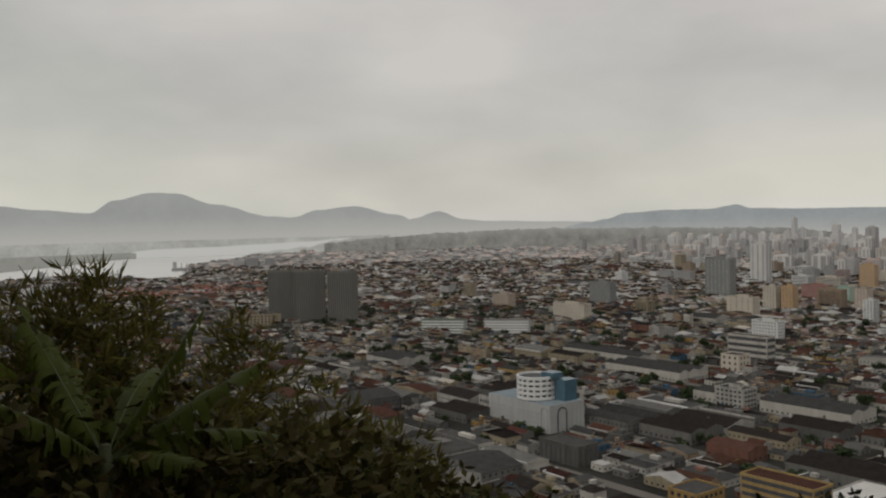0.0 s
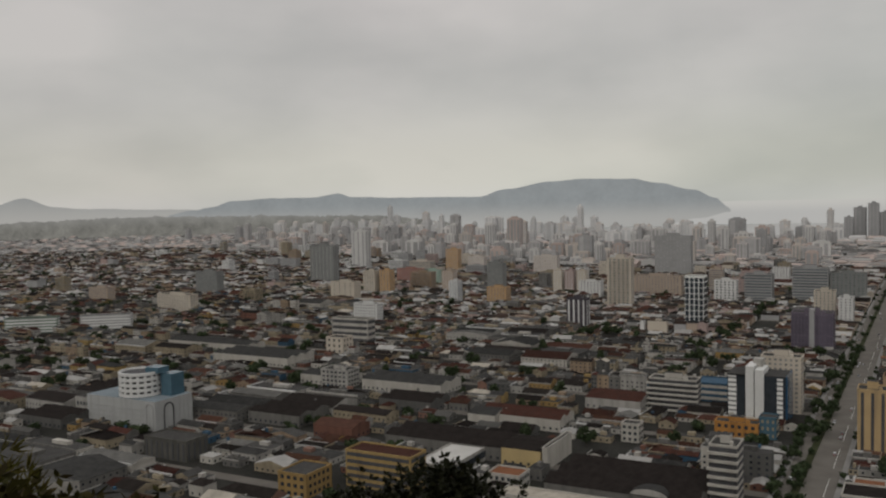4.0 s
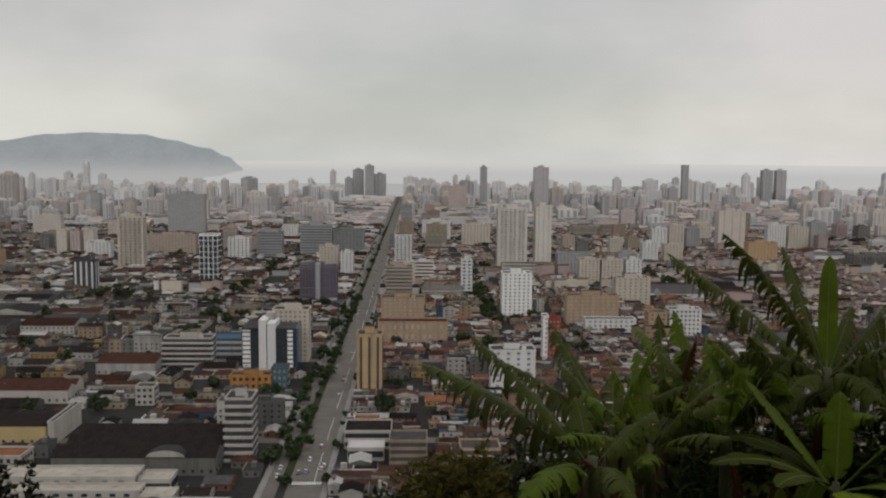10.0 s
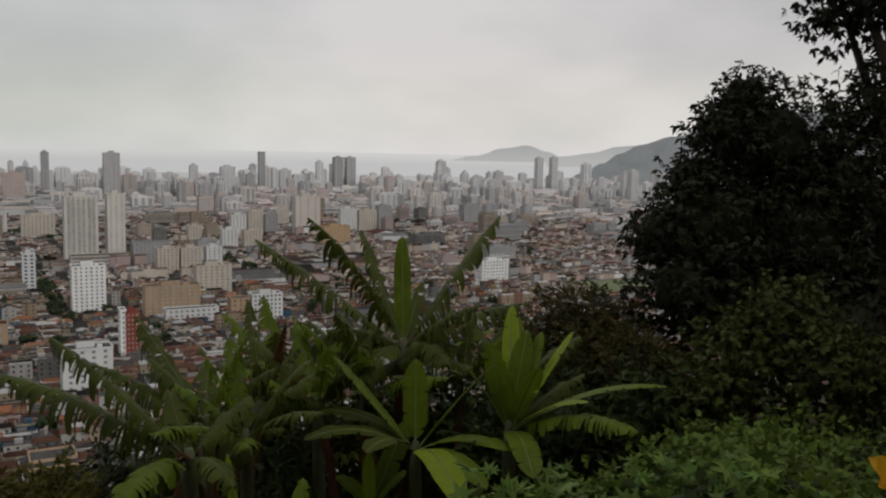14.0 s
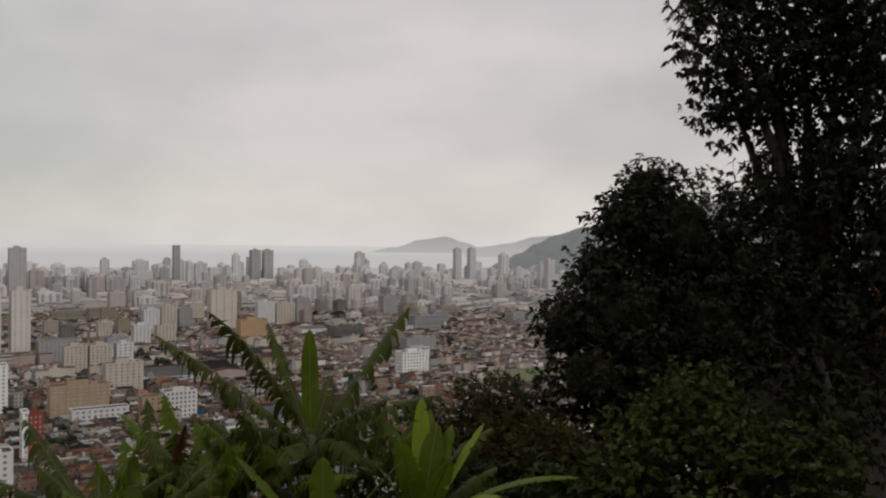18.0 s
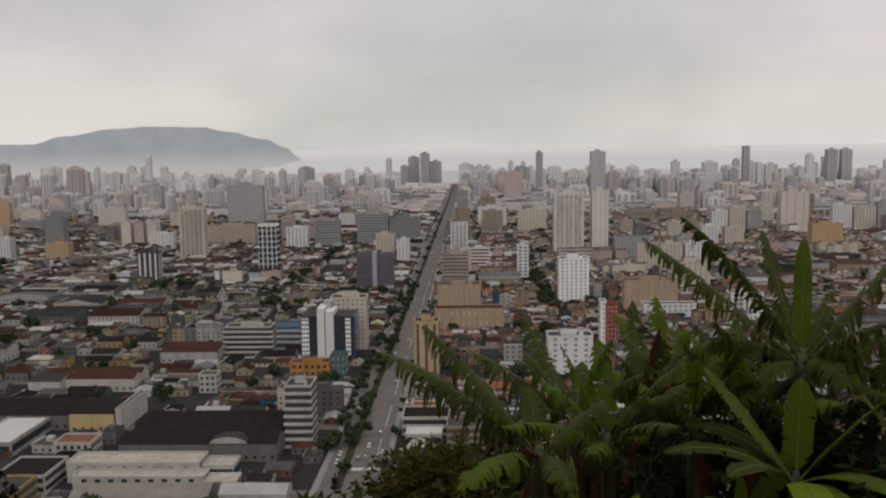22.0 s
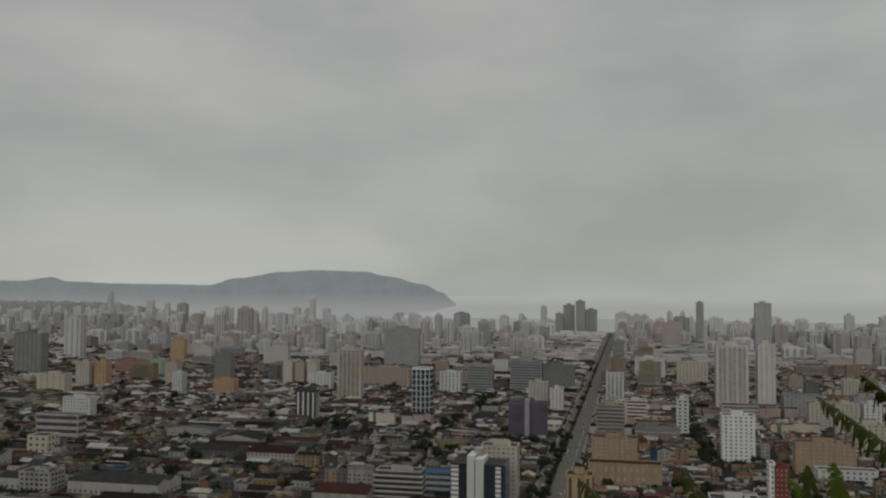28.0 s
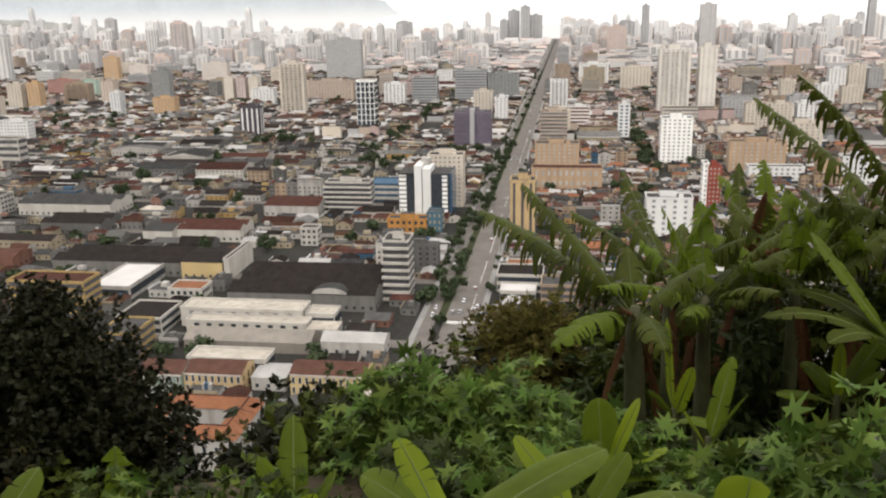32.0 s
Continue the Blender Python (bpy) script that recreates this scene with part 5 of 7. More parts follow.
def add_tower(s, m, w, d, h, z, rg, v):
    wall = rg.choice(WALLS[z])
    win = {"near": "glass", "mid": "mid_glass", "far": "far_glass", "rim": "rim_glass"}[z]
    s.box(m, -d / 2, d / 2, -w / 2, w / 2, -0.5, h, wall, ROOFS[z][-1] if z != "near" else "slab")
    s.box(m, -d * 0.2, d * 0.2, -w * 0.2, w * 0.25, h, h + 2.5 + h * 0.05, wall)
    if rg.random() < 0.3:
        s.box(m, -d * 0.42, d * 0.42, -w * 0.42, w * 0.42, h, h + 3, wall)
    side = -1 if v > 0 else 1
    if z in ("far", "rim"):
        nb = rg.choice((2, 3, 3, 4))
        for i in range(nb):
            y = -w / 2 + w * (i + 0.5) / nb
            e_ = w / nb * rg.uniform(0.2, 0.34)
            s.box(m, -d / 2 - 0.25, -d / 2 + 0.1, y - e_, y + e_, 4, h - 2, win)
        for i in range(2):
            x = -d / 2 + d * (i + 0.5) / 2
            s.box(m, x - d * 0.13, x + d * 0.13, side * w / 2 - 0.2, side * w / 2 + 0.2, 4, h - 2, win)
    else:
        fl = max(2, int(h / 3.1))
        bands = rg.random() < 0.35
        nb = 1 if bands else max(2, int(w / 4.2))
        ns = 1 if bands else max(2, int(d / 4.5))
        fill = 0.47 if bands else rg.uniform(0.22, 0.34)
        for k in range(fl):
            z0 = (k + 0.35) * h / fl
            z1 = z0 + 1.35
            for i in range(nb):
                y = -w / 2 + w * (i + 0.5) / nb
                e_ = w / nb * fill
                x = -d / 2 - 0.12
                s.quad(*(tuple(m @ Vector(p)) for p in ((x, y + e_, z0), (x, y - e_, z0), (x, y - e_, z1), (x, y + e_, z1))), win)
            for i in range(ns):
                x = -d / 2 + d * (i + 0.5) / ns
                e_ = d / ns * fill
                y = side * (w / 2 + 0.12)
                s.quad(*(tuple(m @ Vector(p)) for p in ((x - e_, y, z0), (x + e_, y, z0), (x + e_, y, z1), (x - e_, y, z1))), win)


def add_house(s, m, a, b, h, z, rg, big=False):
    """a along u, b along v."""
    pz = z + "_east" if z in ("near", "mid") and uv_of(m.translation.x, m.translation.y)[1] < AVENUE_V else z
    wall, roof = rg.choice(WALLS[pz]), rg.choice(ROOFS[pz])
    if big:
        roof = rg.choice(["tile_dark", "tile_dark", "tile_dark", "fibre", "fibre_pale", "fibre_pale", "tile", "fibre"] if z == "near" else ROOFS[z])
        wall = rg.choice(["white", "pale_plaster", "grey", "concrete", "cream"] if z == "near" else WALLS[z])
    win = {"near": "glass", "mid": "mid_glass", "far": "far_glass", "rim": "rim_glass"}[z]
    flat = rg.random() < (0.30 if not big else 0.2)
    if flat:
        s.box(m, -a / 2, a / 2, -b / 2, b / 2, -0.3, h, wall, "slab" if z == "near" else roof)
        if z in ("near", "mid"):
            s.box(m, -a * 0.1, a * 0.2, -b * 0.2, b * 0.1, h, h + 2.2, wall)
    else:
        s.box(m, -a / 2, a / 2, -b / 2, b / 2, -0.3, h, wall)
        rise = min(a, b) * rg.uniform(0.17, 0.27) if not big else min(a, b) * 0.13
        o = 0.4
        mm = m if (a >= b) != (rg.random() < 0.25) else m @ pose(0, 0, 0, 0, 0, 90)
        aa, bb = (a, b) if mm is m else (b, a)
        hip = rg.choice((0, 0, 0.8)) if not big else 0
        s.roof(mm, -aa / 2 - o, aa / 2 + o, -bb / 2 - o, bb / 2 + o, h + 0.02, rise, roof, hip, wall)
    if z == "near":
        edge = rg.random()
        if edge < 0.5:
            # raised party walls and gutters catch the light along the roof's edges
            trim_key = rg.choice(("white", "white", "mid_white", "cream", "grey"))
            top_ = h + rg.uniform(0.5, 1.3)
            s.box(m, -a / 2 - 0.05, a / 2 + 0.05, b / 2 - 0.12, b / 2 + 0.16, h - 0.4, top_, trim_key)
            if edge < 0.3:
                s.box(m, -a / 2 - 0.1, -a / 2 + 0.2, -b / 2, b / 2, h - 0.4, top_ - 0.2, trim_key)
        if rg.random() < 0.22:
            x, y = rg.uniform(-0.25, 0.25) * a, rg.uniform(-0.25, 0.25) * b
            s.box(m, x - 0.8, x + 0.8, y - 0.7, y + 0.7, h, h + rg.uniform(2.2, 3.4), rg.choice(("grey", "concrete", "blue", "white")))
        for fl in range(max(1, int(h / 3.2))):
            z0 = 1.0 + fl * 3.1
            for i in range(max(2, int(b / 3.6))):
                y = -b / 2 + b * (i + 0.5) / max(2, int(b / 3.6))
                x = -a / 2 - 0.06
                s.quad(*(tuple(m @ Vector(p)) for p in ((x, y + 0.6, z0), (x, y - 0.6, z0), (x, y - 0.6, z0 + 1.3), (x, y + 0.6, z0 + 1.3))), win)
            for i in range(max(2, int(a / 4))):
                x = -a / 2 + a * (i + 0.5) / max(2, int(a / 4))
                sd = -1 if rg.random() < 0.5 else 1
                for sd in (-1, 1):
                    y = sd * (b / 2 + 0.06)
                    s.quad(*(tuple(m @ Vector(p)) for p in ((x - 0.6, y, z0), (x + 0.6, y, z0), (x + 0.6, y, z0 + 1.3), (x - 0.6, y, z0 + 1.3))), win)


soups = {k: Soup(ALLKEYS) for k in ("near", "mid", "far", "rim")}
tower_soups = {k: Soup(ALLKEYS) for k in ("near", "mid", "far", "rim")}
N_TOWER = 0
SINGLE = []      # lots whose house or tower is built as a thing of its own
TREE_SPOTS = []
PLACED = []      # footprints of the houses: u, v and size
for bu in range(2, 52):
    for bv in range(-46, 46):
        cu, cv = (bu + 0.5) * STREET_U, (bv + 0.5) * STREET_V + AVENUE_V
        if not -1.5 < bv < 0.5:
            cv += 26 * math.sin(bu * 2.4 + 0.7 * (1 if bv > 0 else 2))
        hit_ = inside(cu, cv)
        far_block = math.hypot(cu, cv) > 4760
        if far_block:
            continue
        r_c = math.hypot(cu, cv)
        coarse = 1.0 if r_c < 1300 else 1.3 if r_c < 2300 else 1.75
        inner_u, inner_v = STREET_U - 8, STREET_V - 7
        ware = rng.random() < (0.0 if r_c < 750 and cv < 90 else 0.26 if (r_c < 1000 and cv > 90) else 0.06)
        block_h = rng.choice((3.4, 3.8, 4.4, 5.4, 6.2))
        for rowi in (0, 1):
            x = -inner_u / 2
            while x < inner_u / 2 - 5:
                wlot = (rng.uniform(16, 34) if ware else (rng.uniform(7, 16) if cv > 78 else rng.uniform(6, 11))) * coarse
                wlot = min(wlot, inner_u / 2 - x)
                if wlot < 5:
                    break
                depth = inner_v / 2 * (rng.uniform(0.85, 0.98) if ware else rng.uniform(0.55, 0.96))
                u = cu + x + wlot / 2
                v = cv + (-1 if rowi == 0 else 1) * (inner_v / 2 - depth / 2)
                x += wlot + (0.0 if rng.random() < 0.7 else rng.uniform(0.8, 3))
                if u > 320 and abs(v - AVENUE_V) < 22 + depth / 2 and -1.5 < bv < 0.5:
                    v = AVENUE_V + (22 + depth / 2 if bv >= 0 else -(11.5 + depth / 2))
                ok = inside(u, v)
                if not ok or taken(u, v, wlot / 2, depth / 2, 1.0) :
                    continue
                r, az = ok
                z = zone(r, az)
                if r < 1050:
                    PLACED.append((u, v, wlot, depth))
                chance, mean_h = tower_chance(u, v, r, az)
                if rng.random() < (0.055 if az < -34 else 0.2) and not ware:
                    TREE_SPOTS.append((u, v, r))
                    continue
                if rng.random() < chance * (0.36 if r < 1900 else 0.34) and not hides_landmark(r, az, 26):
                    h = max(12, rng.gauss(mean_h, mean_h * 0.36))
                    if z in ("far", "rim") and rng.random() < 0.09:
                        h *= rng.uniform(1.3, 1.9)
                    w, d = rng.uniform(14, 26) * rng.choice((1, 1, 1.5, 2.0)), rng.uniform(14, 24)
                    if z in ("near", "mid") and N_TOWER < 210:
                        N_TOWER += 1
                        wall = rng.choice([k for k in WALLS[z] if k not in ("green", "blue", "brick", "mid_green")])
                        stl = rng.choice(("rows", "rows", "rows", "bands", "balcony"))
                        # mid_ wall colours are lightened to stand in for haze
                        tower("apartment_block", f"{wall.replace('mid_', 'weathered ').replace('_', ' ')} apartment block with {'window bands' if stl == 'bands' else 'rows of windows'} among low houses",
                              u - d / 2, v, w, d, h, wall, "glass" if z == "near" else "mid_glass", 0, max(3, int(w / 4.5)), stl, rng.uniform(0.35, 0.55), group="apartment blocks across the city",
                              roof="slab" if z == "near" else "mid_roof_b", box=rng.random() < 0.8)
                    else:
                        add_tower(tower_soups[z], grid(u, v, 0, 0), w, d, h, z, rng, v)
                    continue
                h = block_h * rng.choice((0.85, 0.95, 1.0, 1.0, 1.05, 1.3)) if not ware else rng.uniform(6, 9)
                if ware is False and rng.random() < (0.012 if v > 78 else 0.04):
                    h = rng.uniform(11, 16)
                if r < 560 and not ware and len(SINGLE) < 170 and az < 24:
                    SINGLE.append((u, v, wlot, depth, h))
                    continue
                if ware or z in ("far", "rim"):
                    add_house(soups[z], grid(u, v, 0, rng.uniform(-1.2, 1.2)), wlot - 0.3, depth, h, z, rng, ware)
                else:
                    v0 = v - depth / 2
                    while v0 < v + depth / 2 - 3:
                        dd = min(rng.uniform(8, 26) if v > 78 else rng.uniform(7, 16), v + depth / 2 - v0)
                        if dd > 3.5:
                            add_house(soups[z], grid(u + rng.uniform(-0.6, 0.6), v0 + dd / 2, 0, rng.uniform(-2, 2)), (wlot - 0.2) * rng.uniform(0.85, 1.0), dd - 0.2,
                                      h * rng.uniform(0.88, 1.08), z, rng)
                        v0 += dd + (rng.uniform(1.5, 5) if rng.random() < 0.22 else 0)
                if z in ("near", "mid") and depth < inner_v / 2 * 0.7:
                    vv = cv + (-1 if rowi == 0 else 1) * (inner_v / 2 - depth - 6)
                    if rng.random() < 0.7:
                        add_house(soups[z], grid(u, vv, 0, rng.uniform(-2, 2)), (wlot - 0.3) * rng.uniform(0.6, 0.98), rng.uniform(5, 9), 3.2, z, rng)
                    elif rng.random() < 0.4:
                        TREE_SPOTS.append((u, vv, r))
# small houses fill what is left open near the hill
CELLS = set()


def mark(u, v, a, b):
    for i in range(int((u - a / 2) // 3), int((u + a / 2) // 3) + 1):
        for j in range(int((v - b / 2) // 3), int((v + b / 2) // 3) + 1):
            CELLS.add((i, j))


def is_free(u, v, a, b):
    for i in range(int((u - a / 2) // 3), int((u + a / 2) // 3) + 1):
        for j in range(int((v - b / 2) // 3), int((v + b / 2) // 3) + 1):
            if (i, j) in CELLS:
                return False
    return True


for q in PLACED:
    mark(*q)
for a_, b_, c_, d_ in TAKEN:
    mark((a_ + b_) / 2, (c_ + d_) / 2, b_ - a_, d_ - c_)
for k_ in range(26000):
    az_, rr_ = rng.uniform(-112, 30), math.sqrt(rng.uniform(265 ** 2, 1000 ** 2))
    x_, y_, _ = polar(az_, rr_)
    u_, v_ = uv_of(x_, y_)
    a_, b_ = rng.uniform(8, 14), rng.uniform(8, 13)
    if not inside(u_, v_) or not is_free(u_, v_, a_, b_) or abs((u_ + 46) % STREET_U - 46) < 4.5 + a_ / 2:
        continue
    if AVENUE_V - 11 - b_ / 2 < v_ < AVENUE_V + 21 + b_ / 2 and u_ > 320:
        continue
    mark(u_, v_, a_, b_)
    if rng.random() < 0.16:
        TREE_SPOTS.append((u_, v_, rr_))
    else:
        add_house(soups["near"], grid(u_, v_, 0, rng.uniform(-3, 3)), a_ - 0.5, b_ - 0.5, rng.choice((3.3, 3.6, 4.2, 6.2)), "near", rng)
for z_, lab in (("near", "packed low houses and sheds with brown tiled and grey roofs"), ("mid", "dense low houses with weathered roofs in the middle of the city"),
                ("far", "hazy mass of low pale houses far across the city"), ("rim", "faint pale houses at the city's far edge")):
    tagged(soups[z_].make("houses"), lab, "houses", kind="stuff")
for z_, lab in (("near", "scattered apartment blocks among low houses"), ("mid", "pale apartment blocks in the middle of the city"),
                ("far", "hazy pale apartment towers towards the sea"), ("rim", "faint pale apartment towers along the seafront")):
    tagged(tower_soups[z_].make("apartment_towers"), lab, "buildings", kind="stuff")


def single_house(u, v, a, b, h, rg):
    kind = rg.random()
    wall = rg.choice(WALLS["near"])
    roofk = rg.choice((["tile_red"] * 5 if v < AVENUE_V else []) + ["tile"] * 6 + ["tile_dark"] * 6 + ["fibre"] * 3 + ["sheet", "tile_new"])
    names = {"tile": "brown clay tile", "tile_dark": "blackened clay tile", "fibre": "grey fibre-cement", "sheet": "pale metal sheet", "tile_new": "orange clay tile", "tile_red": "reddish clay tile"}
    flat = kind < 0.25
    lab = f"{wall.replace('_', ' ')} {'two-storey' if h > 5 else 'low'} house with a {'flat stained slab' if flat else names[roofk]} roof"
    root = thing("house", grid(u, v, 0, rg.uniform(-1.2, 1.2)), lab, "house", "low houses below the hill")
    i4 = Matrix.Identity(4)
    s = Soup([wall, "slab"])
    s.box(i4, -a / 2, a / 2, -b / 2, b / 2, -0.3, h, wall, "slab")
    s.make("wall", root)
    s = Soup([roofk, wall, "slab"])
    if flat:
        for q in ((-a / 2 - 0.1, -a / 2 + 0.1), (a / 2 - 0.1, a / 2 + 0.1)):
            s.box(i4, q[0], q[1], -b / 2, b / 2, h - 0.2, h + 0.7, wall)
        s.make("parapet", root)
        s = Soup([wall])
        s.box(i4, -a * 0.1, a * 0.2, -b * 0.2, b * 0.05, h, h + 2.0, wall)
        s.make("water_tank", root)
    else:
        rise = min(a, b) * rg.uniform(0.17, 0.27)
        turn = pose(0, 0, 0, 0, 0, 90) if (a < b) != (rg.random() < 0.2) else i4
        aa, bb = (a, b) if turn is i4 else (b, a)
        s.roof(turn, -aa / 2 - 0.4, aa / 2 + 0.4, -bb / 2 - 0.4, bb / 2 + 0.4, h + 0.02, rise, roofk, rg.choice((0, 0, 0.8)), wall)
        s.make("roof", root)
    me = box_mesh("house_window", -0.08, 0.08, -0.55, 0.55, 0, 1.25, "glass")
    for fl in range(1 if h < 5 else 2):
        n = max(2, int(b / 4.5))
        for i in range(n):
            child("window", me, root, -a / 2, -b / 2 + b * (i + 0.5) / n, 1.0 + 3.0 * fl)
        sd = -1 if v > 0 else 1
        child("window", me, root, a * rg.uniform(-0.2, 0.2), sd * b / 2, 1.0 + 3.0 * fl, 90)


for q in SINGLE:
    single_house(*q, rng)


# ---- street trees, cars and the port ----
def crown_mesh(seed, r, n, size):
    rg = random.Random(seed)
    v, f = [], []
    lumps = [Vector((rg.gauss(0, 0.45), rg.gauss(0, 0.45), rg.gauss(0, 0.28))) * r for _ in range(6)]
    for _ in range(n):
        d = Vector((rg.gauss(0, 1), rg.gauss(0, 1), rg.gauss(0, 1))).normalized()
        o = rg.choice(lumps) + d * r * 0.62 * rg.random() ** 0.4
        a = Vector((rg.gauss(0, 1), rg.gauss(0, 1), rg.gauss(0, 1))).normalized()
        b = a.cross(d + Vector((0.01, 0.02, 0.03))).normalized()
        L = size * rg.uniform(0.6, 1.4)
        k = len(v)
        v += [tuple(o - a * L - b * L * 0.5), tuple(o + a * L - b * L * 0.7), tuple(o + a * L * 0.8 + b * L * 0.6 + d * L * 0.4), tuple(o - a * L * 0.9 + b * L * 0.6)]
        f.append((k, k + 1, k + 2, k + 3))
    me = bpy.data.meshes.new("crown")
    me.from_pydata(v, [], f)
    me.materials.append(M["street_leaf"])
    return me


CROWNS = [crown_mesh(i, 3.4, 260, 0.75) for i in range(4)]
tv_, tf_ = [], []
for k_ in range(6):
    a_ = k_ * math.pi / 3
    tv_ += [(0.22 * math.cos(a_), 0.22 * math.sin(a_), -0.2), (0.13 * math.cos(a_), 0.13 * math.sin(a_), 3.6)]
for k_ in range(6):
    j_ = (k_ + 1) % 6
    tf_.append((2 * k_, 2 * j_, 2 * j_ + 1, 2 * k_ + 1))
TRUNK = bpy.data.meshes.new("trunk")
TRUNK.from_pydata(tv_, [], tf_)
TRUNK.materials.append(M["bark"])
rt = random.Random(21)


def street_tree(u, v, scale, label, group):
    root = thing("street_tree", grid(u, v, 0.05, rt.uniform(0, 360)), label, "tree", group)
    root.scale = (scale, scale, scale * rt.uniform(0.85, 1.1))
    child("trunk", TRUNK, root)
    child("crown", rt.choice(CROWNS), root, 0, 0, 5.0)


u_ = 395.0
while u_ < 1900:
    for side in (-10.0, 10.0, 19.5):
        if rt.random() < (0.85 if side == 10.0 else 0.7 if side > 0 else 0.25) * (1 if u_ < 900 else 0.6):
            street_tree(u_ + rt.uniform(-3, 3), AVENUE_V + side + rt.uniform(-0.8, 0.8), rt.uniform(0.5, 1.25) * (0.7 if side < 0 else 1) * (1 if u_ < 900 else 0.75), "dark green street tree beside the avenue", "avenue trees")
    u_ += rt.uniform(7, 17) + (u_ - 395) * 0.012
for v_, u0_, u1_ in ((187, 640, 1250), (-72, 780, 1120), (-300, 1000, 1350), (330, 780, 1000)):
    u_ = u0_
    while u_ < u1_:
        street_tree(u_, v_ + rt.uniform(-6, 6), rt.uniform(0.8, 1.5), "dark green tree in a tree-lined street", "trees of the side streets")
        u_ += rt.uniform(8, 22)
n_yard = 0
wood = []
for u, v, r in TREE_SPOTS:
    if r < 900 and n_yard < 160:
        street_tree(u, v, rt.uniform(0.8, 1.5), "dark green tree in a yard among houses", "yard trees")
        n_yard += 1
    elif r < 3200:
        wood.append((u, v, r))
wv, wf = [], []
for u, v, r in wood:
    me = rt.choice(CROWNS)
    m_ = grid(u, v, rt.uniform(3.5, 5.5), rt.uniform(0, 360)) @ Matrix.Diagonal((1.5, 1.5, 1.1, 1))
    k = len(wv)
    step_ = 1 if r < 1400 else 2
    vs = [tuple(m_ @ q.co) for q in me.vertices]
    fs = [tuple(p.vertices) for p in me.polygons][::step_]
    wv += vs
    wf += [tuple(k + i for i in q) for q in fs]
tagged(mesh_object("city_trees", wv, wf, M["street_leaf"]), "dark trees scattered between the houses", "trees", kind="stuff")


def build_car():
    root = thing("car", grid(420, AVENUE_V - 6, 0.13), "small car on the avenue", "car", "cars on the avenue")
    i4 = Matrix.Identity(4)
    v = [(-2.0, -0.85, 0.3), (2.0, -0.85, 0.3), (2.0, 0.85, 0.3), (-2.0, 0.85, 0.3), (-2.05, -0.85, 0.85), (2.0, -0.85, 0.75), (2.0, 0.85, 0.75), (-2.05, 0.85, 0.85),
         (-1.2, -0.7, 1.42), (0.6, -0.7, 1.42), (0.6, 0.7, 1.42), (-1.2, 0.7, 1.42), (-1.75, -0.8, 0.86), (1.2, -0.8, 0.82), (1.2, 0.8, 0.82), (-1.75, 0.8, 0.86)]
    mesh_object("body", v[:8], [(3, 2, 1, 0), (0, 1, 5, 4), (1, 2, 6, 5), (2, 3, 7, 6), (3, 0, 4, 7), (4, 5, 6, 7)], M["car_paint"], None, root)
    w = v[8:]
    mesh_object("cabin", w, [(4, 5, 1, 0), (5, 6, 2, 1), (6, 7, 3, 2), (7, 4, 0, 3)], M["glass"], None, root)
    mesh_object("roof", [(-1.2, -0.7, 1.43), (0.6, -0.7, 1.43), (0.6, 0.7, 1.43), (-1.2, 0.7, 1.43)], [(0, 1, 2, 3)], M["car_paint"], None, root)
    for x in (-1.25, 1.25):
        for y in (-0.82, 0.82):
            wv_, wf_ = tube([Vector((0, -0.1, 0)), Vector((0, 0.1, 0))], [0.31, 0.31], 10)
            mesh_object("wheel", wv_, wf_, M["tyre"], None, root).location = (x, y, 0.31)
    mesh_object("tail_light", [(-2.07, -0.75, 0.6), (-2.07, 0.75, 0.6), (-2.07, 0.75, 0.78), (-2.07, -0.75, 0.78)], [(0, 3, 2, 1)], M["red_light"], None, root)
    return root


first_car = build_car()
for k_ in range(34):
    u = 405 + 900 * rt.random() ** 1.6
    lane, back = rt.choice(((-5.2, 0), (-1.8, 0), (1.8, 180), (5.2, 180), (14.5, 180)))
    copy_thing(first_car, grid(u, AVENUE_V + lane, 0.13, back))
for k_ in range(11):
    strip("lane_line", 400 + k_ * 60, 440 + k_ * 60, AVENUE_V - 3.5, AVENUE_V - 3.3, 0.128, M["line"], "worn white lane line on the avenue", "road marking")
for k_ in range(12):
    strip("crossing_stripe", 396, 399.5, AVENUE_V - 6.8 + k_ * 1.15, AVENUE_V - 6.2 + k_ * 1.15, 0.128, M["line"], "white zebra crossing stripe on the avenue", "road marking")
yard = Soup(["container"])
for k_ in range(420):
    az_, rr_ = rt.uniform(11.5, 21), rt.uniform(1990, 2330)
    x_, y_, _ = polar(az_, rr_)
    yard.box(pose(x_, y_, 0, 0, 0, 30), -6, 6, -3, 3, -0.2, rt.choice((2.6, 5.2, 7.8)), "container")
tagged(yard.make("containers"), "rust-red stacks of shipping containers in the port", "containers", kind="stuff")


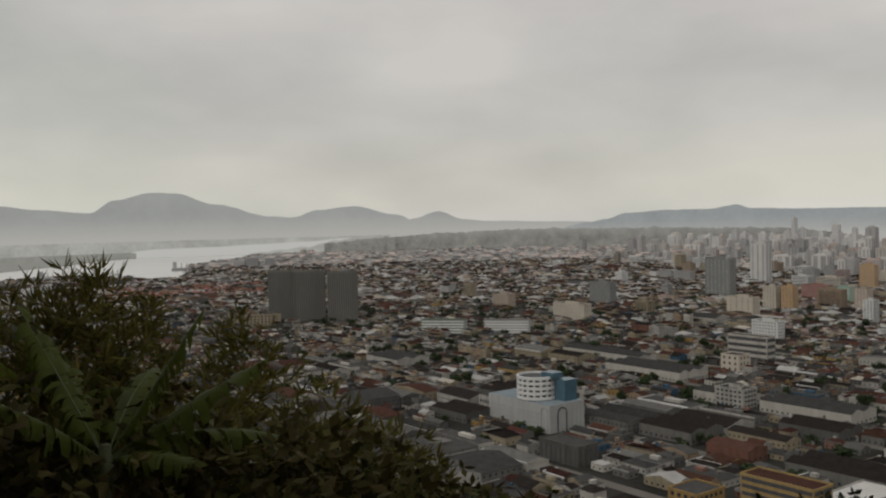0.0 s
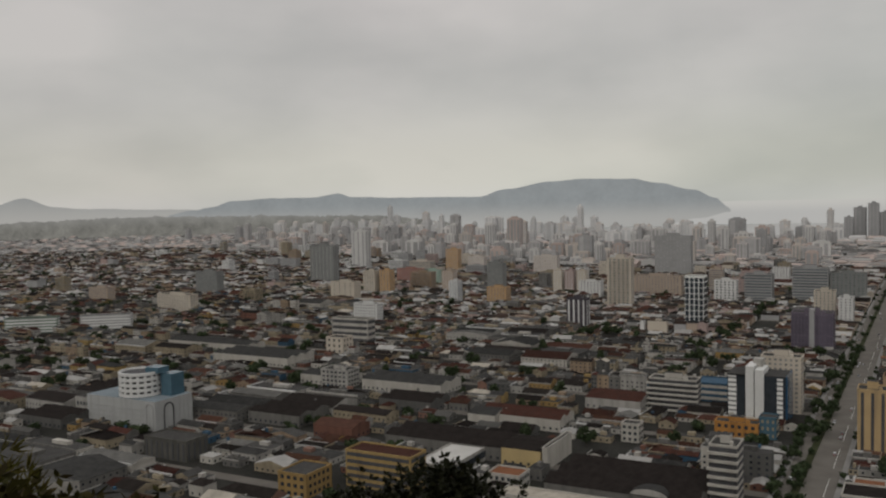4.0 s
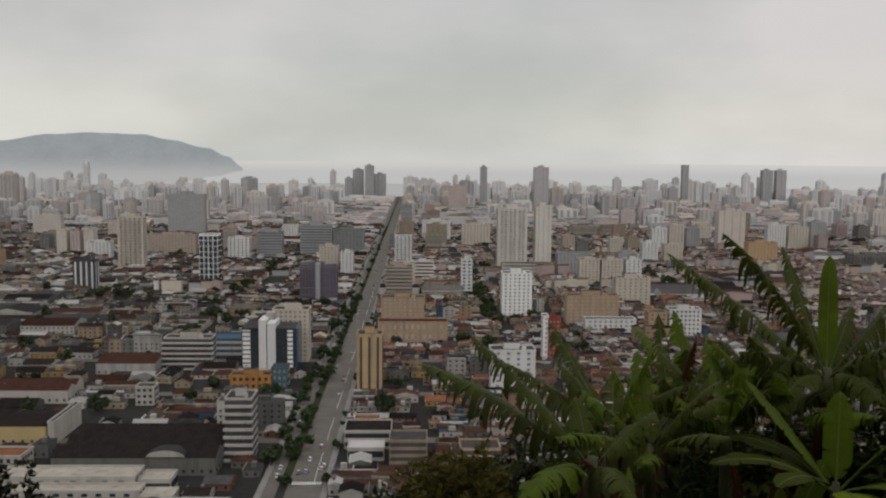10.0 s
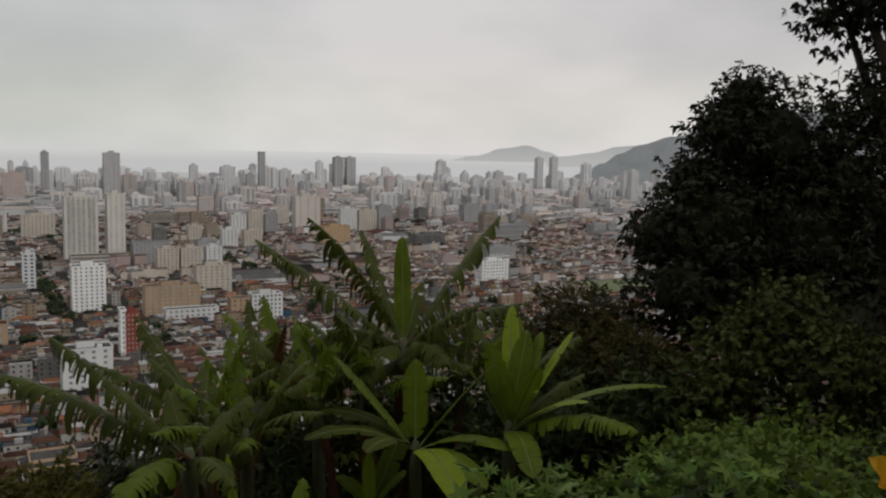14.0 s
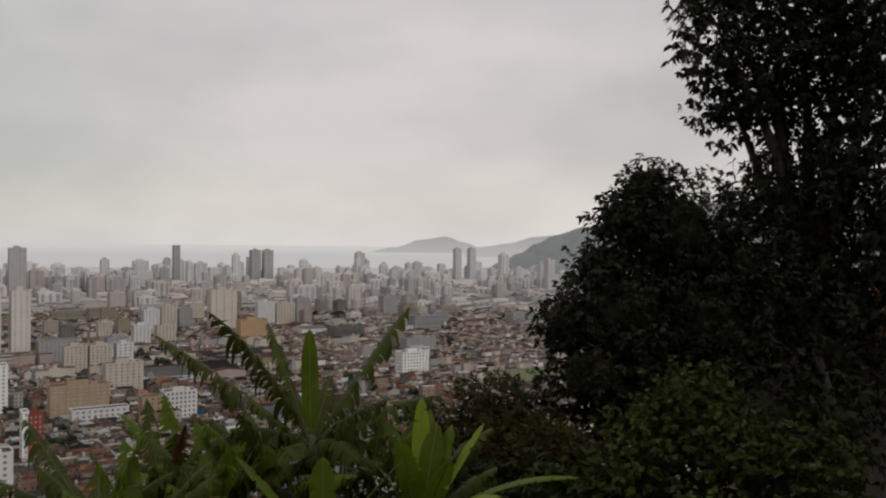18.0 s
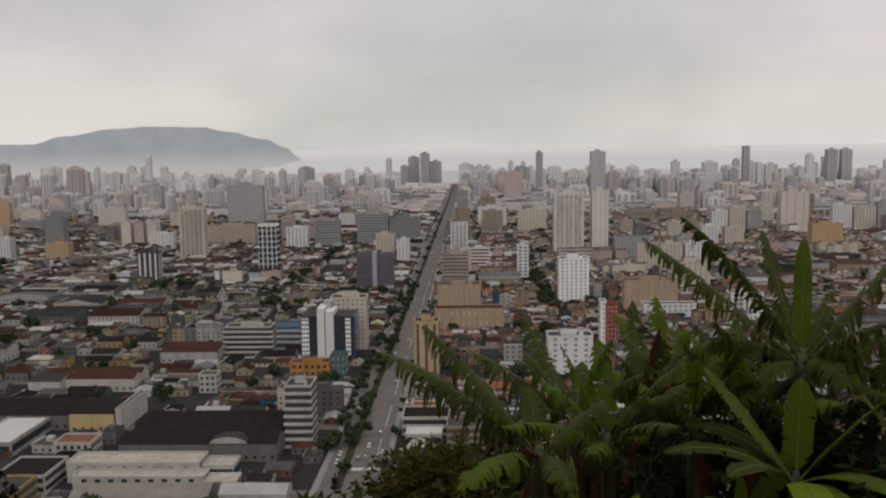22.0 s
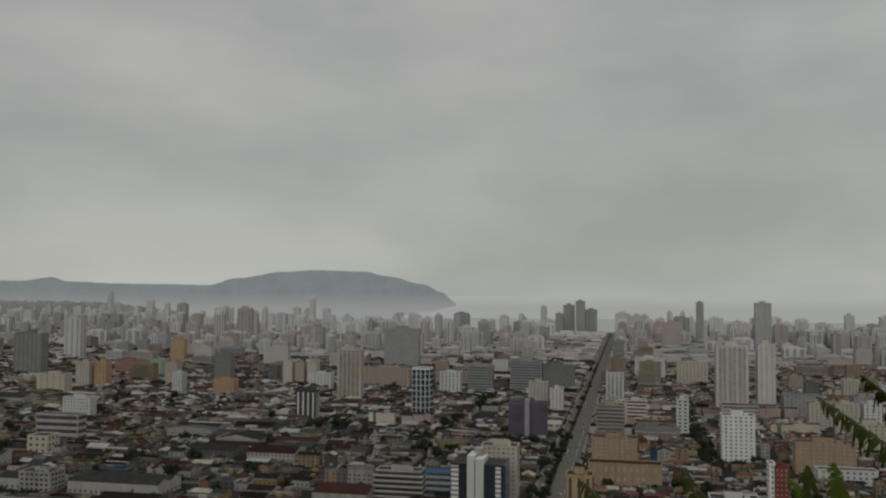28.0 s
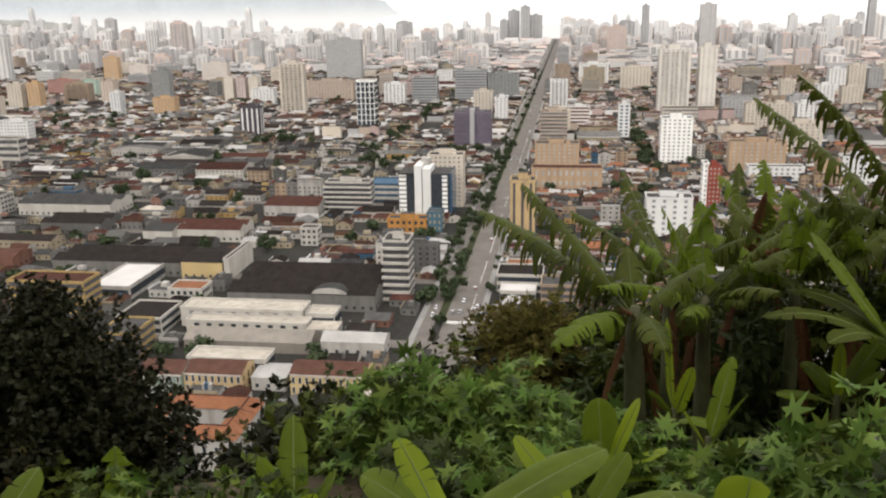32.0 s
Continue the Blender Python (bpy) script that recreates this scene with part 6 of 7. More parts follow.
def build_ship(az, r, length, label):
    x, y, _ = polar(az, r)
    root = thing("ship", pose(x, y, 0.1, 0, 0, 18), label, "ship")
    h = length * 0.09
    w = length * 0.075
    v = [(-length / 2, -w, 0), (length * 0.38, -w, 0), (length / 2, 0, 0), (length * 0.38, w, 0), (-length / 2, w, 0)]
    v += [(x_, y_ * 1.1, h) for x_, y_, _ in v]
    f = [tuple((i, (i + 1) % 5, 5 + (i + 1) % 5, 5 + i)) for i in range(5)] + [(5, 6, 7, 8, 9)]
    mesh_object("hull", v, f, M["far_slate"], None, root)
    s = Soup(["far_grey"])
    s.box(Matrix.Identity(4), -length * 0.46, -length * 0.34, -w * 0.8, w * 0.8, h, h * 3.2, "far_grey")
    s.make("bridge", root)
    for k in range(4):
        s = Soup(["far_slate"])
        c_ = -length * 0.2 + k * length * 0.16
        s.box(Matrix.Identity(4), c_ - 1.2, c_ + 1.2, -1.2, 1.2, h, h * 2.6, "far_slate")
        s.make("crane_post", root)


build_ship(15.9, 3215, 110, "dark moored cargo ship with deck cranes on the river")
build_ship(23.5, 2960, 90, "dark small cargo ship moored at the bank")


def port_crane(az, r, h):
    x, y, _ = polar(az, r)
    root = thing("port_crane", pose(x, y, 0, 0, 0, rt.uniform(0, 180)), "hazy grey harbour crane on the quay", "crane", "harbour cranes")
    for dx in (-6, 6):
        for dy in (-5, 5):
            s = Soup(["far_slate"])
            s.box(Matrix.Identity(4), dx - 0.9, dx + 0.9, dy - 0.9, dy + 0.9, 0, h * 0.6, "far_slate")
            s.make("leg", root)
    s = Soup(["far_slate"])
    s.box(Matrix.Identity(4), -7, 7, -6, 6, h * 0.6, h * 0.68, "far_slate", bottom=True)
    s.make("portal", root)
    v, f = tube([Vector((0, 0, h * 0.68)), Vector((0, 0, h)), Vector((26, 0, h * 1.15))], [1.6, 1.3, 0.7], 6)
    mesh_object("boom", v, f, M["far_slate"], None, root)


for az_, rr_, h_ in ((3.6, 4300, 60), (2.9, 4350, 66), (4.4, 4250, 52), (10.5, 3750, 34), (12.2, 3420, 30), (20, 2830, 26), (8.5, 3900, 34)):
    port_crane(az_, rr_, h_)
silo = thing("port_terminal", pose(*polar(12.0, 3330), 0, 0, 20), "grey grain terminal with silos and conveyor on the quay", "terminal")
for k_, (a_, b_, h_) in enumerate(((-70, -30, 26), (-26, 20, 34), (24, 44, 22), (48, 80, 30))):
    s_ = Soup(["far_grey", "far_slate"])
    s_.box(Matrix.Identity(4), a_, b_, -14, 14, 0, h_, "far_slate" if k_ % 2 else "far_grey")
    s_.make("silo", silo)



# ---- plants on the hillside ----
def banana_leaf(root, tip, width, arch, mat, ragged, rg, droop=0.35):
    """One banana leaf from the plant's crown (the origin) to tip: a blade with its midrib, split by wind into
    strips that hang down on their own; a young leaf stays nearly whole."""
    tip = Vector(tip)
    length = tip.length
    if ragged > 0.5:
        width *= 1.4
    mid = tip * 0.5 + Vector((0, 0, arch * length))
    n = max(26, int(length * (46 if ragged > 0.5 else 26)))

    def at_s(s):
        return mid * (2 * s * (1 - s)) + tip * (s * s)

    side0 = tip.cross(Vector((0, 0, 1)))
    if side0.length < 0.3 * length:
        side0 = Vector((0.28, 0.95, 0)) + side0 / max(length, 0.01)
    side0.normalize()
    down = Vector((0, 0, -1))
    torn = ragged > 0.5
    fold = rg.uniform(0.15, 0.4) if not torn else rg.uniform(0.0, 0.25)
    v, f = [tuple(at_s(0.13 + 0.87 * i / n)) for i in range(n + 1)], []

    def outline(s):
        q = max(0.0, (s - 0.13) / 0.87)
        return width * (0.05 + 0.95 * min(1.0, q * 5.5) ** 0.7 * max(0.0, 1 - max(0.0, (q - 0.55) / 0.45) ** 2.2) ** 0.6)

    for sgn in (-1, 1):
        i = 0
        sway = 0.0
        while i < n:
            # one strip spans a few veins; whole leaves are cut only now and then
            run = rg.choice((1, 1, 2, 2, 3, 4, 6)) if torn else rg.choice((3, 5, 8, 12)) if ragged > 0.25 else n
            run = min(run, n - i)
            sag = rg.uniform(0.35, 1.5) * ragged if torn else droop * rg.uniform(0.1, 0.5)
            sway = 0.5 * sway + 0.5 * rg.uniform(-0.25, 0.35) * ragged
            reach = rg.uniform(0.75, 1.05) if torn else rg.uniform(0.93, 1.0)
            lost = torn and rg.random() < 0.05
            rows = []
            for j in range(run + 1):
                s = 0.13 + 0.87 * (i + j) / n
                p = at_s(s)
                d = (at_s(min(1.0, s + 0.02)) - at_s(s - 0.02)).normalized()
                side = (side0 - d * side0.dot(d)).normalized() * sgn
                up = side.cross(d) * -sgn
                if up.z < 0:
                    up = -up
                w = outline(s) * reach
                # a strip narrows towards its free end
                pinch = 0.0
                if run < n:
                    t_ = j / run - 0.5
                    pinch = -t_ * (0.5 if torn else 0.12) * run * 0.87 / n * length
                trio = []
                for q_, k_ in ((0.4, 0.1), (0.75, 0.5), (1.0, 1.0)):
                    trio.append(p + side * (w * q_ * (1 - 0.35 * k_ * min(1, sag))) + up * (w * fold * q_ * (1 - 0.7 * q_)) + down * (w * sag * k_)
                                + d * (w * q_ * (0.12 + sway * k_) + pinch * k_))
                rows.append(trio)
            i += run
            if lost:
                continue
            k0 = len(v)
            for trio in rows:
                v += [tuple(q) for q in trio]
            for j in range(run):
                m0, a = i - run + j, k0 + 3 * j
                for quad in ((m0, a, a + 3, m0 + 1), (a, a + 1, a + 4, a + 3), (a + 1, a + 2, a + 5, a + 4)):
                    f.append(quad if sgn > 0 else tuple(reversed(quad)))
    blade = mesh_object("leaf", v, f, M[mat], None, root, True)
    pts = [at_s(i / 12) for i in range(13)]
    rv, rf = tube(pts, [(0.010 * (1 - 0.85 * i / 12) * min(1.3, length) + 0.002) * (0.7 if torn else 1) for i in range(13)], 5)
    mesh_object("midrib", rv, rf, M["dry_leaf" if mat == "dry_leaf" else "midrib_dark" if torn else "midrib"], None, blade, True)
    return blade


def banana_plant(x, y, z, leaves, label, seed, stem_r=0.09, extra_dry=2):
    """leaves: tip x, y, z from the crown, half width, arch, material key, raggedness."""
    rg = random.Random(seed)
    g = hill_z(x, y) - 0.1
    root = thing("banana_plant", pose(x, y, z), label, "banana plant", "banana plants on the slope")
    pts = [Vector((0.12, -0.05, g - z)), Vector((0.06, -0.02, (g - z) * 0.55)), Vector((0, 0, -0.15)), Vector((0, 0, 0.12))]
    tv, tf = tube(pts, [stem_r * 1.35, stem_r * 1.1, stem_r * 0.8, stem_r * 0.4], 10)
    mesh_object("stem", tv, tf, M["stem"], None, root, True)
    for lx, ly, lz, w, arch, mat, rag in leaves:
        banana_leaf(root, (lx, ly, lz), w, arch, mat, rag, rg)
    for i in range(extra_dry):
        a = rg.uniform(0, 6.28)
        L = min(1.3, (z - g) * 0.8)
        if L > 0.4:
            banana_leaf(root, (0.35 * math.cos(a), 0.35 * math.sin(a), -L), 0.055, 0.25, "dry_leaf", 0.9, rg, 0.6)
    return root


D_, O_, B_ = "banana", "banana_dark", "banana_bright"
banana_plant(10.23, 2.01, 147.61, [(0.02, 1.85, 1.25, 0.17, 0.05, O_, 0.95), (-1.42, 0.76, 1.65, 0.15, 0.13, O_, 1.0), (0.77, 0.72, 1.34, 0.1, 0.03, O_, 1.0), (0.19, 0.07, 1.33, 0.13, 0.0, D_, 0.05),
             (0.74, -1.06, 1.58, 0.19, 0.02, O_, 0.8), (1.06, -1.44, 0.44, 0.17, 0.12, O_, 0.9), (-0.47, -0.96, 0.66, 0.14, 0.12, O_, 0.95), (-0.49, 0.82, 0.28, 0.16, 0.2, O_, 1.0),
             (-0.20, 1.23, 0.03, 0.15, 0.22, O_, 0.9), (-0.61, -0.64, -0.03, 0.17, 0.35, O_, 0.8), (-0.89, 0.33, -0.28, 0.17, 0.4, O_, 0.8), (0.86, -0.29, 0.14, 0.12, 0.1, "dry_leaf", 1.0),
             (0.33, 0.41, 0.60, 0.13, 0.05, O_, 0.9), (0.73, -0.09, 0.71, 0.12, 0.02, O_, 0.7), (0.62, -0.87, -0.25, 0.17, 0.3, O_, 0.8)],
             "tall banana plant with wind-torn dark green leaves", 11, 0.11, 3)
banana_plant(7.21, 3.37, 147.18, [(0.28, 2.12, 0.63, 0.17, 0.1, O_, 0.95), (-0.10, 1.25, 1.09, 0.15, 0.09, O_, 1.0), (-0.90, 0.23, -0.06, 0.17, 0.3, D_, 0.6), (0.34, 0.67, 0.05, 0.14, 0.15, O_, 0.9),
             (0.47, 0.41, 0.50, 0.14, 0.06, O_, 0.9), (-0.31, -0.04, 0.20, 0.06, 0.1, "dry_leaf", 0.6), (0.49, -0.40, 0.49, 0.14, 0.12, O_, 0.9), (-0.50, -0.61, 0.01, 0.14, 0.3, O_, 0.8),
             (0.41, 0.54, -0.49, 0.14, 0.3, O_, 0.8)],
             "banana plant with two long ragged leaves reaching out", 12, 0.1, 2)
banana_plant(8.47, 3.73, 147.09, [(-0.07, 1.26, 0.62, 0.16, 0.1, O_, 0.95), (0.03, 0.65, 0.68, 0.15, 0.14, O_, 0.9), (-0.04, -0.43, 0.97, 0.19, 0.13, D_, 0.85), (0.78, 1.17, 0.96, 0.14, 0.04, O_, 1.0),
             (0.15, -0.69, 0.62, 0.15, 0.2, O_, 0.9), (-0.62, 0.16, 0.25, 0.15, 0.3, O_, 0.9), (-0.52, -0.60, -0.18, 0.16, 0.4, O_, 0.8), (0.73, 0.33, 0.48, 0.14, 0.05, O_, 0.9),
             (-0.20, -0.89, 0.08, 0.15, 0.3, O_, 0.8)],
             "banana plant with arching torn leaves", 13, 0.1, 3)
banana_plant(9.44, 3.45, 147.01, [(0.59, 0.42, 1.14, 0.13, 0.0, O_, 1.0), (-0.40, -0.37, 1.08, 0.07, 0.02, "dry_leaf", 1.0), (-0.63, -0.64, 0.60, 0.11, 0.12, "dry_leaf", 0.9), (0.41, -0.65, 0.83, 0.16, 0.2, O_, 1.0),
             (0.09, 0.61, 0.48, 0.15, 0.15, O_, 1.0), (-0.59, -0.80, 0.24, 0.16, 0.3, O_, 0.8), (-0.69, -0.15, 0.71, 0.1, 0.1, O_, 1.0), (0.50, -0.25, 0.71, 0.12, 0.05, O_, 1.0)],
             "banana plant with a tattered upright leaf and dry brown leaves", 14, 0.1, 4)
banana_plant(8.68, 1.58, 146.89, [(-0.08, 0.85, 0.98, 0.15, 0.02, D_, 0.35), (0.29, 0.06, 0.91, 0.14, 0.02, D_, 0.3), (-0.10, -0.79, 0.99, 0.15, 0.06, D_, 0.4), (-1.23, -0.62, -0.01, 0.17, 0.28, B_, 0.2),
             (-0.64, 0.99, 0.27, 0.17, 0.28, O_, 0.35), (0.06, 1.08, 0.34, 0.16, 0.28, O_, 0.4), (-0.90, -0.82, 0.01, 0.15, 0.25, D_, 0.3), (-0.68, 0.37, 0.20, 0.15, 0.35, O_, 0.5),
             (-0.39, -1.02, 0.21, 0.15, 0.25, D_, 0.4)],
             "young banana plant with broad whole green leaves", 15, 0.08, 1)
banana_plant(8.89, 0.64, 147.09, [(-0.02, 0.22, 0.95, 0.15, 0.02, D_, 0.3), (0.31, -0.14, 1.03, 0.14, 0.02, D_, 0.3), (0.70, 0.05, 1.22, 0.1, 0.02, B_, 0.4), (0.31, -0.30, 1.02, 0.12, 0.02, D_, 0.3),
             (0.21, -0.63, 1.06, 0.11, 0.04, B_, 0.3), (-0.39, -0.79, 0.48, 0.13, 0.2, B_, 0.4), (0.05, -1.58, 0.57, 0.11, 0.2, D_, 0.5), (-0.62, -1.26, 0.29, 0.18, 0.25, D_, 0.6),
             (-0.39, -0.30, 0.81, 0.15, 0.05, D_, 0.3), (0.61, -0.76, 0.51, 0.12, 0.15, O_, 0.9), (-0.14, 0.44, 0.71, 0.15, 0.08, D_, 0.4), (-0.99, -0.30, -0.10, 0.15, 0.3, D_, 0.4)],
             "young banana plant with upright green leaves", 16, 0.08, 1)
banana_plant(6.92, 2.77, 146.48, [(0.13, 0.18, 0.86, 0.075, 0.0, B_, 0.45), (-0.02, -0.17, 0.55, 0.07, 0.04, B_, 0.45), (-0.28, 0.08, 0.36, 0.09, 0.1, D_, 0.3), (-0.00, -0.43, 0.07, 0.1, 0.2, D_, 0.4)],
             "banana shoot with one tall bright new leaf", 17, 0.05, 0)
banana_plant(6.35, 2.15, 146.65, [(0.33, 0.01, 0.67, 0.085, 0.03, D_, 0.5), (0.02, -0.27, 0.54, 0.11, 0.08, D_, 0.3), (-0.19, 0.14, 0.40, 0.09, 0.05, B_, 0.4), (-0.22, -0.48, 0.31, 0.11, 0.2, D_, 0.3)],
             "banana shoot with a serrated young leaf", 18, 0.05, 0)
banana_plant(4.96, 2.15, 147.00, [(0.14, 0.15, 0.48, 0.13, 0.02, D_, 0.1), (0.20, -0.12, 0.54, 0.08, 0.02, B_, 0.2), (-0.28, 0.05, 0.33, 0.09, 0.05, B_, 0.2), (0.12, -0.38, 0.30, 0.11, 0.1, B_, 0.3),
             (0.13, -0.61, 0.23, 0.12, 0.1, D_, 0.2)],
             "young banana plant with upright smooth leaves", 19, 0.05, 0)
banana_plant(2.84, 1.44, 147.91, [(0.71, -0.24, 0.22, 0.13, 0.08, D_, 0.15), (-0.19, 0.31, 0.26, 0.13, 0.12, D_, 0.3), (0.06, 0.36, 0.31, 0.08, 0.05, B_, 0.3)],
             "banana plant with one long leaf beside the lookout", 20, 0.05, 0)
banana_plant(3.91, 1.56, 147.43, [(-0.06, 0.40, 0.38, 0.09, 0.02, B_, 0.05), (0.28, -0.07, 0.32, 0.1, 0.04, D_, 0.1), (0.15, -0.44, 0.27, 0.12, 0.1, D_, 0.1)],
             "small banana plant with a bright yellow-green leaf", 21, 0.04, 0)
banana_plant(3.27, 0.47, 148.09, [(0.11, 0.01, 0.26, 0.11, 0.12, B_, 0.1), (0.15, 0.36, 0.04, 0.12, 0.1, D_, 0.1), (0.21, -0.26, 0.14, 0.12, 0.12, D_, 0.1)],
             "banana plant close to the lookout with broad bright leaves", 22, 0.04, 0)
banana_plant(8.57, 2.02, 146.27, [(0.09, 0.04, 0.59, 0.09, 0.0, B_, 0.2), (-0.56, 0.33, 0.20, 0.12, 0.2, D_, 0.3), (0.07, 0.38, 0.32, 0.13, 0.25, D_, 0.3), (0.11, -0.35, 0.41, 0.14, 0.2, D_, 0.3),
             (0.51, -0.28, 0.82, 0.16, 0.05, D_, 0.3)],
             "banana plant with a bright upright leaf among dark ones", 23, 0.06, 1)
banana_plant(2.39, 3.52, 146.98, [(0.15, 0.26, 0.63, 0.09, 0.03, D_, 0.6), (-0.06, 0.03, 0.58, 0.09, 0.05, D_, 0.55), (0.19, -0.20, 0.61, 0.09, 0.06, D_, 0.5), (0.28, -0.35, 0.49, 0.1, 0.1, D_, 0.5),
             (-0.38, -0.07, 0.65, 0.1, 0.12, D_, 0.4)],
             "young banana plant with notched green leaves", 24, 0.05, 0)
banana_plant(1.66, 3.34, 147.51, [(0.39, 0.20, 0.26, 0.1, 0.06, D_, 0.5), (0.05, 0.40, 0.62, 0.09, 0.03, D_, 0.6), (0.08, 0.19, 0.53, 0.08, 0.03, B_, 0.5), (0.14, -0.25, 0.30, 0.1, 0.1, D_, 0.3)],
             "young banana plant on the slope with pale green leaves", 25, 0.05, 0)
banana_plant(3.10, 2.91, 147.08, [(0.32, 0.39, 0.56, 0.09, 0.04, D_, 0.4), (-0.08, 0.17, 0.53, 0.09, 0.08, D_, 0.4), (0.21, -0.15, 0.45, 0.1, 0.08, D_, 0.3), (-0.04, -0.21, 0.43, 0.1, 0.05, B_, 0.2)],
             "young banana plant with narrow green leaves on the slope", 26, 0.05, 0)
banana_plant(-2.35, 6.1, 148.4, [(0.68, 0.18, 1.05, 0.13, 0.0, O_, 0.9), (-0.67, 0.22, 1.08, 0.14, 0.02, O_, 0.8), (1.02, 0.62, 0.6, 0.13, 0.05, O_, 0.9), (-0.53, -0.56, 0.56, 0.15, 0.1, O_, 0.8),
             (0.64, -0.11, 0.01, 0.15, 0.2, O_, 0.7), (-0.64, 0.44, 0.88, 0.14, 0.1, O_, 0.9), (1.07, 0.73, -0.02, 0.15, 0.2, O_, 0.8), (0.05, 0.98, 0.49, 0.15, 0.2, O_, 0.8)],
             "dark banana plant with tattered leaves in shade", 20, 0.09)


def wild_banana(az, r, el, n, seed, label, size=1.4, mats=(O_, O_, D_)):
    """A banana plant with its crown at elevation el as seen from the lookout."""
    rg = random.Random(seed)
    x, y, _ = polar(az, r)
    z = 150 + r * math.tan(radians(el))
    leaves = []
    for k in range(n):
        a = 2 * math.pi * (k + rg.uniform(-0.3, 0.3)) / n
        up = rg.uniform(0.35, 1.25)
        L = size * rg.uniform(0.75, 1.15)
        c = math.cos(min(1.3, up))
        leaves.append((L * c * math.cos(a), L * c * math.sin(a), L * math.sin(up) * 0.95 - 0.15, 0.135 * size / 1.3, rg.uniform(0.08, 0.22), rg.choice(mats), rg.uniform(0.6, 1.0)))
    banana_plant(x, y, z, leaves, label, seed, 0.08, 2)


for az_, r_, el_, n_, L_ in ((24, 8.5, -10.5, 7, 1.0), (-71, 11.2, -15.5, 8, 1.3), (-80, 11.6, -14.5, 8, 1.3), (-73.3, 9.6, -17.0, 9, 1.3), (-76.4, 10.2, -15.9, 9, 1.3), (-82.7, 10.4, -15.4, 8, 1.2), (-68.6, 8.8, -18.4, 9, 1.2), (-86, 10.2, -15.6, 8, 1.2)):
    wild_banana(az_, r_, el_, n_, int(500 - az_ * 3), "dark banana plant with wind-torn leaves in the thicket", L_)



def leaf_cloud(name, root, clumps, per_m2, size, aspect, mat, rg, droop=0.4, whorl=7, fill=0.55, lobes=0, face_up=0.5, core=0.0, open_above=99.0, joined=False):
    """Leaves in whorls through a set of ellipsoid clumps; every clump is one crown part. Clump: x, y, z, radius (from the root)."""
    v, f = [], []
    for cx, cy, cz, r in clumps:
        if not joined:
            v, f = [], []
        count = max(10, int(per_m2 * r * r))
        # opaque lump, added for the crown's dark inside; it blocks gaps between leaves
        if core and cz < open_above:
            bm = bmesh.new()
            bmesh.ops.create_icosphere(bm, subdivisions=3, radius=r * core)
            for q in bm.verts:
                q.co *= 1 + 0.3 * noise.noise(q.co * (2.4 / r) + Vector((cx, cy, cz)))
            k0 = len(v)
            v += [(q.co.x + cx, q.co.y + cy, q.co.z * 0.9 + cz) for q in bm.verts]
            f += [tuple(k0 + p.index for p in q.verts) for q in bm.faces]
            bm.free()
        for _ in range(count):
            d = Vector((rg.gauss(0, 1), rg.gauss(0, 1), rg.gauss(0, 1))).normalized()
            lump = 1 + 0.22 * noise.noise(d * 2.2 + Vector((cx, cy, cz)))
            q = d * r * lump * (rg.random() ** fill if rg.random() < 0.8 else rg.uniform(1.0, 1.13))
            q.z *= 0.9
            o = Vector((cx, cy, cz)) + q
            for _k in range(whorl):
                e_ = Vector((rg.gauss(0, 1), rg.gauss(0, 1), rg.gauss(0, 0.7) - droop)) + d * 0.7
                e_.normalize()
                L = size * rg.uniform(0.65, 1.25)
                nrm = Vector((rg.gauss(0, 0.6), rg.gauss(0, 0.6), face_up)) + d * 0.5
                s = e_.cross(nrm).normalized()
                n_ = s.cross(e_)
                k = len(v)
                if lobes:
                    c0 = o + e_ * L * 0.25
                    v.append(tuple(c0))
                    m_ = lobes * 2 - 1
                    for i in range(m_):
                        a = math.pi * 1.7 * (i / (m_ - 1) - 0.5)
                        rr = L * ((0.78 + 0.22 * math.cos(a)) if i % 2 == 0 else 0.34)
                        p = c0 + (e_ * math.cos(a) + s * math.sin(a)) * rr - n_ * (0.18 * rr)
                        v.append(tuple(p))
                    for i in range(m_ - 1):
                        f.append((k, k + 1 + i, k + 2 + i))
                else:
                    w = L * aspect
                    v += [tuple(o), tuple(o + e_ * L * 0.45 + s * w - n_ * w * 0.3), tuple(o + e_ * L - Vector((0, 0, L * droop * 0.3))), tuple(o + e_ * L * 0.45 - s * w - n_ * w * 0.3)]
                    f += [(k, k + 1, k + 2), (k, k + 2, k + 3)]
        if not joined:
            mesh_object(name, v, f, M[mat], None, root, True)
    if joined:
        mesh_object(name, v, f, M[mat], None, root, True)


def rel(clumps, o):
    return [(c[0] - o[0], c[1] - o[1], c[2] - o[2], c[3]) for c in clumps]


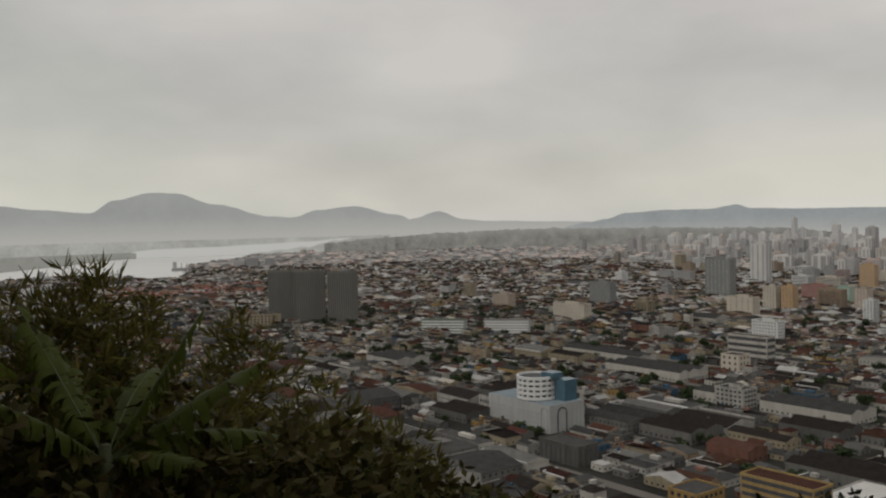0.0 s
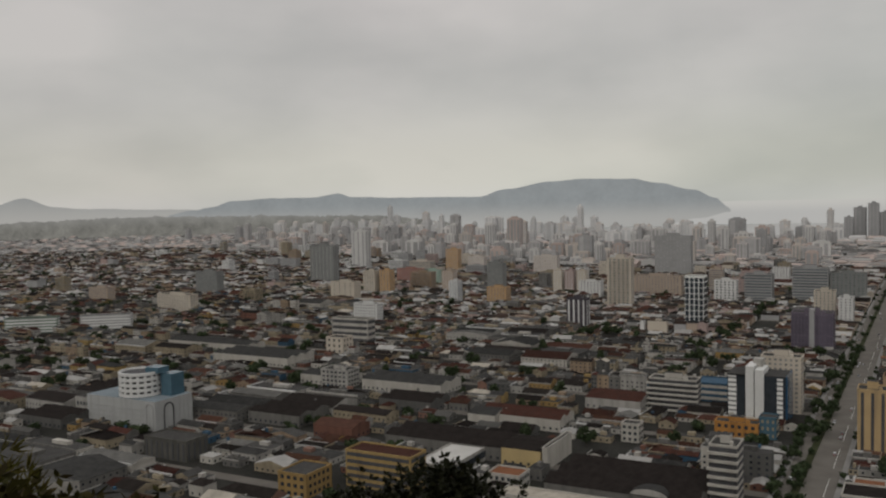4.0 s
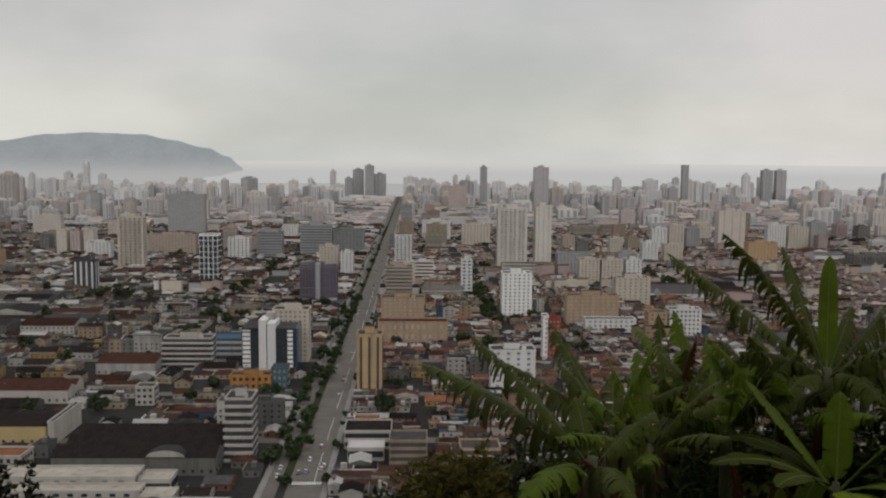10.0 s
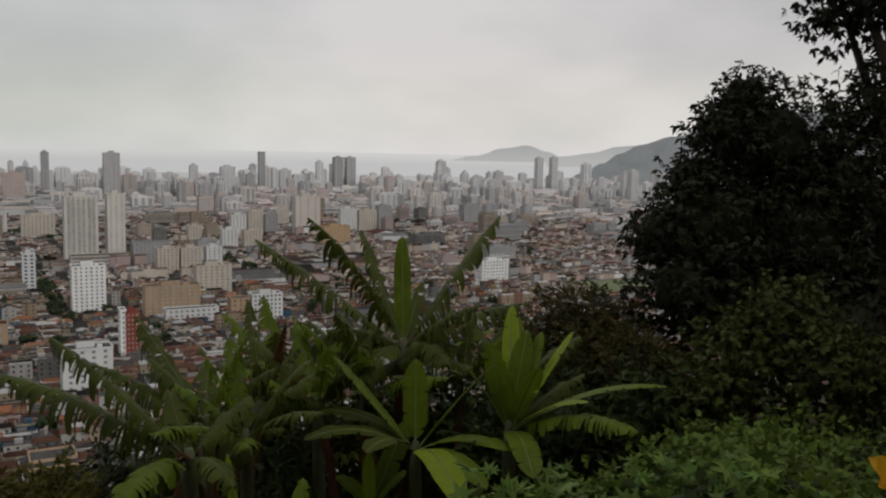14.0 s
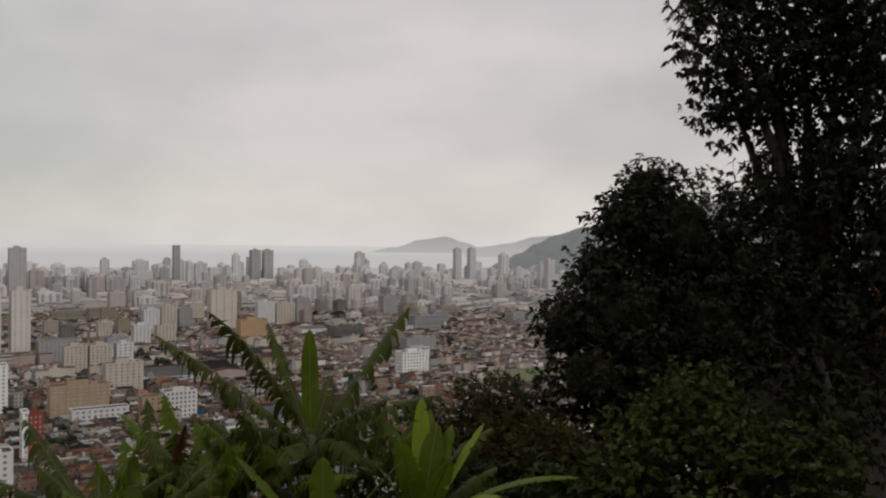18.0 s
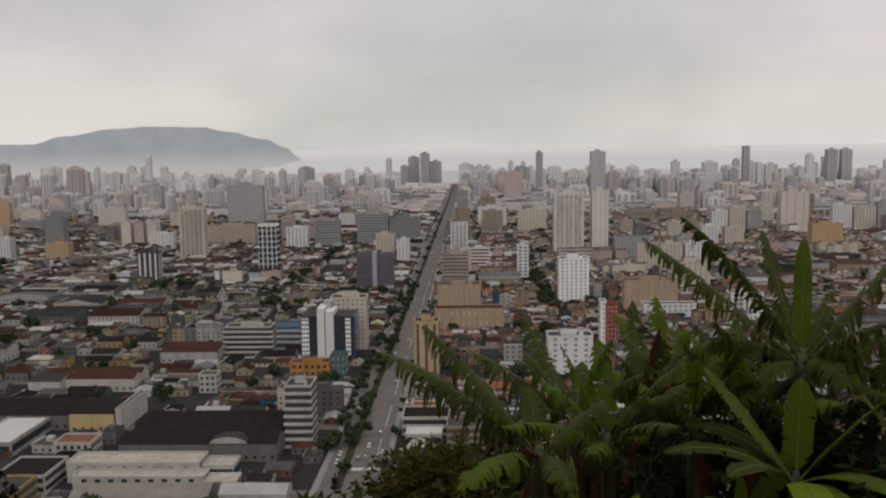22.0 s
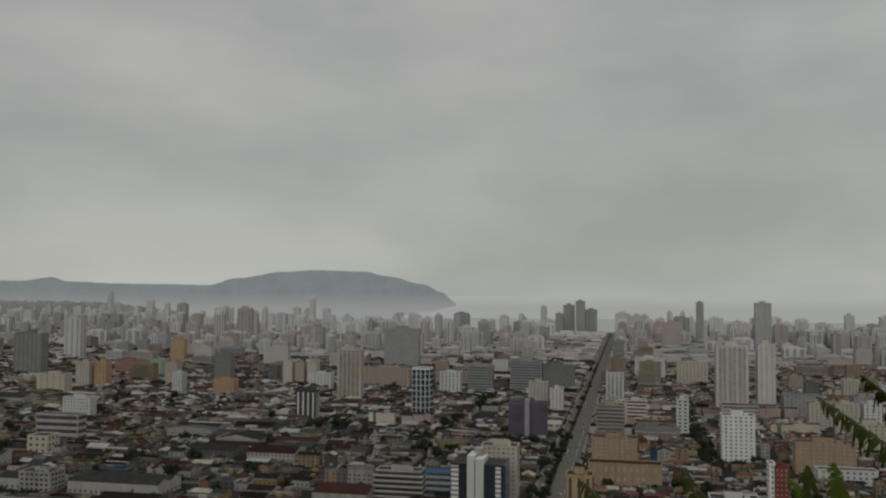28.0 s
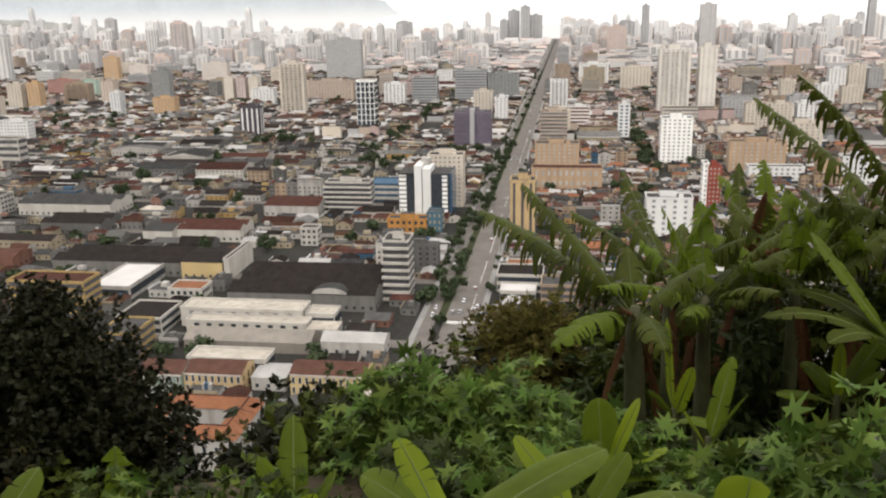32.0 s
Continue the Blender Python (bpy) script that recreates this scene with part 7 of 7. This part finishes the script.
def tree(name, label, base, clumps, per_m2, size, aspect, mat, seed, trunk_r=0.16, category="tree", **kw):
    rg = random.Random(seed)
    g = hill_z(*base) - 0.15
    root = thing(name, pose(base[0], base[1], g), label, category)
    cl = rel(clumps, (base[0], base[1], g))
    top = Vector((sum(c[0] for c in cl) / len(cl), sum(c[1] for c in cl) / len(cl), sum(c[2] for c in cl) / len(cl)))
    fork = Vector((top.x * 0.5, top.y * 0.5, top.z * 0.62))
    v, f = tube([Vector((0, 0, -0.2)), fork * 0.5 + Vector((0.1, 0.05, 0)), fork], [trunk_r * 1.3, trunk_r, trunk_r * 0.75], 9)
    mesh_object("trunk", v, f, M["bark"], None, root, True)
    for c in cl:
        e_ = Vector(c[:3])
        m_ = fork.lerp(e_, 0.55) + Vector((rg.uniform(-0.2, 0.2), rg.uniform(-0.2, 0.2), 0.15))
        v, f = tube([fork, m_, e_, e_ + (e_ - m_).normalized() * c[3] * 0.6], [trunk_r * 0.5, trunk_r * 0.28, trunk_r * 0.13, 0.008], 6)
        mesh_object("limb", v, f, M["bark"], None, root, True)
    leaf_cloud("crown", root, cl, per_m2, size, aspect, mat, rg, **kw)
    return root


MANGO_A = [(12.87, -1.10, 148.86, 0.45), (13.25, -1.68, 149.66, 0.52), (13.31, -1.99, 150.35, 0.51), (13.53, -2.36, 150.87, 0.48), (13.67, -2.82, 150.19, 0.97),
           (13.28, -1.99, 149.00, 1.02), (12.75, -1.5, 148.15, 0.75), (13.57, -3.06, 148.82, 1.24), (13.06, -2.46, 147.86, 1.11), (13.95, -3.75, 149.49, 1.10)]
MANGO_B = [(14.16, -3.60, 153.22, 0.81), (14.50, -4.60, 152.75, 1.08), (14.30, -3.83, 152.18, 0.66), (14.59, -5.53, 153.32, 1.32), (14.37, -6.44, 152.55, 1.21),
           (14.46, -5.23, 151.57, 0.93), (14.11, -6.25, 150.91, 1.18), (14.30, -4.29, 150.83, 0.66), (14.53, -5.27, 150.03, 1.47), (13.63, -6.13, 149.60, 1.04),
           (13.80, -4.15, 148.80, 1.38), (13.44, -5.05, 148.33, 1.19), (14.57, -4.79, 154.40, 1.32), (14.16, -5.97, 154.28, 1.42), (14.44, -3.58, 154.19, 0.78),
           (12.21, -3.68, 147.71, 0.99), (11.87, -4.62, 147.63, 0.74)]
VINE = [(10.07, -1.83, 147.74, 0.60), (10.35, -2.33, 148.14, 0.55), (9.85, -2.66, 147.61, 0.66), (9.64, -3.33, 147.60, 0.60), (9.56, -1.43, 147.38, 0.44)]
DARK = [(3.68, 8.23, 146.76, 0.60), (3.12, 8.32, 146.56, 0.70), (4.04, 7.97, 146.44, 0.66), (2.74, 8.27, 146.19, 0.76), (3.43, 8.01, 146.03, 0.89), (4.14, 7.70, 145.93, 0.73),
        (4.49, 7.45, 145.72, 0.41), (3.85, 8.26, 147.02, 0.28), (2.68, 8.47, 146.66, 0.35), (3.29, 7.75, 145.42, 1.01), (4.29, 7.29, 145.27, 0.70)]
LEFT = [(-3.39, 8.30, 149.20, 0.46), (-3.74, 8.10, 148.81, 0.74), (-3.11, 8.35, 148.71, 0.63), (-2.99, 8.97, 149.11, 0.27), (-3.21, 8.39, 149.48, 0.17), (-2.22, 9.67, 148.71, 0.32),
        (-2.13, 9.61, 148.23, 0.54), (-1.41, 9.63, 147.71, 0.54), (-0.62, 9.63, 147.39, 0.44), (-2.37, 8.43, 147.92, 0.74), (-2.95, 7.22, 148.10, 0.7), (-1.05, 9.54, 147.18, 0.63),
        (-0.30, 10.08, 147.09, 0.33)]
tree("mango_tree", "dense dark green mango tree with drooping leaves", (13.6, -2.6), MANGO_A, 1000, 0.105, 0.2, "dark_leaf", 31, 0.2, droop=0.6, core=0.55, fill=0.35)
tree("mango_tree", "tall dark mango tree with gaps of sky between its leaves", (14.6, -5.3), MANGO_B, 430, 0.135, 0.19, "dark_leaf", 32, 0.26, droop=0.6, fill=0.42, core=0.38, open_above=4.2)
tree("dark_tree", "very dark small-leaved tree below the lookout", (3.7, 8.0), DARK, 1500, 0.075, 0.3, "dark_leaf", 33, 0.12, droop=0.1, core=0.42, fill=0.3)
tree("tall_bush", "olive-green feathery bush in shade", (-2.6, 8.6), LEFT, 400, 0.19, 0.07, "olive", 34, 0.06, category="bush", droop=-0.5, whorl=6, fill=0.6)
tree("vine_thicket", "climbing vine with small green leaves over the bank", (10.4, -2.6), VINE, 950, 0.085, 0.36, "vine", 35, 0.04, category="vine", droop=0.45, fill=0.3)


def bush(x, y, r, label, mat, seed, height=0.8, size=0.16, lobes=0, per_m2=150, aspect=0.28, whorl=5, name="bush", group=""):
    rg = random.Random(seed)
    g = hill_z(x, y)
    root = thing(name, pose(x, y, g - 0.05), label, "bush", group)
    cl = []
    for i in range(5):
        a = i * 1.257 + rg.uniform(-0.4, 0.4)
        cl.append((math.cos(a) * r * 0.55, math.sin(a) * r * 0.55, height * rg.uniform(0.45, 0.8), r * rg.uniform(0.45, 0.6)))
    cl.append((0, 0, height, r * 0.55))
    for c in cl[::3]:
        v, f = tube([Vector((0, 0, -0.1)), Vector((c[0] * 0.4, c[1] * 0.4, c[2] * 0.6)), Vector(c[:3])], [0.022, 0.016, 0.008], 5)
        mesh_object("branch", v, f, M["bark"], None, root, True)
    leaf_cloud("foliage", root, cl, per_m2, size, aspect, mat, rg, droop=0.3 if lobes else 0.15, whorl=whorl, lobes=lobes, face_up=0.65 if lobes else 1.2, joined=True)
    return root


LOBED = "castor-like bush with broad lobed green leaves"
for i, (x, y, r, h) in enumerate(((4.7, 3.7, 0.65, 0.75), (4.9, 3.1, 0.55, 0.85), (5.4, 3.9, 0.7, 0.7), (5.0, 4.2, 0.5, 0.6), (5.6, 3.2, 0.6, 0.8))):
    bush(x, y, r, LOBED, "lobed", 50 + i, h, 0.12, 7, 190, whorl=3, name="lobed_bush", group="lobed bushes on the slope")
for i, (x, y, r, h) in enumerate(((3.9, 2.6, 0.4, 0.4), (3.9, 2.1, 0.4, 0.4), (4.5, 2.4, 0.45, 0.55), (3.3, 2.2, 0.35, 0.25), (4.9, 1.6, 0.45, 0.5),
                                  (4.3, 0.9, 0.4, 0.3), (3.6, 1.3, 0.35, 0.2), (5.6, 2.4, 0.5, 0.6))):
    bush(x, y, r, LOBED, "lobed" if i % 3 else "bush", 80 + i, h, 0.1, 7, 230, whorl=3, name="lobed_bush", group="lobed bushes on the slope")
for i, (x, y, r, h) in enumerate(((3.7, 0.25, 0.45, 0.62), (4.1, 0.0, 0.4, 0.6), (3.3, -0.05, 0.35, 0.45), (4.7, -0.3, 0.5, 0.55), (3.9, 0.6, 0.4, 0.6))):
    bush(x, y, r, LOBED, "lobed", 60 + i, h, 0.09, 7, 280, whorl=3, name="lobed_bush", group="lobed bushes on the slope")
for i, (x, y) in enumerate(((1.85, 2.34), (2.13, 2.54), (2.21, 2.28), (2.58, 2.53), (1.99, 3.03), (2.35, 3.32), (2.66, 3.29), (2.98, 3.23), (3.05, 2.82), (1.67, 2.72), (1.61, 3.15), (2.32, 1.87), (2.60, 1.92), (1.55, 2.12), (1.96, 1.85))):
    bush(x, y, 0.34, "low tangle of small green leaves below the lookout", ("bush", "cover_leaf", "lobed")[i % 3], 960 + i, 0.22, 0.07, 0 if i % 3 < 2 else 7, 320, 0.36, 5 if i % 3 < 2 else 3, "ground_cover", "low plants on the bank")
rng2 = random.Random(5)
for i in range(46):
    az_ = rng2.uniform(-118, -88)
    rr_ = rng2.uniform(3.0, 10.5)
    x, y, _ = polar(az_, rr_)
    bush(x, y, rng2.uniform(0.35, 0.6), "low tangle of green leaves covering the bank", rng2.choice(("bush", "cover_leaf", "cover_leaf")), 100 + i,
         rng2.uniform(0.25, 0.5), 0.07, 0, 300, 0.38, 5, "ground_cover", "low plants on the bank")
for i, (az_, rr_) in enumerate(((-100, 6.6), (-102, 7.2), (-104, 7.6), (-101, 8.2), (-103, 8.6), (-99, 7.6), (-105, 6.8), (-102.5, 6.2), (-98, 6.8), (-106, 8.0))):
    x, y, _ = polar(az_, rr_)
    bush(x, y, 0.5, "low tangle of green leaves covering the bank", "cover_leaf", 900 + i, 0.35, 0.075, 0, 420, 0.38, 5, "ground_cover", "low plants on the bank")
TOPS = [(-120, -11), (-96, -13), (-92, -12.5), (-86, -14.0), (-78, -14.6), (-70, -15.4), (-60, -17.6), (-52, -21.5), (-44, -25), (-36, -29), (-28, -29), (-14, -26), (-4, -16.5), (4, -14), (12, -12), (20, -9.5), (30, -8.5)]


def thicket_top(az):
    """Elevation of the plants' upper edge, by direction."""
    return along(TOPS, az)


for i in range(130):
    az_ = -96 + 126 * (i + rng2.random()) / 130
    rr_ = rng2.uniform(10.8, 12.6) if az_ < -50 else rng2.uniform(6.5, 11)
    x, y, _ = polar(az_, rr_)
    g_ = hill_z(x, y)
    top_ = 150 + rr_ * math.tan(radians(thicket_top(az_) - (rng2.uniform(0.5, 2.0) if az_ < -50 else rng2.uniform(0.3, 2.5))))
    h_ = top_ - g_ - 0.35
    if h_ < 0.3 or -42 < az_ < -10:
        continue
    rg_ = random.Random(400 + i)
    root_ = thing("undergrowth", pose(x, y, g_ - 0.05), "dense dark green undergrowth on the steep slope", "bush", "undergrowth on the slope")
    cl_ = [(rg_.uniform(-0.3, 0.3), rg_.uniform(-0.3, 0.3), h_ * k / 3, rg_.uniform(0.45, 0.7)) for k in (1, 2, 3)]
    cl_ += [(rg_.uniform(-0.6, 0.6), rg_.uniform(-0.6, 0.6), h_ * rg_.uniform(0.6, 0.95), rg_.uniform(0.35, 0.55)) for k in range(2)]
    for c in cl_[:3:2]:
        v, f = tube([Vector((0, 0, -0.1)), Vector((c[0] * 0.4, c[1] * 0.4, c[2] * 0.6)), Vector(c[:3])], [0.03, 0.02, 0.008], 5)
        mesh_object("branch", v, f, M["bark"], None, root_, True)
    leaf_cloud("foliage", root_, cl_, 150, 0.14, 0.26, "scrub" if az_ > -8 else rg_.choice(("bush", "banana_dark", "dark_leaf")), rg_, droop=0.3, whorl=6, joined=True)
for i, (x, y, top_, mat_) in enumerate(((8.6, 4.0, 146.5, "banana_dark"), (8.9, 3.2, 146.6, "bush"), (9.4, 3.0, 146.7, "bush"), (10.3, 1.7, 147.1, "bush"), (9.9, 2.4, 146.9, "banana_dark"),
                                       (9.6, 0.9, 146.9, "bush"), (8.3, 4.4, 146.2, "bush"), (9.8, 0.2, 147.2, "bush"), (9.9, -0.5, 147.5, "bush"), (9.8, -1.1, 147.7, "bush"))):
    g_ = hill_z(x, y)
    rg_ = random.Random(700 + i)
    root_ = thing("undergrowth", pose(x, y, g_ - 0.05), "dark tangle of leaves round the banana stems", "bush", "undergrowth on the slope")
    h_ = top_ - g_ - 0.3
    cl_ = [(rg_.uniform(-0.2, 0.2), rg_.uniform(-0.2, 0.2), h_ * k / 3, rg_.uniform(0.4, 0.55)) for k in (1, 2, 3)]
    v, f = tube([Vector((0, 0, -0.1)), Vector((0.05, 0, h_ * 0.5)), Vector((0, 0.05, h_))], [0.03, 0.02, 0.008], 5)
    mesh_object("branch", v, f, M["bark"], None, root_, True)
    leaf_cloud("foliage", root_, cl_, 260, 0.17, 0.16, mat_, rg_, droop=0.5, whorl=6, joined=True)
for i in range(30):
    az_ = rng2.uniform(-88, 28)
    rr_ = rng2.uniform(7, 13)
    if -62 < az_ < -28 and rr_ < 7:
        continue
    if -28 < az_ < 0 and rr_ < 6:
        rr_ += 4
    x, y, _ = polar(az_, rr_)
    bush(x, y, rng2.uniform(0.5, 0.9), "dark green undergrowth on the steep slope", rng2.choice(("bush", "scrub", "banana_dark")), 200 + i,
         rng2.uniform(0.4, 0.8), 0.12, 0, 150, 0.3, 5, "undergrowth", "undergrowth on the slope")
for i, (az_, rr_, r, h) in enumerate(((-91, 13, 1.2, 1.5), (-88, 13.5, 1.1, 1.3), (-93, 12.5, 1.0, 1.2), (-57, 12, 0.9, 1.6), (-60, 12.5, 0.8, 1.2), (-54, 13, 0.8, 1.2), (-49, 16, 1.2, 1.4), (-46, 17, 1.0, 1.2))):
    x, y, _ = polar(az_, rr_)
    bush(x, y, r, "brownish dry scrub on the slope", "scrub", 300 + i, h, 0.12, 0, 120, 0.14, 6, "scrub_bush", "dry scrub on the slope")
for i, (x, y, top_, r_) in enumerate(((8.37, 6.11, 146.2, 0.5), (8.66, 5.82, 146.3, 0.55), (8.87, 5.5, 146.2, 0.5), (7.72, 5.29, 146.2, 0.45), (9.1, 6.4, 146.0, 0.5),
                                     (12.67, -0.3, 147.95, 0.7), (11.6, -0.64, 147.7, 0.6), (12.77, 0.2, 147.95, 0.6), (12.9, 0.75, 147.6, 0.6), (12.2, -0.2, 147.6, 0.7), (11.6, -0.95, 147.6, 0.55), (11.5, -1.3, 147.4, 0.5), (11.2, -1.65, 147.3, 0.5), (11.9, -0.9, 147.2, 0.7))):
    g_ = hill_z(x, y)
    rg_ = random.Random(800 + i)
    h_ = max(0.4, top_ - g_ - 0.35)
    root_ = thing("scrub_bush", pose(x, y, g_ - 0.05), "brownish-green feathery scrub on the slope", "bush", "dry scrub on the slope")
    cl_ = [(rg_.uniform(-0.25, 0.25), rg_.uniform(-0.25, 0.25), h_ * k / 4, r_ * rg_.uniform(0.8, 1.1)) for k in (1, 2, 3, 4)]
    v, f = tube([Vector((0, 0, -0.1)), Vector((0.05, 0, h_ * 0.5)), Vector((0, 0.05, h_))], [0.03, 0.02, 0.008], 5)
    mesh_object("branch", v, f, M["bark"], None, root_, True)
    leaf_cloud("foliage", root_, cl_, 1100, 0.12, 0.13, "scrub" if x > 10 else "olive", rg_, droop=0.1, whorl=6, joined=True)
for i, (x, y, r, h) in enumerate(((4.2, 0.46, 0.4, 0.75), (3.8, 0.45, 0.35, 0.7), (4.6, 0.5, 0.4, 0.8), (4.5, 0.1, 0.4, 0.7), (4.9, -0.75, 0.4, 0.5), (4.6, -1.0, 0.35, 0.45))):
    bush(x, y, r, LOBED, "lobed", 860 + i, h, 0.09, 7, 300, whorl=3, name="lobed_bush", group="lobed bushes on the slope")
rg_ = random.Random(77)
yl = thing("yellow_leaf_plant", pose(2.06, -0.66, hill_z(2.06, -0.66)), "wilting plant with large yellow leaves among green cover", "plant")
yl_top = Vector((-0.07, 0.015, 149.275 - hill_z(2.06, -0.66)))
st_v, st_f = tube([Vector((0, 0, 0)), yl_top * 0.6, yl_top], [0.006, 0.005, 0.003], 5)
mesh_object("stalk", st_v, st_f, M["stem"], None, yl, True)
for turn_, len_ in ((50, 0.07), (125, 0.085), (-20, 0.035)):
    # a broad heart-shaped blade, cupped along its middle and wavy at the rim
    a_ = radians(turn_)
    fwd_ = Vector((-0.35 * math.cos(a_), math.cos(a_), math.sin(a_))).normalized()
    out_ = Vector((-0.9, -0.25, 0.35)).cross(fwd_).normalized()
    up_ = fwd_.cross(out_)
    v_, f_ = [], []
    for i in range(11):
        q_ = i / 10
        w_ = len_ * 0.46 * (math.sin(math.pi * min(1, q_ * 0.94 + 0.06)) ** 0.7)
        for k in range(-3, 4):
            t_ = k / 3
            p_ = yl_top + fwd_ * (len_ * q_) + out_ * (w_ * t_) + up_ * (w_ * 0.5 * t_ * t_ + 0.006 * math.sin(9 * q_ + 2 * t_) - len_ * 0.25 * q_ * q_)
            v_.append(tuple(p_))
    for i in range(10):
        for k in range(6):
            p_ = 7 * i + k
            f_.append((p_, p_ + 1, p_ + 8, p_ + 7))
    mesh_object("leaf", v_, f_, M["yellow_leaf"], None, yl, True)

# white parapet of the lookout: a broad flat coping on a low wall
pm = thing("parapet", pose(2.18, -0.97, 147.9, 0, 0, -37.6), "white painted parapet with a broad flat coping", "parapet")
sp = Soup(["white_rail"])
sp.box(Matrix.Identity(4), -0.9, 2.2, -0.55, -0.08, -0.4, 1.32, "white_rail", bottom=True)
sp.make("wall", pm)
sp = Soup(["white_rail"])
sp.box(Matrix.Identity(4), -0.95, 2.27, -0.62, 0.0, 1.32, 1.40, "white_rail", bottom=True)
sp.make("coping", pm)


def hill_house():
    x, y = 16.2, -8.0
    g = hill_z(x, y)
    root = thing("hill_house", pose(x, y, g, 0, 0, 62), "small block-walled house with an orange clay tile roof among trees", "house")
    i4 = Matrix.Identity(4)
    s = Soup(["pale_plaster"])
    s.box(i4, -3, 3, -2, 2, -2.0, 149.0 - g - 0.6, "pale_plaster")
    s.make("wall", root)
    zt = 149.0 - g - 0.6
    for k in range(16):
        w = -3.4 + 6.8 * (k + 0.5) / 16
        v, f = [], []
        for j in range(9):
            yy = -2.5 + 5.0 * j / 8
            zz = zt + 1.1 - abs(yy) * 0.42
            for i in range(5):
                a = math.pi * i / 4
                v.append((w + 0.2 * math.cos(a), yy, zz + 0.09 * math.sin(a) + (0.03 if j % 2 else 0)))
        for j in range(8):
            for i in range(4):
                p = j * 5 + i
                f.append((p, p + 5, p + 6, p + 1))
        mesh_object("tile_row", v, f, M["tile_new"], None, root)


hill_house()


# unseen wall added behind the lookout; it closes the place and shades the plants
lw = thing("chapel_wall", pose(-3.2, -2.6, 148.3, 0, 0, 36), "plain dark unseen wall added to shade the plants", "wall", kind="structure")
sw = Soup(["dark_concrete"])
sw.box(Matrix.Identity(4), -0.4, 0.4, -16, 16, -6, 15, "dark_concrete", bottom=True)
sw.make("wall_behind", lw)
